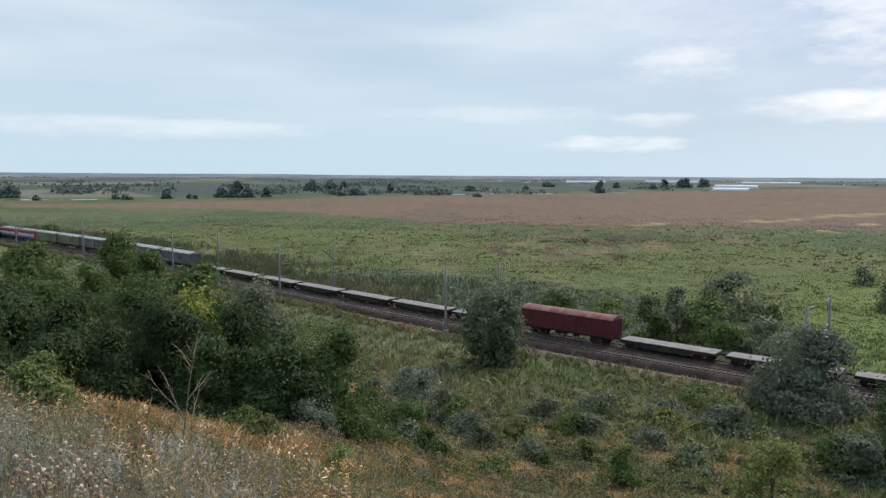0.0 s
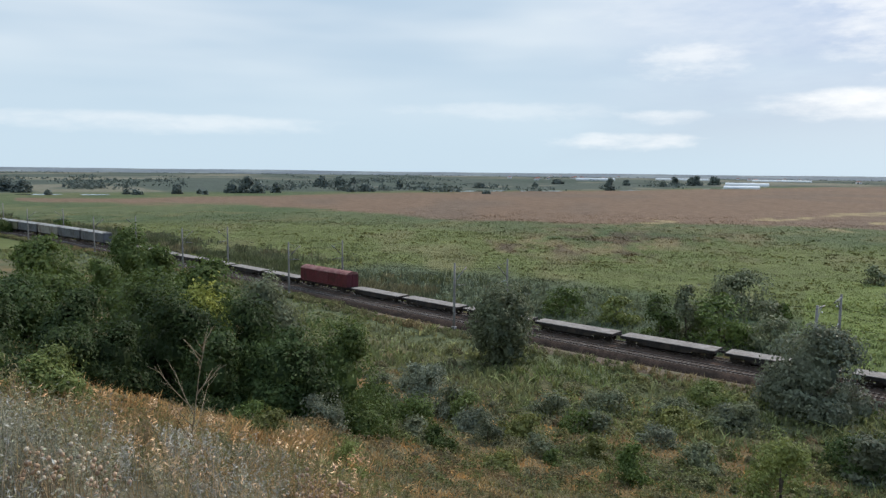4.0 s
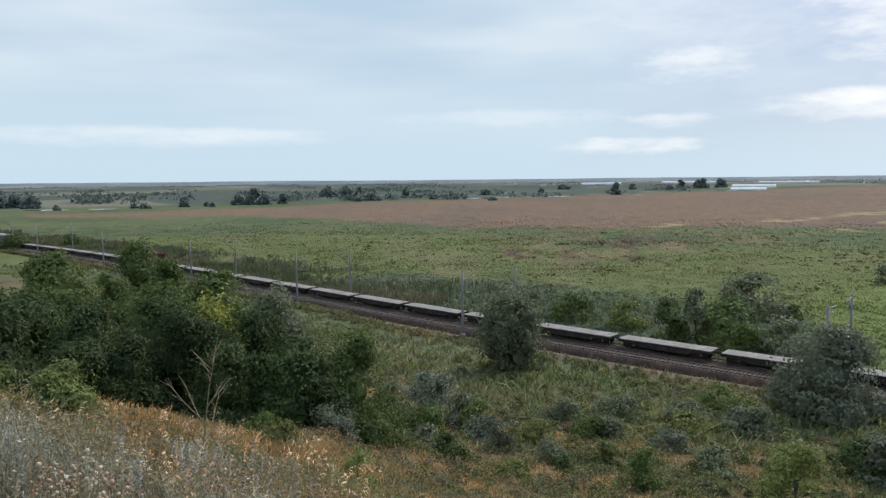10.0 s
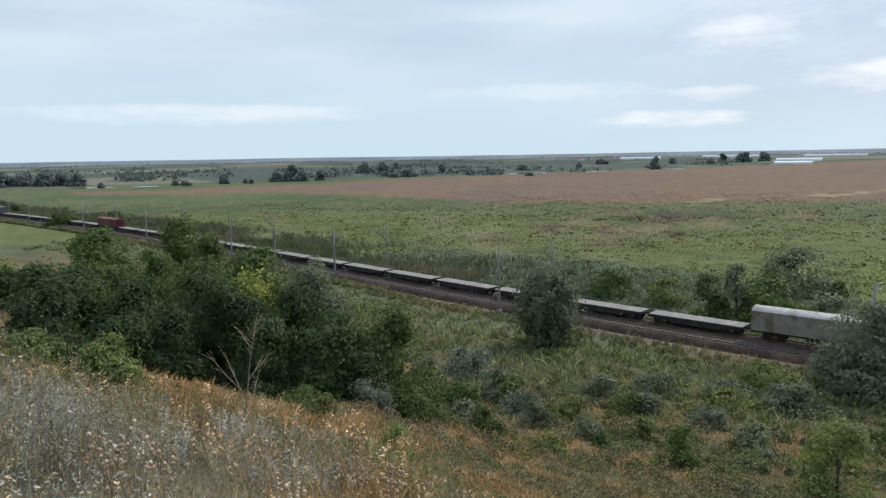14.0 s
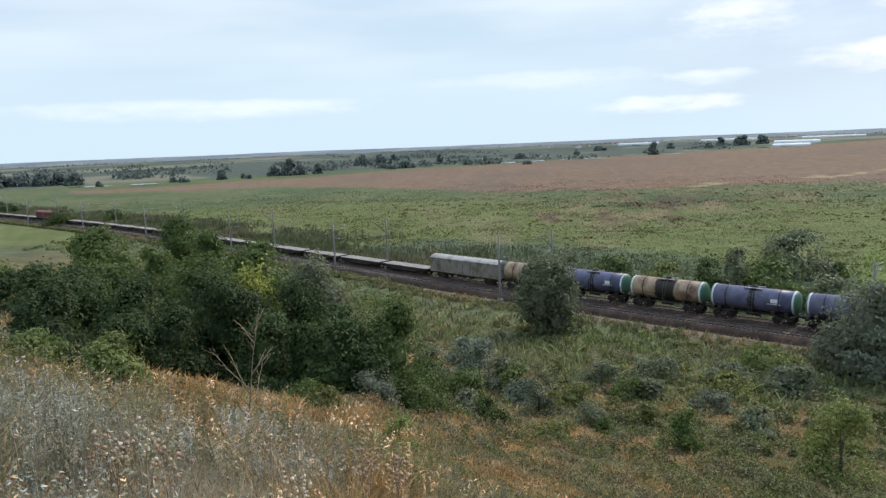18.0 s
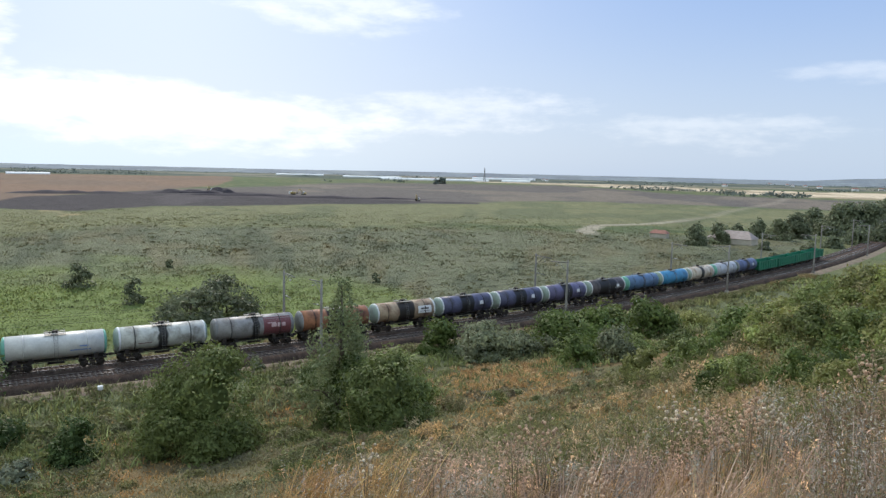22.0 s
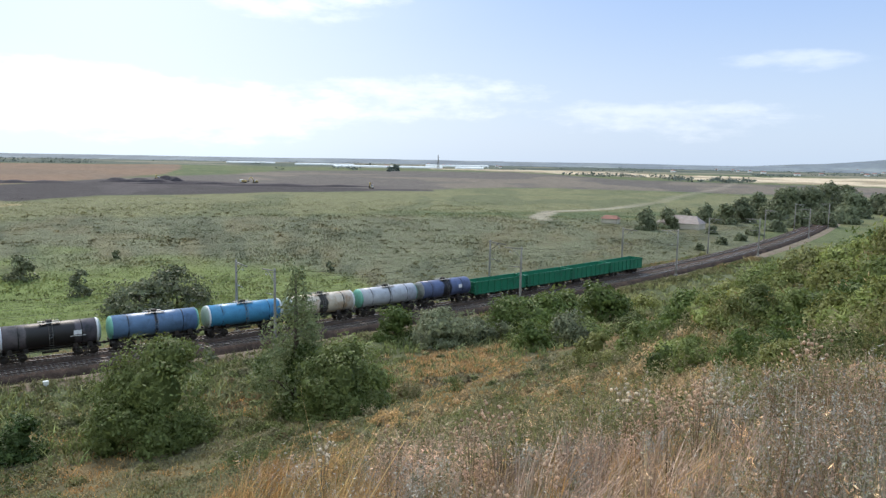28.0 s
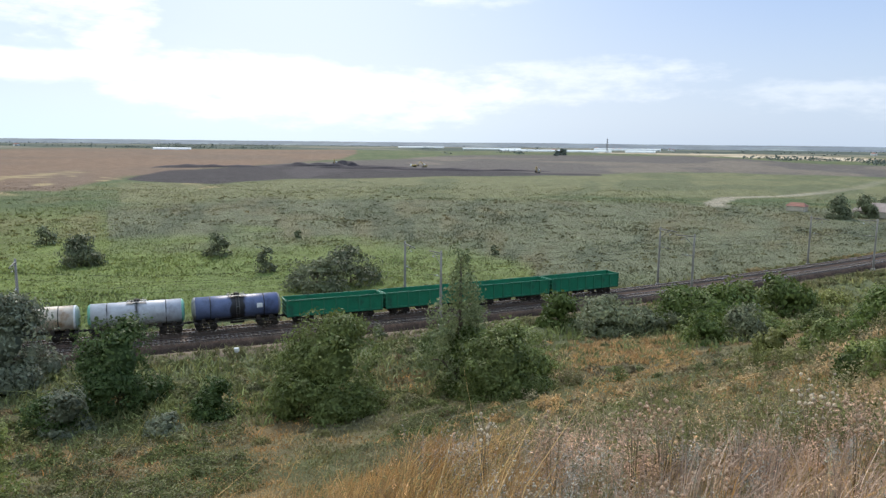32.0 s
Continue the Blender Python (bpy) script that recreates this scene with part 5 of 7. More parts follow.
BANK_BUSHES = [
    ("mid", 63.2, -0.2, 4.8, 3.7), ("fresh", 40.7, -2.5, 3.0, 2.5), ("midgreen", 38.5, -3.8, 3.3, 3.1), ("midgreen", 37.5, -5.2, 3.2, 2.5),
    ("mid", 36.3, -6.3, 2.6, 2.0), ("fresh", 33.7, -7.8, 2.6, 2.3), ("midgreen", 32.5, -8.3, 2.4, 1.8), ("mid", 38.9, 0.6, 2.4, 2.2),
    ("midgreen", 36.3, -0.9, 3.0, 2.4), ("mid", 30.9, -2.5, 2.5, 2.3), ("mid", 29.2, -3.5, 2.6, 2.0), ("midgreen", 28.3, -4.8, 2.1, 1.7),
    ("midgreen", 102.3, 20.6, 8.6, 5.3), ("mid", 103.5, 16.0, 7.7, 4.6), ("midgreen", 101.4, 11.6, 8.0, 5.3), ("midgreen", 100.6, 5.2, 8.2, 4.9),
    ("mid", 64.2, 0.4, 4.7, 3.4), ("midgreen", 115.6, 24.1, 6.0, 3.0), ("fresh", 123.8, 20.9, 7.1, 4.0), ("midgreen", 130.1, 14.7, 8.6, 4.8),
    ("fresh", 135.2, 5.8, 7.6, 4.0), ("fresh", 59.9, -3.3, 4.6, 3.9), ("midgreen", 55.7, -5.5, 5.2, 3.7), ("fresh", 51.4, -7.7, 5.2, 3.6),
    ("lime", 47.1, -9.4, 4.8, 3.2), ("fresh", 43.7, -10.7, 4.5, 2.8), ("lime", 43.7, -5.5, 3.7, 2.0), ("fresh", 41.3, -7.6, 3.6, 2.0),
    ("midgreen", 38.9, -9.3, 3.7, 1.9), ("lime", 33.2, -7.4, 2.6, 2.0), ("fresh", 35.4, -6.4, 2.8, 2.2),
]
WEED_BUSHES = [
    ("silver", -6.7, 36.9, 3.2, 2.0), ("mid", -5.1, 44.6, 4.3, 2.7), ("mid", -2.7, 53.6, 4.8, 2.9), ("silver", -2.0, 67.4, 6.0, 5.2),
    ("midgreen", 1.4, 65.9, 4.1, 3.5), ("reed", 2.9, 54.2, 3.1, 2.8), ("reed", -6.4, 65.2, 4.6, 3.0), ("reed", 6.7, 52.9, 3.3, 1.9),
    ("mid", 11.9, 65.5, 4.6, 2.3), ("silver", 18.6, 63.5, 4.6, 2.0), ("reed", 10.0, 70.6, 6.1, 2.8), ("reed", 16.7, 75.8, 7.2, 2.7),
    ("midgreen", 28.6, 78.9, 7.8, 2.9), ("reed", 23.6, 74.8, 6.7, 2.4), ("mid", -9.3, 33.1, 2.7, 1.2), ("mid", -11.9, 37.1, 2.4, 1.1),
    ("lime", -2.9, 19.7, 1.2, 1.2), ("reed", 29.2, 72.3, 7.2, 3.0), ("dark", 34.5, 61.7, 5.5, 3.3),
]


def grow():
    seed = 100
    for where, group in ((FAR_BUSHES, "bushes on the marsh beyond the line"), (NEAR_TREES, "trees at the foot of the hill"),
                         (LEFT_TREES, "trees in the hollow"), (SLOPE_BUSHES, "bushes on the slope"), (WEED_BUSHES, "low shrubs on the slope"), (HILL_BUSHES, "bushes along the hillside"), (BANK_BUSHES, "shrubs on the bank")):
        for kind, x, y, wide, high in where:
            seed += 1
            r = math.hypot(x, y)
            mat, word = LEAF.get(kind, (L_dark, "dark green"))
            leaf = min(0.34, max(0.045, r * 0.0025))
            dense = 0.62
            if kind == "tree1":
                wide *= 1.22
            if group == "bushes on the slope":
                dense, wide, high = 0.4, wide * 0.9, high * 0.9
                if kind in ("mid", "midgreen", "dark"):
                    mat, word = ((L_sage, "grey-green"), (L_olive, "olive green"), (L_mid, "green"))[seed % 3]
                if kind == "lime":
                    dense = 0.3
            if "marsh" in group:
                dense = 0.37
            if "marsh" in group and kind == "dark":
                mat, word = L_field, "grey-green"
            if "low shrubs" in group:
                dense, leaf = 0.36, leaf * 0.8
            if "bank" in group:
                high, dense, leaf = high * (0.72 if r < 90 else 0.55), 0.5, leaf * 0.85
            if "hillside" in group:
                mat, word, high, leaf = ((L_olive, "olive green"), (L_fresh, "fresh green"), (L_mid, "green"), (L_lime, "pale yellow-green"))[seed % 4] + (high, leaf * 1.1)
            tree = high > 5.5
            shape = "oval" if kind == "tree1" else "bush"
            spot = "beyond the railway line" if group.startswith("bushes on the marsh") else "below the hill" if "foot" in group else "on the grassy slope"
            plant("tree" if tree else "bush", "%s leafy %s %s" % (word, "tree" if tree else "bush", spot), shape, x, y, wide * 1.02, high * 1.02, mat, seed, leaf,
                  group, "tree" if tree else "bush", dense)


grow()
plant("tree", "slender silvery poplar rising over low bushes", "poplar", 61.8, 35.2, 9.6, 15.5, L_poplar, 77, 0.17, "trees at the foot of the hill", "tree", 0.42)

# ---------------------------------------------------------------- dead shrubs and bare stalks
def dead_shrub(x, y, high, wide, seed, label, sink=0.1):
    rng = np.random.default_rng(seed)
    ob = tagged(new("dead_shrub"), label, "dead shrub", "dead shrubs on the slope")
    ob.matrix_world = pose(x, y, float(land(x, y)[0]) - sink, 0, 0, 0)
    r0 = high * 0.0062
    g = Geo().tube([(0, 0, 0), (0.05 * high, 0, high * 0.3), (0.09 * high, 0.01 * high, high * 0.62), (0.17 * high, 0, high)], [r0, r0 * 0.8, r0 * 0.5, r0 * 0.15], 6)
    part("stem", g, M_deadwood, ob)
    for k in range(14):
        u = rng.uniform(0.05, 0.85)
        a = rng.uniform(0, 6.28)
        l = wide * 0.5 * rng.uniform(0.5, 1.1) * (1.15 - u)
        p0 = Vector((0.15 * high * u, 0, high * u))
        p2 = p0 + Vector((math.cos(a) * l, math.sin(a) * l, l * rng.uniform(0.7, 1.4)))
        p1 = p0.lerp(p2, 0.5) + Vector((0, 0, -0.06 * l))
        g = Geo().tube([p0, p1, p2], [r0 * 0.6, r0 * 0.42, r0 * 0.12], 5)
        for j in range(4):
            q0 = p1.lerp(p2, j / 4)
            b = a + rng.uniform(-1.2, 1.2)
            q1 = q0 + Vector((math.cos(b), math.sin(b), rng.uniform(0.3, 1.0))) * l * 0.35
            g.tube([q0, q1], [r0 * 0.25, r0 * 0.08], 4)
        part("branch", g, M_deadwood, ob)
    return ob


M_flower = material("dried_flower_head", (0.52, 0.36, 0.24), 0.9, spread=0.25, size=9.0, vary=0.25, translucent=0.2)
M_cream = material("pale_seed_head", (0.62, 0.52, 0.38), 0.9, spread=0.2, size=9.0, vary=0.25, translucent=0.2)


def dried_flower(x, y, high, wide, seed):
    """A withered weed: a few forked stems, each with a spray of ragged heads."""
    rng = np.random.default_rng(seed)
    pale = seed % 3 == 0
    ob = tagged(new("dried_flower"), "withered weed with %s seed heads on thin stems" % ("pale cream" if pale else "tawny"), "dried weed", "withered weeds in the grass")
    ob.matrix_world = pose(x, y, float(land(x, y)[0]) - 0.02)
    size = 0.0021 * math.hypot(x, y) + 0.010
    for k in range(7):
        a, e = rng.uniform(0, 6.28), wide * 0.5 * math.sqrt(rng.uniform(0, 1))
        h = high * rng.uniform(0.72, 1.0)
        top = Vector((math.cos(a) * e, math.sin(a) * e, h))
        mid = top * 0.5 + Vector((0, 0, h * 0.06))
        g, heads = Geo().tube([(0.03 * math.cos(a), 0.03 * math.sin(a), 0), mid, top], [size * 0.28, size * 0.22, size * 0.12], 4), Geo()
        for j in range(5):
            q = mid.lerp(top, 0.35 + 0.16 * j) if j < 4 else top
            tip = q + Vector((rng.normal(0, 1), rng.normal(0, 1), rng.uniform(0.2, 1.2))) * size * 2.6
            g.tube([q, tip], [size * 0.12, size * 0.08], 3)
            s = size * rng.uniform(0.7, 1.3)
            heads.tube([tip + Vector((0, 0, -s * 0.6)), tip + Vector((0, 0, -s * 0.1)), tip + Vector((0.1 * s, 0, s * 0.5)), tip + Vector((0, 0, s * 0.9))], [s * 0.25, s * 0.72, s * 0.62, s * 0.12], 6)
        stem = part("stem", g, M_deadwood, ob)
        part("seed_head", heads, M_cream if pale else M_flower, stem)["kind"] = "stuff"
    return ob


for k, (x, y, high, wide) in enumerate((
        (-3.08, 5.73, 0.83, 0.5), (-2.66, 5.38, 0.86, 0.4), (-3.5, 6.06, 0.61, 0.4), (-1.93, 6.21, 0.67, 0.4), (10.99, -0.35, 1.49, 0.5), (10.0, 0.02, 1.22, 0.5), (11.48, -0.62, 1.25, 0.4), (11.68, 2.76, 1.6, 0.7), (11.56, 3.22, 1.6, 0.6), (11.5, 6.06, 1.6, 0.5), (11.13, 4.48, 1.52, 0.5), (16.77, -2.78, 1.55, 0.9), (12.98, 0.72, 1.6, 0.7), (6.35, 1.38, 0.9, 0.4), (7.89, 1.33, 1.09, 0.5), (7.38, 3.1, 0.87, 0.5), (-1.55, 7.85, 0.84, 0.3), (-1.29, 8.4, 0.97, 0.3))):
    dried_flower(x, y, high, wide, 60 + k)
dead_shrub(-4.9, 13.1, 2.75, 1.9, 3, "bare pale dead shrub with thin forked branches")
dead_shrub(-3.4, 11.5, 0.86, 0.80, 4, "curved bare dead stalk in dry grass")
dead_shrub(10.3, 1.4, 0.78, 0.71, 8, "dry forked weed with pale branches")

# ---------------------------------------------------------------- grass, weeds and reeds
M_blade = material("grass_blades", (0.1, 0.1, 0.05), 0.8, spread=0.15, size=0.5, vary=0.16, attribute=True, translucent=0.25, spec=0.1, upright=0.85)
M_herb = material("herb_leaves", (0.1, 0.1, 0.05), 0.75, spread=0.15, size=0.5, vary=0.25, attribute=True, translucent=0.25, spec=0.1, upright=0.7)


WARM = (1.15, 1.0, 0.78)


def tinted(name, v, faces, colours, mat):
    me = triangles(name, v, faces, [mat])
    layer = me.color_attributes.new("tint", "FLOAT_COLOR", "POINT")
    layer.data.foreach_set("color", np.concatenate([colours * np.array(WARM), np.ones((len(colours), 1))], 1).astype(np.float32).ravel())
    return me


def spots(rng, n, r0, r1, a0, a1, test):
    """Random places on the ground, evenly spread in bearing and in the logarithm of the distance, where test(x, y, r, az) lets them."""
    az = rng.uniform(a0, a1, n)
    r = np.exp(rng.uniform(math.log(r0), math.log(r1), n))
    x, y = r * np.sin(np.radians(az)), r * np.cos(np.radians(az))
    keep = rng.uniform(0, 1, n) < test(x, y, r, az)
    return x[keep], y[keep], r[keep]


def blades(rng, x, y, r, per, spread, height, width, lean, colour, wind=None):
    """Tufts of bent blades; spread, height and width may be arrays."""
    n = len(x)
    rep = lambda a: np.repeat(np.broadcast_to(np.asarray(a, float), (n,)), per)
    th, rad = rng.uniform(0, 6.2832, n * per), np.sqrt(rng.uniform(0, 1, n * per)) * rep(spread)
    bx, by = rep(x) + rad * np.cos(th), rep(y) + rad * np.sin(th)
    bz = land(bx, by) - 0.03
    h = rep(height) * rng.uniform(0.5, 1.25, n * per)
    w = rep(width) * rng.uniform(0.7, 1.3, n * per)
    la, lr = rng.uniform(0, 6.2832, n * per), h * np.abs(rng.normal(0, lean, n * per))
    if wind is not None:
        # all blades of a tuft lean much the same way
        la = np.repeat(wind + rng.normal(0, 0.7, n), per) + rng.normal(0, 0.45, n * per)
        lr = h * np.abs(np.repeat(rng.uniform(0.1, 1.0, n), per) * lean * 1.3 + rng.normal(0, 0.15, n * per))
    dx, dy = np.cos(la) * lr, np.sin(la) * lr
    fa = rng.uniform(0, 3.1416, n * per)
    ux, uy = np.cos(fa) * w * 0.5, np.sin(fa) * w * 0.5
    p = lambda f, k: np.stack([bx + dx * f * f + ux * k, by + dy * f * f + uy * k, bz + h * f], -1)
    v = np.stack([p(0, -1), p(0, 1), p(0.55, -0.9), p(0.55, 0.9), p(1, -0.12), p(1, 0.12)], 1).reshape(-1, 3)
    base = np.arange(n * per)[:, None] * 6
    f = np.concatenate([base + np.array([0, 1, 3, 2]), base + np.array([2, 3, 5, 4])])
    c = np.repeat(np.repeat(colour * rng.uniform(0.62, 1.42, (n, 1)), per, 0) * rng.uniform(0.7, 1.35, (n * per, 1)), 6, 0)
    return v, f, c


def herbs(rng, x, y, per, wide, high, leaf, colour, flat=0.3):
    """Low leafy clumps of small cards."""
    n = len(x)
    rep = lambda a: np.repeat(np.broadcast_to(np.asarray(a, float), (n,)), per)
    d = rng.normal(0, 1, (n * per, 3))
    d /= np.linalg.norm(d, axis=1)[:, None]
    d[:, 2] = np.abs(d[:, 2])
    k = rng.uniform(0.35, 1.0, n * per) ** 0.5
    z = land(x, y)
    c = np.stack([rep(x) + d[:, 0] * k * rep(wide), rep(y) + d[:, 1] * k * rep(wide), rep(z) + d[:, 2] * k * rep(high)], -1)
    v = cards(rng, c, d, rep(leaf)[:, None])
    col = np.repeat(np.repeat(colour * rng.uniform(0.68, 1.32, (n, 1)), per, 0) * rng.uniform(0.72, 1.28, (n * per, 1)), 4, 0)
    return v, np.arange(len(v)).reshape(-1, 4), col


def plumes(rng, x, y, r, stems, per, wide, high, leaf, colour, low=0.2):
    """Upright stems with small leaves or heads along their upper part."""
    n = len(x)
    colour = colour * rng.uniform(0.58, 1.42, (n, 1))
    rep = lambda a, k: np.repeat(np.broadcast_to(np.asarray(a, float), (n,)), k)
    m = n * stems
    th, rad = rng.uniform(0, 6.2832, m), np.sqrt(rng.uniform(0, 1, m)) * rep(wide, stems)
    bx, by = rep(x, stems) + rad * np.cos(th), rep(y, stems) + rad * np.sin(th)
    bz = land(bx, by) - 0.02
    h = rep(high, stems) * rng.uniform(0.6, 1.2, m)
    la, lr = th + rng.normal(0, 0.7, m), h * np.abs(rng.normal(0.12, 0.32, m))
    dx, dy = np.cos(la) * lr, np.sin(la) * lr
    w = np.maximum(0.003, rep(r, stems) * 0.0006)
    fa = rng.uniform(0, 3.1416, m)
    ux, uy = np.cos(fa) * w * 0.5, np.sin(fa) * w * 0.5
    p = lambda f, k: np.stack([bx + dx * f * f + ux * k, by + dy * f * f + uy * k, bz + h * f], -1)
    v1 = np.stack([p(0, -1), p(0, 1), p(1, 0.3), p(1, -0.3)], 1).reshape(-1, 3)
    c1 = np.repeat(np.repeat(colour, stems, 0) * 0.75, 4, 0)
    k = m * per
    f = low + (1.05 - low) * rng.uniform(0, 1, k)
    big = lambda a: np.repeat(a, per)
    lf = np.repeat(rep(leaf, stems), per)
    c = np.stack([big(bx) + big(dx) * f * f, big(by) + big(dy) * f * f, big(bz) + big(h) * f], -1) + rng.normal(0, 1, (k, 3)) * lf[:, None] * 1.3
    v2 = cards(rng, c, rng.normal(0, 1, (k, 3)), lf[:, None] * 0.72, 2.1)
    c2 = np.repeat(np.repeat(np.repeat(colour, stems, 0), per, 0) * rng.uniform(0.7, 1.3, (k, 1)), 4, 0)
    return [(v1, np.arange(len(v1)).reshape(-1, 4), c1), (v2, np.arange(len(v2)).reshape(-1, 4), c2)]


def stuff(name, label, category, pieces, mat):
    v, f, c, k = [], [], [], 0
    for pv, pf, pc in pieces:
        v.append(pv), f.append(pf + k), c.append(pc)
        k += len(pv)
    return tagged(new(name, tinted(name, np.concatenate(v), np.concatenate(f), np.concatenate(c), mat)), label, category, kind="stuff")


def flatcol(n, *choices, rng=None):
    return np.array(choices)[rng.integers(0, len(choices), n)]


def sow():
    rng = np.random.default_rng(5)
    hill = lambda x, y: step(3, 9, side(x, y)[0])
    # the slope's mosaic: straw and orange grass against green weeds
    dryness = lambda x, y: step(0.42, 0.62, grain(x, y, 9, 21) * 0.6 + grain(x, y, 3.5, 24) * 0.4)
    front = lambda x, y, r, az: step(16, 7, r)
    bare = lambda r, az: 1 - np.clip(0.9 * step(-14, -21, az) + 0.75 * step(72, 80, az), 0, 1) * step(17, 11, r)
    wings = lambda az: np.clip(step(12, -8, az) + step(58, 74, az), 0, 1)

    straw, orange, green, wormwood, weeds, heads, scrub = [], [], [], [], [], [], []
    u01 = lambda x: rng.uniform(0, 1, len(x))

    def patch(x, y, size, k):
        """Noise in larger patches, 0 to 1."""
        return np.clip((grain(x, y, size, k) * 0.65 + grain(x, y, size * 0.4, k + 50) * 0.35 - 0.5) * 1.9 + 0.5, 0, 0.999)

    def drifts(x, y, size, k, *choices):
        """Colours that keep together in drifts."""
        i = np.clip(patch(x, y, size, k) + rng.normal(0, 0.09, len(x)), 0, 0.999) * len(choices)
        return np.array(choices)[i.astype(int)]

    x, y, r = spots(rng, 10000, 9.0, 85, -38, 112, lambda x, y, r, az: hill(x, y) * bare(r, az) * (0.08 + 0.7 * dryness(x, y)))
    straw.append(blades(rng, x, y, r, 7, 0.15 + r * 0.012, 0.14 + 0.32 * u01(x) ** 2, np.maximum(0.006, r * 0.0010), 0.9,
                        drifts(x, y, 5, 121, (0.36, 0.25, 0.14), (0.35, 0.28, 0.165), (0.30, 0.25, 0.155), (0.42, 0.32, 0.20))))
    x, y, r = spots(rng, 3000, 3.0, 14, -38, 112, lambda x, y, r, az: hill(x, y) * bare(r, az) * step(0.35, 0.75, patch(x, y, 2.2, 27)))
    straw.append(blades(rng, x, y, r, 6, 0.14, 0.22 + 0.45 * patch(x, y, 1.3, 28), np.maximum(0.004, r * 0.0010), 0.75,
                        drifts(x, y, 2.4, 122, (0.42, 0.34, 0.22), (0.38, 0.29, 0.18), (0.38, 0.27, 0.20), (0.34, 0.26, 0.17))))
    x, y, r = spots(rng, 11000, 6, 85, -38, 112, lambda x, y, r, az: hill(x, y) * bare(r, az) * dryness(x, y) * 0.85)
    orange.append(blades(rng, x, y, r, 7, 0.18 + r * 0.012, 0.18 + 0.34 * u01(x), np.maximum(0.006, r * 0.0011), 0.85,
                         drifts(x, y, 4, 123, (0.37, 0.225, 0.105), (0.40, 0.255, 0.11), (0.33, 0.24, 0.13), (0.30, 0.22, 0.11))))
    x, y, r = spots(rng, 16000, 5, 95, -38, 112, lambda x, y, r, az: hill(x, y) * (0.95 - 0.8 * dryness(x, y)) * (1 - 0.6 * front(x, y, r, az)))
    green.append(blades(rng, x, y, r, 6, 0.15 + r * 0.012, 0.14 + 0.34 * u01(x) ** 1.5, np.maximum(0.006, r * 0.0012), 0.9,
                        drifts(x, y, 5, 124, (0.16, 0.185, 0.085), (0.145, 0.175, 0.08), (0.19, 0.195, 0.11), (0.18, 0.195, 0.13))))
    x, y, r = spots(rng, 15000, 5, 95, -38, 112, lambda x, y, r, az: hill(x, y) * (0.15 + 0.85 * step(0.40, 0.62, grain(x, y, 6, 71))) * (1 - 0.65 * dryness(x, y)) * (1 - 0.75 * front(x, y, r, az)))
    weeds.append(herbs(rng, x, y, 14, 0.18 + r * 0.012, 0.10 + r * 0.008 * rng.uniform(0.3, 1.2, len(x)), np.maximum(0.022, r * 0.0020),
                       drifts(x, y, 4, 125, (0.12, 0.155, 0.070), (0.15, 0.175, 0.09), (0.17, 0.19, 0.135), (0.12, 0.145, 0.07), (0.19, 0.175, 0.11), (0.18, 0.18, 0.13))))

    # a close cover of short grass over the whole slope
    x, y, r = spots(rng, 34000, 12, 85, -24, 104, lambda x, y, r, az: hill(x, y))
    dry = dryness(x, y)[:, None]
    straws = drifts(x, y, 3.5, 173, (0.33, 0.21, 0.10), (0.38, 0.27, 0.15), (0.30, 0.24, 0.14), (0.36, 0.24, 0.11))
    greens = drifts(x, y, 3.5, 174, (0.15, 0.155, 0.075), (0.13, 0.145, 0.065), (0.19, 0.175, 0.10), (0.17, 0.17, 0.115))
    cover = blades(rng, x, y, r, 5, 0.2 + r * 0.012, 0.10 + 0.16 * u01(x), np.maximum(0.012, r * 0.0017), 1.1, straws * dry + greens * (1 - dry))

    def mounds(n, r0, r1, a0, a1, test, wide, high, per, *choices, size=6, k=130):
        """Low soft shrubs: each a few leafy domes grown together."""
        x, y, r = spots(rng, n, r0, r1, a0, a1, test)
        col = drifts(x, y, size, k, *choices)
        w = wide * (0.5 + u01(x) ** 2 * 1.1)
        h = high * (0.45 + 0.9 * u01(x))
        for q in range(4):
            th, e = rng.uniform(0, 6.2832, len(x)), w * (0.65 if q else 0.0)
            f = 1.0 if q == 0 else 0.72
            scrub.append(herbs(rng, x + np.cos(th) * e, y + np.sin(th) * e, per, w * f, h * f * rng.uniform(0.7, 1.15, len(x)),
                               np.maximum(0.02, r * 0.0019), col * rng.uniform(0.85, 1.15, (len(x), 1))))

    mounds(2300, 14, 95, -38, 100, lambda x, y, r, az: hill(x, y) * step(0.35, 0.7, patch(x, y, 9, 141)), 0.75, 0.75, 42,
           (0.11, 0.145, 0.062), (0.13, 0.16, 0.085), (0.165, 0.185, 0.135), (0.20, 0.16, 0.10), (0.12, 0.155, 0.068), (0.18, 0.17, 0.125))
    mounds(1700, 26, 105, -16, 60, lambda x, y, r, az: hill(x, y) * step(0.25, 0.65, patch(x, y, 12, 143)), 1.3, 0.95, 60,
           (0.10, 0.135, 0.055), (0.14, 0.165, 0.10), (0.115, 0.15, 0.065), (0.17, 0.18, 0.12), (0.155, 0.17, 0.08))
    # grey wormwood and brown weeds in the foreground: clumps of leafy stems that lean outwards, in drifts
    def clumps(n, r0, r1, a0, a1, test, stems, per, wide, high, leaf, low, size, k, *choices):
        x, y, r = spots(rng, n, r0, r1, a0, a1, test)
        col = drifts(x, y, size, k, *choices)
        w = wide * rng.uniform(0.6, 1.5, len(x))
        h = high * (0.45 + 0.55 * patch(x, y, 1.8, k + 7) + 0.35 * u01(x) ** 2)
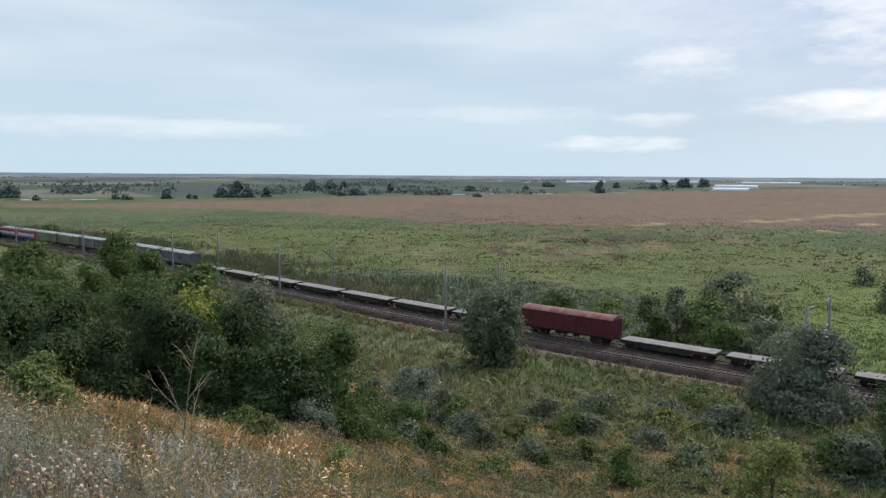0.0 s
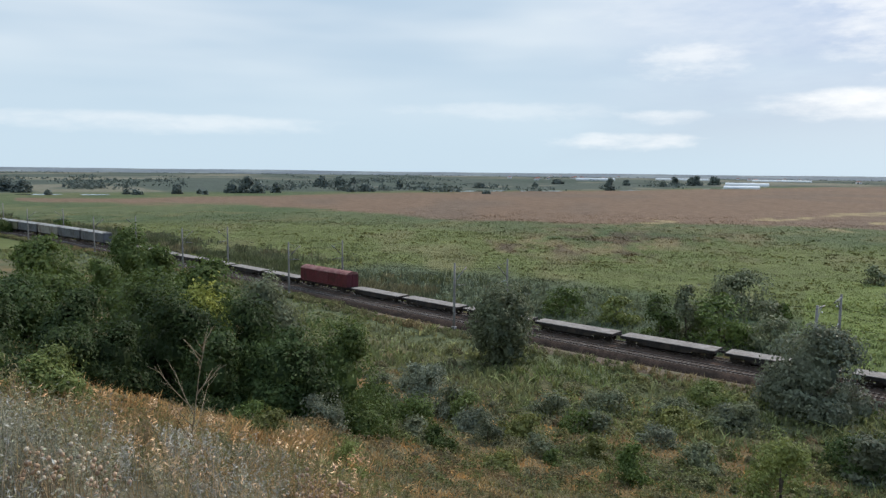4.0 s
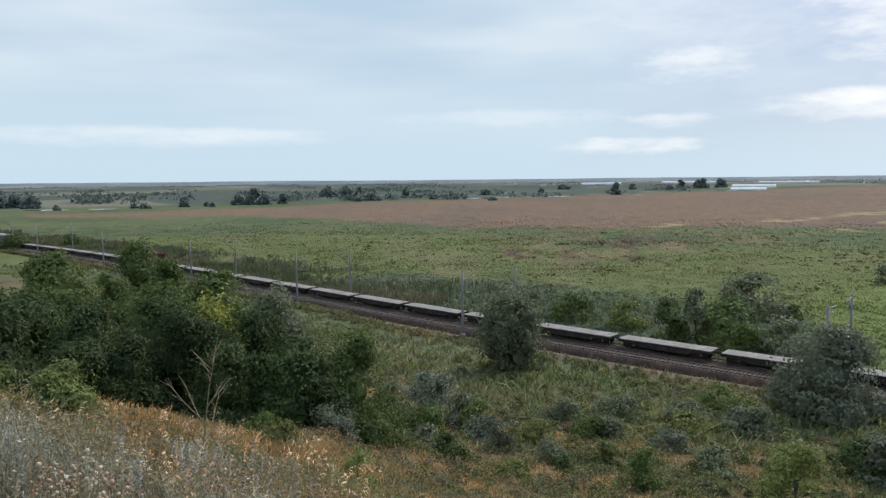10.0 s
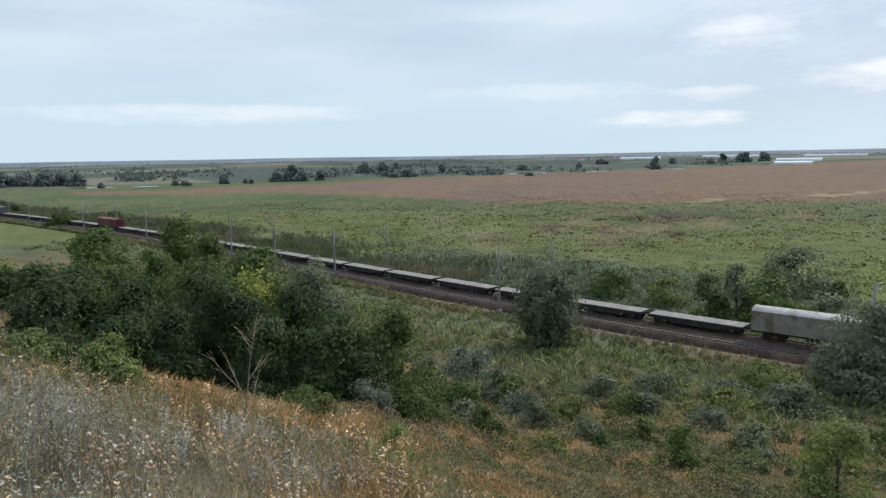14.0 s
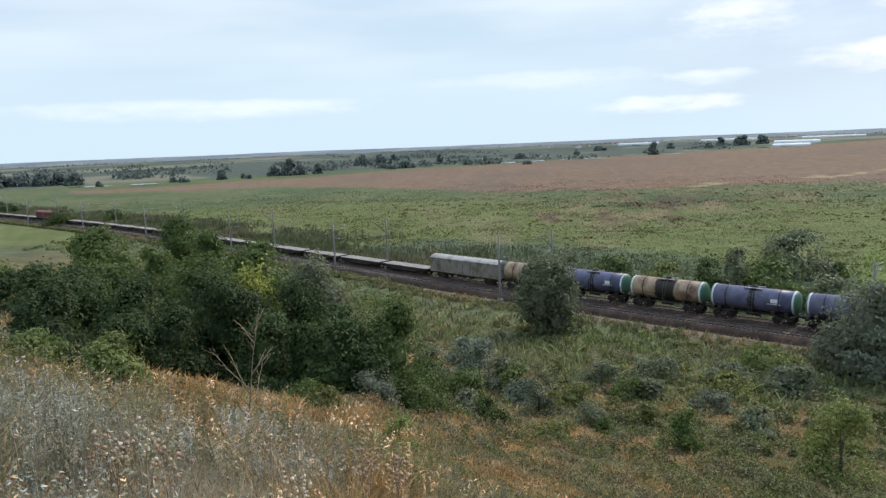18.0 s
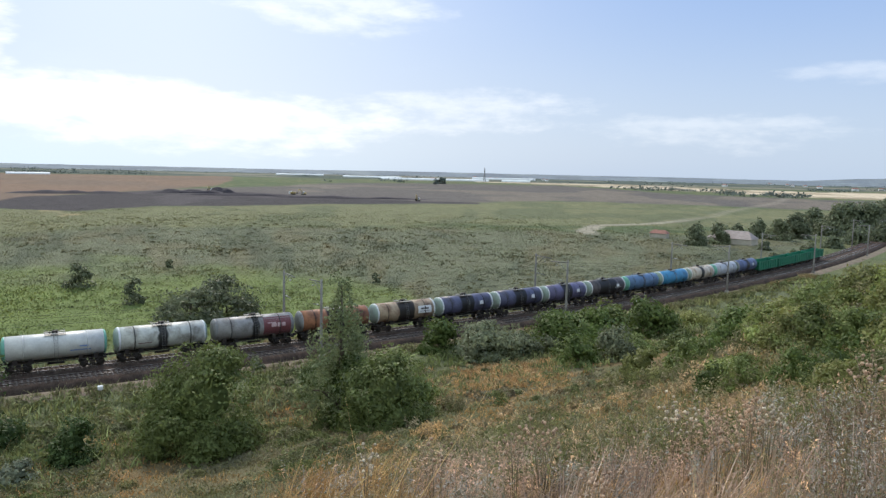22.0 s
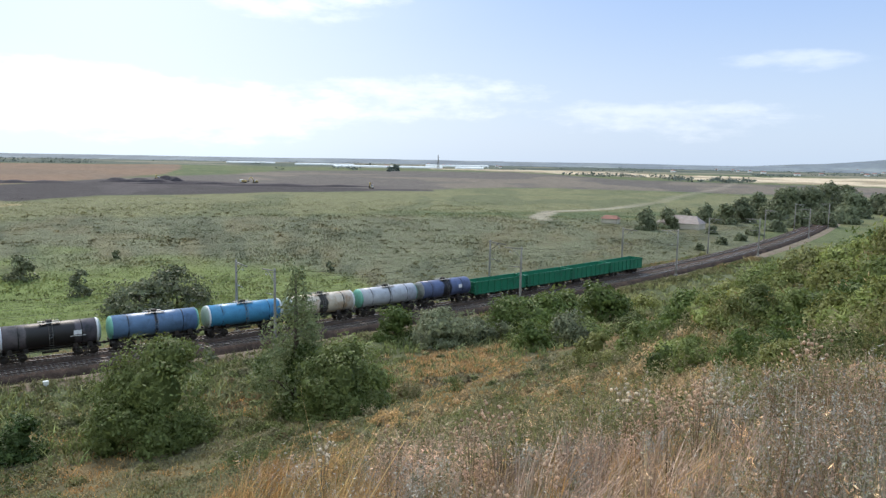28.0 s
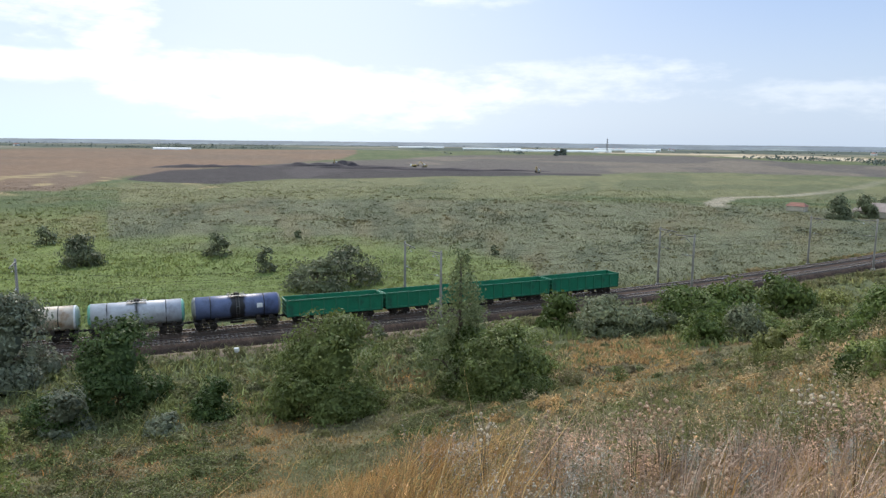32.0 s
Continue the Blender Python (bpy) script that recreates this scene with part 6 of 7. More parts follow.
        wormwood.extend(plumes(rng, x, y, r, stems, per, w, h, np.maximum(leaf, r * 0.0016), col, low))

    grey, sage, brown = (0.37, 0.405, 0.44), (0.28, 0.31, 0.27), (0.38, 0.275, 0.22)
    pink, moss, pale = (0.50, 0.37, 0.33), (0.18, 0.20, 0.12), (0.44, 0.475, 0.50)
    edge = lambda r: step(26, 9, r)
    clumps(1700, 2.8, 26, -38, 10, lambda x, y, r, az: hill(x, y) * step(17, 9, r) * step(-9, -19, az) * step(0.18, 0.5, patch(x, y, 2.6, 73)), 16, 19, 0.22, 0.72, 0.009, 0.03, 2.2, 151,
           sage, grey, moss, sage, grey, brown, pale, moss)
    clumps(2500, 2.8, 30, 52, 112, lambda x, y, r, az: hill(x, y) * edge(r) * step(54, 68, az) * step(0.15, 0.5, patch(x, y, 2.6, 74)), 15, 18, 0.22, 0.92, 0.008, 0.03, 2.0, 155,
           pink, (0.17, 0.13, 0.09), sage, grey, brown, pink, moss, grey, (0.20, 0.15, 0.11))
    clumps(260, 3.5, 16, 6, 62, lambda x, y, r, az: hill(x, y) * step(0.45, 0.8, patch(x, y, 2.0, 75)), 14, 16, 0.22, 0.55, 0.009, 0.03, 2.0, 157, moss, sage, brown, grey)
    # green herbs and pale straw weeds on the hillside towards the line, each in patches of its own
    clumps(1500, 13, 75, 62, 112, lambda x, y, r, az: hill(x, y) * step(0.48, 0.66, patch(x, y, 9, 77)), 12, 14, 0.6, 1.25, 0.03, 0.03, 4.0, 161,
           (0.13, 0.155, 0.07), (0.20, 0.205, 0.13), (0.12, 0.15, 0.06), (0.17, 0.19, 0.09), (0.24, 0.24, 0.17))
    clumps(1100, 12, 60, 62, 112, lambda x, y, r, az: hill(x, y) * step(0.52, 0.36, patch(x, y, 9, 77)) * 0.8, 10, 11, 0.5, 0.7, 0.02, 0.1, 4.0, 167,
           (0.36, 0.29, 0.19), (0.42, 0.33, 0.22), (0.30, 0.27, 0.19), (0.40, 0.29, 0.16))
    # weeds and brown grass just over the brow, above the hollow
    clumps(420, 10, 19, -38, -2, lambda x, y, r, az: hill(x, y) * step(0.35, 0.6, patch(x, y, 3.5, 169)), 16, 16, 0.35, 0.7, 0.02, 0.03, 3.0, 171,
           (0.30, 0.22, 0.12), (0.18, 0.20, 0.10), (0.15, 0.18, 0.08), (0.34, 0.24, 0.13), (0.25, 0.25, 0.17), (0.28, 0.29, 0.25))
    # withered grass in the clearing above the line
    x, y = rng.normal(86, 6.0, 500), rng.normal(25, 3.6, 500)
    orange.append(blades(rng, x, y, np.hypot(x, y), 20, 0.6, 0.5, 0.09, 0.8, flatcol(len(x), (0.42, 0.28, 0.15), (0.36, 0.25, 0.14), (0.40, 0.33, 0.22), rng=rng)))
    # high withered grass in orange tufts
    for n, a0, a1, r0, r1, hh in ((1100, 26, 66, 7, 36, 0.85), (500, -12, 34, 6, 18, 0.5), (130, 66, 112, 3, 16, 0.6), (250, -38, -8, 14, 26, 0.5)):
        x, y, r = spots(rng, n, r0, r1, a0, a1, lambda x, y, r, az: hill(x, y) * bare(r, az) * step(0.3, 0.65, patch(x, y, 3.0, 78)))
        orange.append(blades(rng, x, y, r, 26, 0.16 + r * 0.006, hh * rng.uniform(0.6, 1.3, len(x)), np.maximum(0.005, r * 0.0012), 0.6,
                             drifts(x, y, 3, 163, (0.36, 0.24, 0.12), (0.42, 0.29, 0.15), (0.33, 0.205, 0.09), (0.38, 0.30, 0.17)), 5.3))
    # a stand of tall cane grass that bends to one side
    x, y, r = spots(rng, 80, 6.5, 10.5, 38, 60, lambda x, y, r, az: hill(x, y) * (0.25 + 0.75 * step(0.4, 0.7, patch(x, y, 1.6, 95))))
    straw.append(blades(rng, x, y, r, 3, 0.12, 1.1 + 0.8 * rng.uniform(0, 1, len(x)), 0.016 + 0 * r, 0.9,
                        flatcol(len(x), (0.50, 0.37, 0.19), (0.44, 0.31, 0.15), (0.36, 0.30, 0.15), rng=rng), 5.3))
    # tall leafy weeds that stand above the rest
    x, y, r = spots(rng, 700, 4.0, 22, -38, 112, lambda x, y, r, az: hill(x, y) * step(0.5, 0.85, patch(x, y, 2.2, 79)))
    wormwood.extend(plumes(rng, x, y, r, 4, 26, 0.10 + r * 0.005, 0.55 + 0.65 * u01(x), np.maximum(0.010, r * 0.0016),
                           drifts(x, y, 3, 153, (0.15, 0.18, 0.09), (0.28, 0.30, 0.25), (0.13, 0.17, 0.085), (0.24, 0.23, 0.14)), 0.1))
    x, y, r = spots(rng, 1500, 3.0, 26, -38, 112, lambda x, y, r, az: hill(x, y) * (0.2 + 0.8 * wings(az)) * step(0.58, 0.72, patch(x, y, 1.5, 76)))
    hh = 0.45 + 0.32 * u01(x)
    heads.extend(plumes(rng, x, y, r, 4, 9, 0.10 + r * 0.004, hh, np.maximum(0.014, r * 0.0020),
                        drifts(x, y, 1.8, 154, (0.70, 0.55, 0.42), (0.62, 0.44, 0.29), (0.50, 0.35, 0.25)), 0.8))
    # pink-brown straw that leans with the wind
    for n, a0, a1, tones in ((850, 66, 112, ((0.42, 0.35, 0.34), (0.47, 0.40, 0.38), (0.37, 0.29, 0.28), (0.42, 0.34, 0.29))),
                             (330, -38, -15, ((0.42, 0.37, 0.30), (0.48, 0.42, 0.33), (0.36, 0.30, 0.22), (0.42, 0.33, 0.22)))):
        x, y, r = spots(rng, n, 3.0, 22, a0, a1, lambda x, y, r, az: hill(x, y) * step(0.3, 0.6, patch(x, y, 1.9, 93)))
        straw.append(blades(rng, x, y, r, 14, 0.12 + r * 0.005, 0.40 + 0.55 * patch(x, y, 1.4, 94), np.maximum(0.005, r * 0.0013), 0.7,
                            drifts(x, y, 2.0, 165, *tones), 5.3))
    # tall pale stems
    x, y, r = spots(rng, 320, 3.2, 14, -38, 112, lambda x, y, r, az: hill(x, y) * step(0.4, 0.8, patch(x, y, 1.8, 92)))
    straw.append(blades(rng, x, y, r, 4, 0.10, 0.7 + 0.6 * rng.uniform(0, 1, len(x)), np.maximum(0.004, r * 0.0009), 0.5,
                        flatcol(len(x), (0.45, 0.36, 0.20), (0.40, 0.31, 0.18), rng=rng)))
    # long arching stalks just below the eye
    x, y, r = spots(rng, 420, 3.6, 9.5, 12, 112, lambda x, y, r, az: hill(x, y) * (1 - step(58, 68, az)) * step(0.55, 0.8, patch(x, y, 1.2, 91)))
    straw.append(blades(rng, x, y, r, 5, 0.12, 1.2 + 0.8 * rng.uniform(0, 1, len(x)), np.maximum(0.008, r * 0.0019), 0.7,
                        flatcol(len(x), (0.56, 0.43, 0.24), (0.50, 0.36, 0.18), rng=rng), 5.3))
    stuff("low_scrub", "low grey-green and brown scrubby weeds on the slope", "scrub", scrub, M_herb)
    stuff("dry_grass", "straw-coloured dry grass on the hillside", "grass", straw, M_blade)
    stuff("orange_grass", "orange-brown withered grass on the slope", "grass", orange, M_blade)
    # the same grass thinner on the hilltop all round
    x, y, r = spots(rng, 6000, 1.3, 24, -180, 180, lambda x, y, r, az: np.where((az > -30) & (az < 106), 0.5, 1.0))
    top = blades(rng, x, y, r, 6, 0.12 + r * 0.012, 0.08 + 0.14 * u01(x), np.maximum(0.006, r * 0.0015), 1.1,
                 drifts(x, y, 2.5, 175, (0.36, 0.25, 0.13), (0.20, 0.19, 0.10), (0.34, 0.28, 0.18), (0.17, 0.175, 0.09)))
    stuff("short_grass", "short dry and green grass over the slope", "grass", [cover, top], M_blade)
    stuff("green_grass", "green grass on the slope", "grass", green, M_blade)
    stuff("weeds", "dark green leafy weeds on the slope", "weeds", weeds, M_herb)
    stuff("wormwood", "grey wormwood and brown stems in the foreground", "wormwood", wormwood, M_herb)
    stuff("seed_heads", "tawny dry seed heads on thin stems", "dry flowers", heads, M_herb)

    scrub2 = []
    # the foot of the slope: tall grey-green weeds and reeds up to the line
    foot = lambda x, y: (lambda s, arc: step(0, 1.2, s - 2.6 - 3.0 * step(30, 110, arc)) * step(34, 22, s))(*side(x, y))
    x, y, r = spots(rng, 22000, 30, 260, -38, 100, lambda x, y, r, az: foot(x, y))
    tone = grain(x, y, 9, 81)[:, None]
    col = np.array((0.10, 0.14, 0.060)) * (1 - tone) + np.array((0.155, 0.18, 0.105)) * tone
    tall = blades(rng, x, y, r, 6, 0.2 + r * 0.006, 0.45 + 0.95 * grain(x, y, 6, 82), np.maximum(0.02, r * 0.0020), 0.8, col * 1.4)
    more = herbs(rng, x, y, 8, 0.3 + r * 0.008, 0.3 + 0.7 * grain(x, y, 6, 82), np.maximum(0.04, r * 0.0020), col * 1.35)
    stuff("tall_weeds", "tall grey-green weeds at the foot of the hill", "weeds", [tall, more], M_blade)
    # weeds that crowd the foot of the bed on both sides
    for n, a, b, s0, s1 in ((9000, 1.5, 4.6, -300, 45), (2600, 3.4, 7.0, 45, 330), (4200, -6.9, -10.0, -380, 330)):
        arc, off = rng.uniform(s0, s1, n), -(a + (b - a) * rng.uniform(0, 1, n) ** 1.5)
        x, y, th = track(arc, off)
        r = np.hypot(x, y)
        h = 0.5 + 0.55 * grain(x, y, 5, 86)
        colour = drifts(x, y, 9, 87, (0.12, 0.14, 0.075), (0.155, 0.165, 0.10), (0.10, 0.13, 0.06), (0.19, 0.165, 0.10))
        more2 = herbs(rng, x, y, 9, 0.35, h, np.maximum(0.07, r * 0.0016), colour)
        scrub2.append(more2)
        scrub2.append(blades(rng, x, y, r, 4, 0.35, h * 1.1, np.maximum(0.03, r * 0.0010), 0.6, colour))
    stuff("trackside_weeds", "rank green weeds along the foot of the railway bed", "weeds", scrub2, M_herb)
    # the marsh beyond the line
    beyond = lambda x, y, r, az: step(-8.5, -11, side(x, y)[0]) * step(520, 330, r)
    x, y, r = spots(rng, 52000, 95, 520, -38, 104, beyond)
    high = 0.14 + 0.40 * grain(x, y, 18, 84) ** 2 + 0.5 * REEDS(x, y, r, np.degrees(np.arctan2(x, y)), 0.5, 0.5)
    marsh = blades(rng, x, y, r, 5, r * 0.010, high, r * 0.0016, 0.9, ground_colours(x, y) * 1.22 / np.array(WARM))
    # a belt of tall reeds along the far side of the line
    arc, off = rng.uniform(-420, 60, 15000), 10 + 34 * rng.uniform(0, 1, 15000) ** 1.6
    x, y, th = track(arc, off)
    r = np.hypot(x, y)
    lot = patch(x, y, 11, 182)
    keep = rng.uniform(0, 1, len(x)) < step(0.2, 0.5, lot) * step(48, 20, off)
    x, y, r = x[keep], y[keep], r[keep]
    belt = blades(rng, x, y, r, 6, 0.5 + r * 0.003, 1.0 + 1.1 * grain(x, y, 7, 183), r * 0.0013, 0.35,
                  drifts(x, y, 14, 184, (0.085, 0.115, 0.065), (0.12, 0.15, 0.10), (0.10, 0.13, 0.085), (0.155, 0.165, 0.115)))
    stuff("marsh_reeds", "grey-green reeds and marsh grass beyond the line", "reeds", [marsh, belt], M_blade)
    # tussocks and low willow scrub dotted over the marsh
    x, y, r = spots(rng, 12000, 105, 380, -36, 104, lambda x, y, r, az: 0.45 * step(-11, -16, side(x, y)[0]) * step(0.10, 0.9, patch(x, y, 19, 185)) * step(400, 230, r)
                    * (1 - np.clip(BROWN(x, y, r, az, 0.5, 0.5) + BLACK(x, y, r, az, 0.5, 0.5), 0, 1)))
    tuss = herbs(rng, x, y, 11, (0.7 + 1.6 * u01(x) ** 2) * (0.6 + r * 0.0022), 0.25 + 0.5 * u01(x) ** 2, r * 0.0015,
                 ground_colours(x, y) * drifts(x, y, 18, 186, (0.97, 1.04, 1.06), (1.05, 1.12, 1.1), (1.28, 1.24, 1.18), (1.0, 1.05, 1.05), (1.18, 1.2, 1.26)))
    stuff("marsh_tussocks", "grey-green tussocks and low scrub on the marsh", "tussocks", [tuss], M_herb)


sow()

# ---------------------------------------------------------------- distance
FAR_TREES = [
    (-427, 721, 22.0, 12.3), (-371, 667, 8.3, 4.7), (-317, 708, 9.6, 4.8), (-301, 695, 12.9, 4.7), (-277, 733, 12.1, 10.3), (-256, 737, 6.0, 5.4),
    (-245, 722, 8.2, 4.7), (-236, 777, 16.3, 11.3), (-220, 780, 21.3, 18.2), (-208, 783, 13.8, 12.5), (-194, 805, 12.8, 11.5), (-200, 1114, 28.0, 15.7),
    (-166, 1086, 25.5, 16.1), (-149, 1090, 13.6, 15.3), (-120, 864, 14.8, 6.7), (-105, 891, 26.4, 9.7), (-76, 1040, 11.3, 12.9), (-64, 1043, 9.7, 8.1),
    (-34, 932, 10.1, 6.5), (41, 1142, 21.2, 8.8), (39, 853, 13.2, 4.0), (146, 1303, 12.2, 8.1), (233, 1638, 33.3, 10.2), (230, 1084, 17.1, 18.0),
]
FAR_GROVES = [
    (363, 1543, 17.2, 11.0), (499, 1661, 24.1, 18.8), (523, 1599, 39.0, 20.8), (601, 1697, 30.6, 20.9), (410, 1438, 18.5, 9.2), (-551, 758, 26.1, 17.4),
    (-523, 747, 24.0, 15.5), (-504, 753, 26.6, 15.4), (-473, 741, 27.2, 15.0), (-459, 749, 20.4, 13.6), (-470, 796, 20.0, 12.9), (1535, 621, 23.0, 15.4),
    (1447, 599, 12.1, 12.1),
]
HALT_TREES = [
    (297, 14, 9.2, 9.2), (309, 6, 9.6, 8.6), (327, -0, 9.1, 7.6), (351, -9, 10.9, 8.2), (345, -17, 11.8, 9.6), (360, -25, 14.0, 11.2), 
    (396, -34, 15.4, 12.9), (385, -42, 16.8, 13.8), (430, -54, 18.8, 16.1), (427, -62, 20.0, 15.4), (473, -77, 22.2, 17.1), (499, -90, 23.6, 15.7), 
    (427, -83, 18.9, 13.5), (354, -57, 13.9, 8.3), (341, -46, 12.3, 6.9), (317, -35, 8.9, 4.9), (295, -25, 6.9, 3.7), (270, -19, 5.0, 2.9), 
    (476, -105, 22.6, 11.3), (461, -112, 22.0, 11.0), (380, -71, 15.0, 7.8), (292, -10, 5.0, 3.6), (501, -59, 19.5, 11.7), (570, -91, 22.3, 14.3), 
    (255, -12, 4.8, 2.8), (234, -5, 4.0, 2.2),
]


L_halt = leaves("leaf_halt", (0.145, 0.165, 0.095), 0.7, 0.4, 0.2)
# distance haze is put into this leaf colour, paler and bluer
L_far_haze = leaves("leaf_far_haze", (0.13, 0.155, 0.13), 0.7, 0.25, 0.2)
# the hills' base colour carries the blue of the hazy air
M_ridge_haze = material("far_ridge_haze", (0.125, 0.148, 0.165), 0.95, spread=0.2, size=0.004, dirt=(0.19, 0.215, 0.21), dirt_amount=0.45, dirt_size=0.003)
M_shed = material("white_shed", (0.75, 0.75, 0.73), 0.6, 0, 0.08, 0.1)
M_wall = material("house_wall", (0.45, 0.40, 0.33), 0.9, 0, 0.15, 0.5)
M_slate = material("slate_roof", (0.29, 0.235, 0.21), 0.85, 0, 0.2, 0.8, dirt=(0.32, 0.29, 0.26), dirt_amount=0.4)
M_tile = material("red_roof", (0.25, 0.12, 0.09), 0.85, 0, 0.2, 0.8)
M_glass = material("window_glass", (0.03, 0.035, 0.04), 0.15, 0, 0.05, 1.0, spec=0.6)
M_water = material("water", (0.10, 0.13, 0.14), 0.06, 0, 0.05, 0.05, spec=0.9)
M_machine = material("machine_yellow", (0.45, 0.33, 0.10), 0.6, 0, 0.15, 1.0, dirt=(0.2, 0.16, 0.1), dirt_amount=0.5)
M_peat = material("peat_mound", (0.045, 0.038, 0.042), 0.95, 0, 0.3, 0.5, bump=0.3, bump_size=1.0)


def far_trees():
    seed = 900
    for where, group, mat in ((FAR_TREES, "trees along the far channel", L_far_haze), (FAR_GROVES, "far groves", L_far_haze), (HALT_TREES, "trees round the hut", L_halt)):
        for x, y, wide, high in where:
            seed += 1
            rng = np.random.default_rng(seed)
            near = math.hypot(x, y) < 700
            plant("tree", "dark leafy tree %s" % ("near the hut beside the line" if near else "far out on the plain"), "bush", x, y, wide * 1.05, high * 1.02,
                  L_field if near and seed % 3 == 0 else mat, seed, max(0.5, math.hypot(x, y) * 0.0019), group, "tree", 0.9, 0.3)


far_trees()


def far_woods():
    """Hedges, orchards and scrub out to the horizon, too small to tell apart."""
    rng = np.random.default_rng(17)
    n = 26000
    az = rng.uniform(-38, 112, n)
    r = 24.5 / np.tan(np.radians(rng.uniform(0.34, 1.55, n)))
    x, y = r * np.sin(np.radians(az)), r * np.cos(np.radians(az))
    el = 24.5 / r * 57.3
    line = step(0.62, 0.72, grain(az * 3.0, el * 130, 9, 5)) * step(0.45, 0.6, grain(az * 3, el * 20, 8, 6))
    line = np.maximum(line, step(0.42, 0.36, el) * 0.6)
    open_land = 1 - np.clip(BROWN(x, y, r, az, 0.5, 0.5) + GREYF(x, y, r, az, 0.5, 0.5) + QUARRY(x, y, r, az, 0.5, 0.5) + BLACK(x, y, r, az, 0.5, 0.5), 0, 1)
    keep = rng.uniform(0, 1, n) < line * open_land
    x, y, r = x[keep], y[keep], r[keep]
    per = 7
    h = rng.uniform(2, 8, len(x))
    c = np.stack([np.repeat(x, per), np.repeat(y, per), np.repeat(PLAIN + h * 0.5, per)], -1)
    c += rng.normal(0, 1, c.shape) * np.stack([np.repeat(r * 0.0035, per)] * 2 + [np.repeat(h * 0.25, per)], -1)
    v = cards(rng, c, rng.normal(0, 1, c.shape), np.repeat(h * 0.4, per)[:, None])
    v[:, 2] = np.maximum(v[:, 2], PLAIN)
    me = triangles("far_scrub", v, np.arange(len(v)).reshape(-1, 4), [L_far_haze])
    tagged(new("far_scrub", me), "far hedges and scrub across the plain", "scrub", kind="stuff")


far_woods()


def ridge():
    """The low hills that close the plain, with blue haze put into their colour."""
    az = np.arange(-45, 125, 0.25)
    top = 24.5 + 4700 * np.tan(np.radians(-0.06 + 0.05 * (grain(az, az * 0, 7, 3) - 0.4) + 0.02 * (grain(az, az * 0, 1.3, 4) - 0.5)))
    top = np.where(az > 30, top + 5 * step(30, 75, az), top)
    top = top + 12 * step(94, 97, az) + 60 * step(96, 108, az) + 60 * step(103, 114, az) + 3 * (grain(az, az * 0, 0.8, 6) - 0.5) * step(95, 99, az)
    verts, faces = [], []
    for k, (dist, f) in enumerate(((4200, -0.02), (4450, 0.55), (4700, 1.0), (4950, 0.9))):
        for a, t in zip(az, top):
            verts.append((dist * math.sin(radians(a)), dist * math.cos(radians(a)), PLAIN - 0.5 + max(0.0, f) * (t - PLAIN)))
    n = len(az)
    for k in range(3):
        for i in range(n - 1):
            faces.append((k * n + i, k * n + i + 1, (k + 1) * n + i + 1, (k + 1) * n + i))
    me = triangles("backdrop_hills", verts, np.array(faces)[:, ::-1], [M_ridge_haze], smooth=True)
    tagged(new("backdrop_hills", me), "low hills along the horizon, coloured with blue haze", "hills", kind="structure")


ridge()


def house(x, y, turn, long, wide, wall_h, roof_h, wall_mat, roof_mat, name, label, windows=3):
    ob = tagged(new(name), label, name.replace("_", " "))
    ob.matrix_world = pose(x, y, PLAIN - 0.1, 0, 0, turn)
    a, b = long / 2, wide / 2
    part("wall", Geo().box(-a, a, -b, b, 0, wall_h, 0.05), wall_mat, ob)
    o = 0.4
    g = Geo()
    vs = [(-a - o, -b - o, wall_h), (a + o, -b - o, wall_h), (a + o, b + o, wall_h), (-a - o, b + o, wall_h), (-a * 0.72, 0, wall_h + roof_h), (a * 0.72, 0, wall_h + roof_h)]
    g.add(vs, [(3, 2, 1, 0), (0, 1, 5, 4), (2, 3, 4, 5), (1, 2, 5), (3, 0, 4)])
    part("roof", g, roof_mat, ob)
    for k in range(windows):
        xx = -a + long * (k + 0.7) / (windows + 0.4)
        w = part("window", Geo().box(xx - 0.5, xx + 0.5, -b - 0.04, -b + 0.02, wall_h * 0.35, wall_h * 0.8, 0.01), M_glass, ob)
    part("door", Geo().box(a - 1.6, a - 0.7, -b - 0.05, -b + 0.02, 0.1, 2.1, 0.02), M_wall, ob)
    return ob


house(313, 1, 70, 17, 8, 2.4, 3.0, M_wall, M_slate, "hut", "low hut with a broad grey hipped roof among bushes", 3)
house(322, 30, 75, 7, 4, 2.2, 1.4, M_wall, M_tile, "shed", "small brick-red shed beside a dirt road", 1)


def long_shed(x, y, turn, long, wide, high):
    ob = tagged(new("greenhouse"), "long white greenhouse far out on the plain", "greenhouse", "greenhouses on the horizon")
    ob.matrix_world = pose(x, y, PLAIN, 0, 0, turn)
    a, b = long / 2, wide / 2
    g = Geo()
    n = 9
    prof = [(b * math.cos(t), high * (0.35 + 0.65 * math.sin(t))) for t in np.linspace(0, math.pi, n)]
    vs = [(xx, yy, zz) for xx in (-a, a) for yy, zz in [(b, 0)] + prof + [(-b, 0)]]
    k = n + 2
    g.add(vs, [(i, i + k, i + k + 1, i + 1) for i in range(k - 1)] + [tuple(range(k)), tuple(range(2 * k - 1, k - 1, -1))])
    part("cover", g, M_shed, ob)
    return ob


SHEDS = [(2100, 950, 200, 6), (2170, 800, 150, 6), (2260, 660, 90, 6), (1230, 1540, 90, 5), (637, 1640, 60, 7), (665, 1600, 36, 7), (520, 1330, 60, 5), (483, 2500, 130, 8),
         (2500, 1300, 220, 6), (2700, 1750, 200, 6), (1200, 2700, 200, 6), (900, 2900, 200, 7), (2900, 900, 260, 8)]
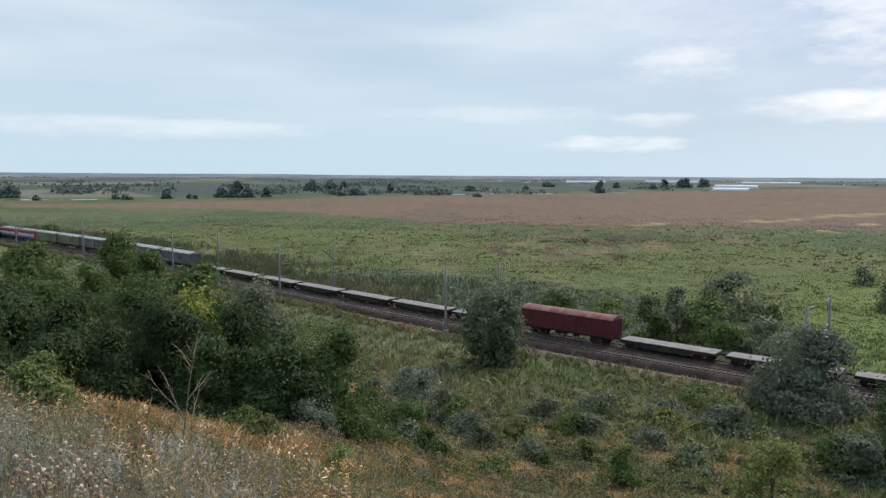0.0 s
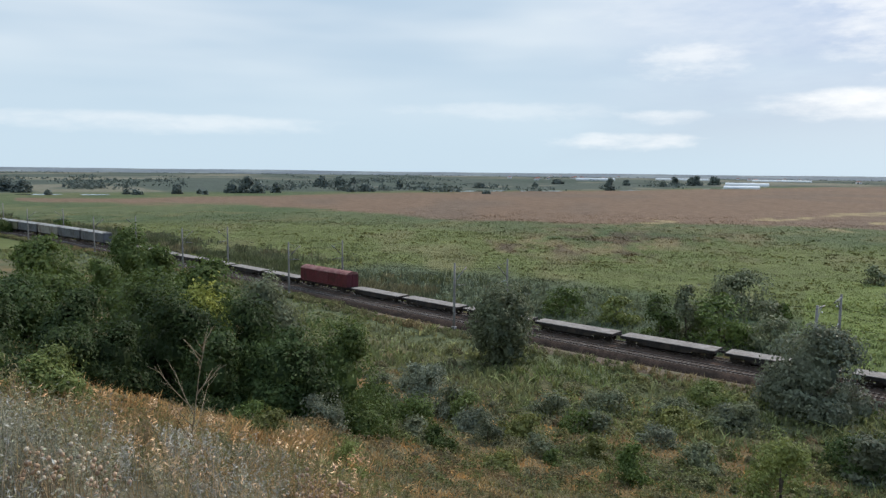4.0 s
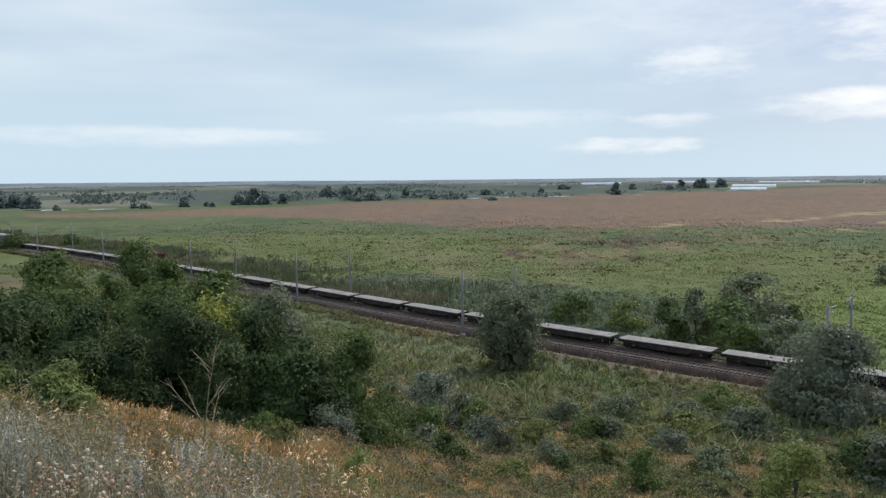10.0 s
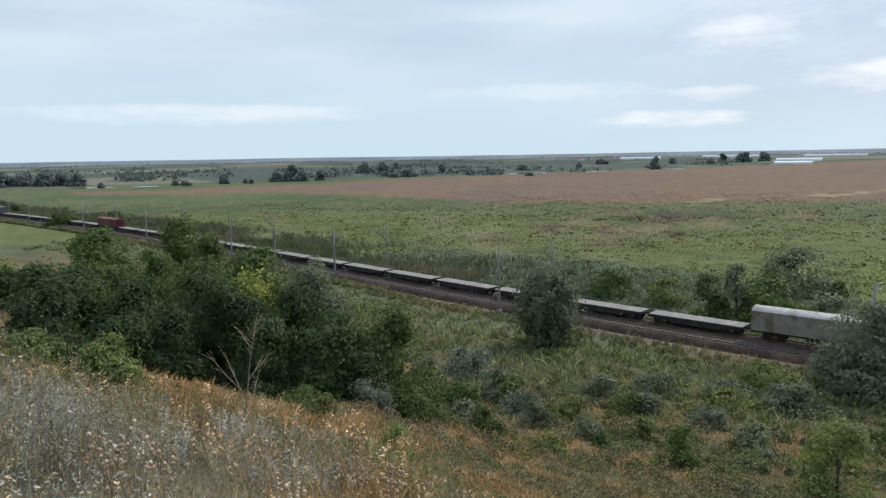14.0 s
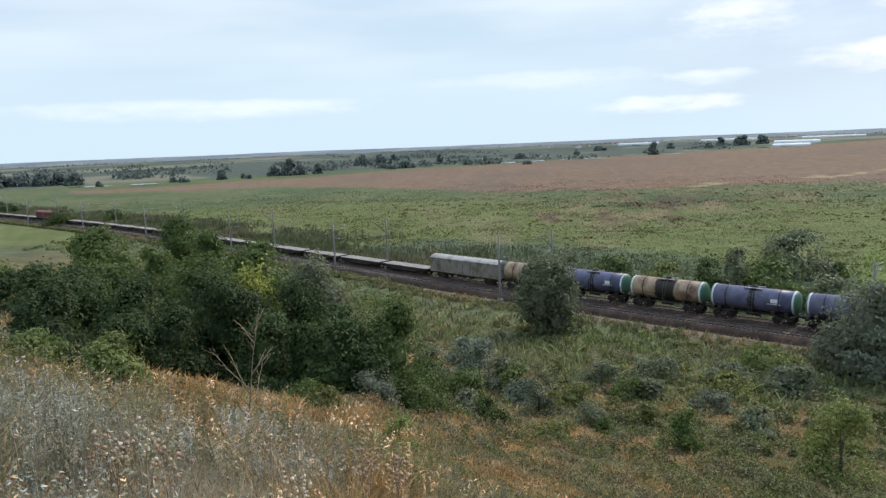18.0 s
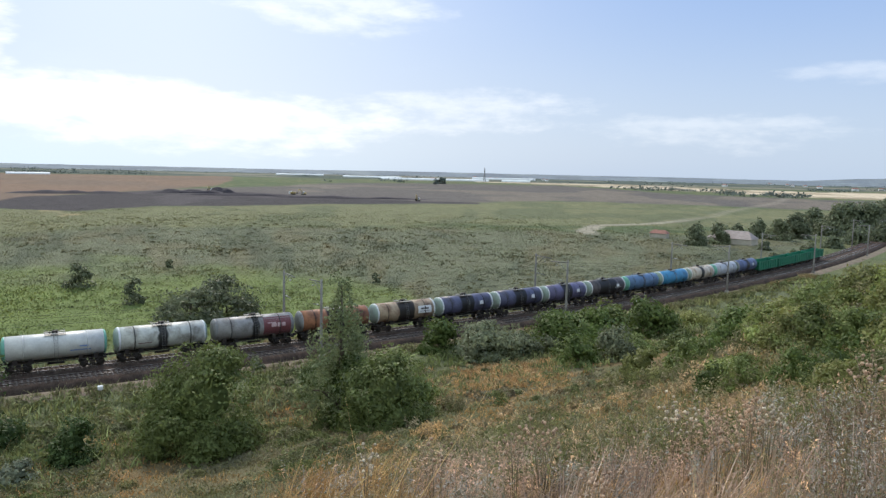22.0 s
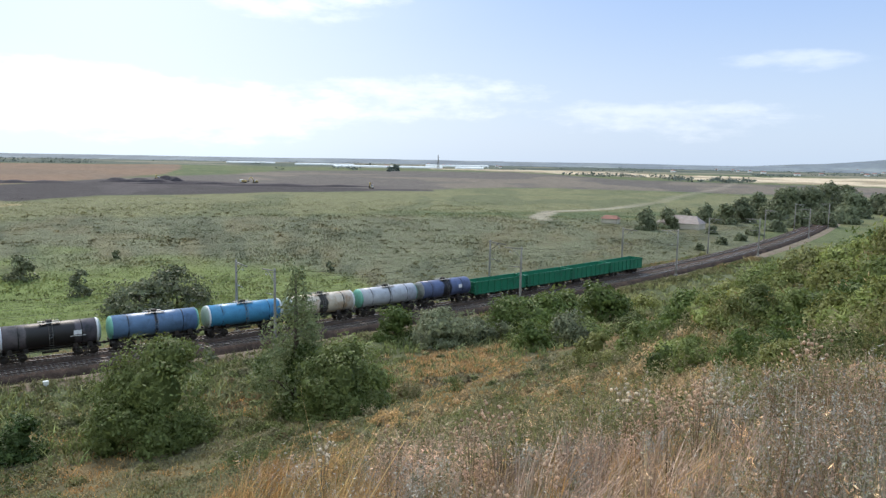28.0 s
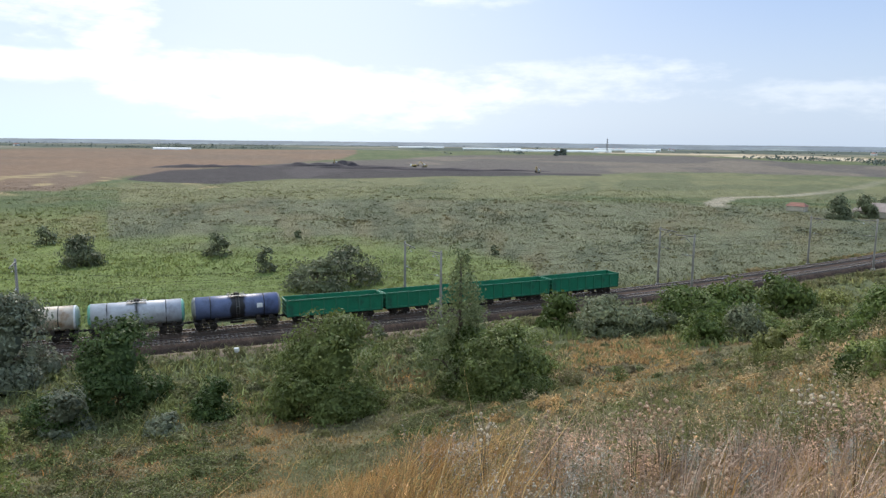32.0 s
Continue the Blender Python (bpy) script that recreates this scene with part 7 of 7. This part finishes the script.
for x, y, long, high in SHEDS:
    long_shed(x, y, -math.degrees(math.atan2(x, y)) + 4, long, 14, high)


def settlement():
    """Pale houses of the far villages."""
    rng = np.random.default_rng(23)
    base = house(600, 4100, -10, 16, 10, 5, 3, M_shed, M_tile, "house", "small pale house of a far village", 2)
    base["group"] = "village houses"
    for k in range(46):
        az = rng.choice([rng.normal(8, 3), rng.normal(24, 4), rng.normal(72, 4), rng.normal(96, 3), rng.normal(103, 3)])
        r = rng.uniform(2300, 4100)
        copy_thing(base, pose(r * math.sin(radians(az)), r * math.cos(radians(az)), PLAIN, 0, 0, float(rng.uniform(0, 180))))
    for k in range(14):
        az = rng.uniform(99, 108)
        f = rng.uniform(0.3, 0.8)
        r = 4200 + 450 * f
        top = 12 + 60 * float(step(96, 108, az)) + 60 * float(step(103, 114, az)) + 20
        copy_thing(base, pose(r * math.sin(radians(az)), r * math.cos(radians(az)), top * f * 0.62, 0, 0, float(rng.uniform(0, 180))))


settlement()


def ribbon(points, wide, z, ragged, seed):
    """A strip of uneven width through a few bends."""
    rng = np.random.default_rng(seed)
    p = np.array(points, float)
    t = np.linspace(0, len(p) - 1, 40 * (len(p) - 1))
    x, y = np.interp(t, np.arange(len(p)), p[:, 0]), np.interp(t, np.arange(len(p)), p[:, 1])
    dx, dy = np.gradient(x), np.gradient(y)
    l = np.hypot(dx, dy)
    w = wide * (1 + ragged * (grain(t * 7, t * 0, 1.7, seed) - 0.5)) / 2
    a = np.stack([x - dy / l * w, y + dx / l * w, np.full_like(x, z)], -1)
    b = np.stack([x + dy / l * w, y - dx / l * w, np.full_like(x, z)], -1)
    v = np.stack([a, b], 1).reshape(-1, 3)
    i = np.arange(len(t) - 1)[:, None] * 2
    return v, i + np.array([0, 1, 3, 2])


CHANNELS = [[(-560, 720), (-500, 712)], [(-400, 668), (-380, 668), (-362, 670)], [(-345, 676), (-322, 682)], [(-30, 905), (20, 945), (70, 985)], [(90, 992), (150, 1008)],
            [(248, 1085), (275, 1100)], [(440, 1270), (500, 1315), (560, 1370)]]
for k, pts in enumerate(CHANNELS):
    v, f = ribbon(pts, 16, PLAIN + 0.35, 1.2, 40 + k)
    tagged(new("water_channel", triangles("water_channel", v, f, [M_water])), "still pale water of a marsh channel", "water", "marsh channels", kind="structure")


def excavator(x, y, turn, reach):
    ob = tagged(new("excavator"), "tracked yellow excavator working on dark peat", "excavator", "excavators on the peat field")
    ob.matrix_world = pose(x, y, float(land(x, y)[0]), 0, 0, turn)
    for sy in (-1, 1):
        a, b = sorted((sy * 0.9, sy * 1.6))
        part("crawler", Geo().box(-2.2, 2.2, a, b, 0, 0.95, 0.3), M_under, ob)
    part("body", Geo().box(-2.6, 1.2, -1.5, 1.5, 1.1, 2.4, 0.2), M_machine, ob)
    cab = part("cab", Geo().box(0.3, 1.7, 0.2, 1.5, 1.3, 3.2, 0.15), M_white, ob)
    part("cab_window", Geo().box(1.69, 1.74, 0.35, 1.35, 2.1, 3.0, 0.02), M_glass, cab)
    part("boom", Geo().tube([(1.0, -0.3, 1.9), (3.2, -0.3, 5.2), (5.6, -0.3, 5.6)], [0.4, 0.35, 0.25], 6), M_machine, ob)
    part("stick", Geo().tube([(5.6, -0.3, 5.6), (5.6 + reach, -0.3, 2.2)], [0.28, 0.2], 6), M_machine, ob)
    part("bucket", Geo().box(5.2 + reach, 6.3 + reach, -0.9, 0.3, 1.2, 2.3, 0.25), M_under, ob)
    return ob


excavator(640, 528, 200, 1.2)
excavator(636, 408, 160, 2.0)
excavator(592, 262, 190, 0.8)


def lorry(x, y, turn):
    ob = tagged(new("lorry"), "white-cabbed tipper lorry on the peat field", "lorry")
    ob.matrix_world = pose(x, y, float(land(x, y)[0]), 0, 0, turn)
    part("cab", Geo().box(2.0, 4.2, -1.25, 1.25, 0.9, 3.1, 0.2), M_white, ob)
    part("tipper", Geo().box(-4.0, 1.7, -1.3, 1.3, 1.2, 2.8, 0.1), M_machine, ob)
    part("chassis", Geo().box(-4.0, 4.0, -0.5, 0.5, 0.7, 1.15, 0.05), M_under, ob)
    for xx in (-3.0, -1.6, 3.0):
        for sy in (-1, 1):
            part("wheel", Geo().lathe_y([(sy * 0.85, 0.35), (sy * 0.88, 0.52), (sy * 1.2, 0.52), (sy * 1.22, 0.3)], 14, xx, 0.52), M_under, ob)
    return ob


lorry(628, 416, 70)


def heap(x, y, long, wide, high, turn, seed):
    n, m = 28, 10
    u, w = np.meshgrid(np.linspace(-1, 1, n), np.linspace(-1, 1, m), indexing="ij")
    z = high * np.clip(1 - w ** 2, 0, 1) * np.clip(1 - np.abs(u) ** 3, 0, 1) * (0.55 + 0.9 * grain(u * 4, w * 2, 0.8, seed))
    v = np.stack([u * long / 2, w * wide / 2, z], -1).reshape(-1, 3)
    i, j = np.meshgrid(np.arange(n - 1), np.arange(m - 1), indexing="ij")
    a = i * m + j
    ob = tagged(new("peat_mound", triangles("peat_mound", v, np.stack([a, a + m, a + m + 1, a + 1], -1).reshape(-1, 4), [M_peat], smooth=True)),
                "long dark heap of dug peat", "peat heap", "peat heaps")
    ob.matrix_world = pose(x, y, PLAIN - 0.2, 0, 0, turn)


heap(575, 500, 70, 14, 4.0, -42, 1)
heap(612, 492, 34, 14, 4.5, -42, 2)
heap(480, 545, 110, 14, 2.5, -38, 3)
heap(560, 430, 120, 10, 2.0, -52, 4)
heap(590, 330, 160, 9, 2.0, -62, 5)


def pylon(x, y, high):
    ob = tagged(new("radio_mast"), "thin lattice radio mast far on the plain", "radio mast")
    ob.matrix_world = pose(x, y, PLAIN)
    for sx, sy in ((-1, -1), (1, -1), (1, 1), (-1, 1)):
        part("leg", Geo().tube([(sx * 3, sy * 3, 0), (sx * 1.0, sy * 1.0, high * 0.6), (sx * 2.0, sy * 0.6, high)], 0.45, 5), M_steel, ob)
    g = Geo()
    for k in range(1, 6):
        z = high * k / 6
        w = 3 - 2 * k / 6
        g.tube([(-w, -w, z), (w, w, z)], 0.2, 4).tube([(w, -w, z), (-w, w, z)], 0.2, 4)
    part("bracing", g, M_steel, ob)


pylon(2110, 715, 42)
# a white signal post and a low relay box beside the line


def signal_post(s, off, high, label):
    x, y, th = track(s, off)
    z = float(land(float(x), float(y))[0])
    ob = tagged(new("marker_post"), label, "marker post")
    ob.matrix_world = pose(float(x), float(y), z, 0, 0, math.degrees(math.pi / 2 - th))
    part("post", Geo().tube([(0, 0, 0), (0, 0, high)], 0.13, 8), M_white, ob)
    part("head", Geo().box(-0.28, 0.28, -0.2, 0.2, high - 0.25, high + 0.2, 0.05), M_white, ob)


signal_post(246.5, -3.4, 2.0, "short white marker post beside the ballast")
signal_post(152, -5.2, 0.8, "low white trackside box on a stub post")

# ---------------------------------------------------------------- what moves
def gone(t):
    """Metres that the train has gone since 20.6 s."""
    return (t - 20.6) * (15.17 if t < 20.6 else 15.36)


def motions():
    times = [0.0, 0.1] + [float(k) for k in range(1, 32)] + [31.9, 32.0]
    for wagon, middle in TRAIN:
        rows = []
        for t in times:
            x, y, th = track(middle - gone(t), SPACING)
            rows.append((t, pose(float(x), float(y), 0.0, 0, 0, math.degrees(math.atan2(-math.cos(th), -math.sin(th))))))
        walk(wagon, rows)


motions()
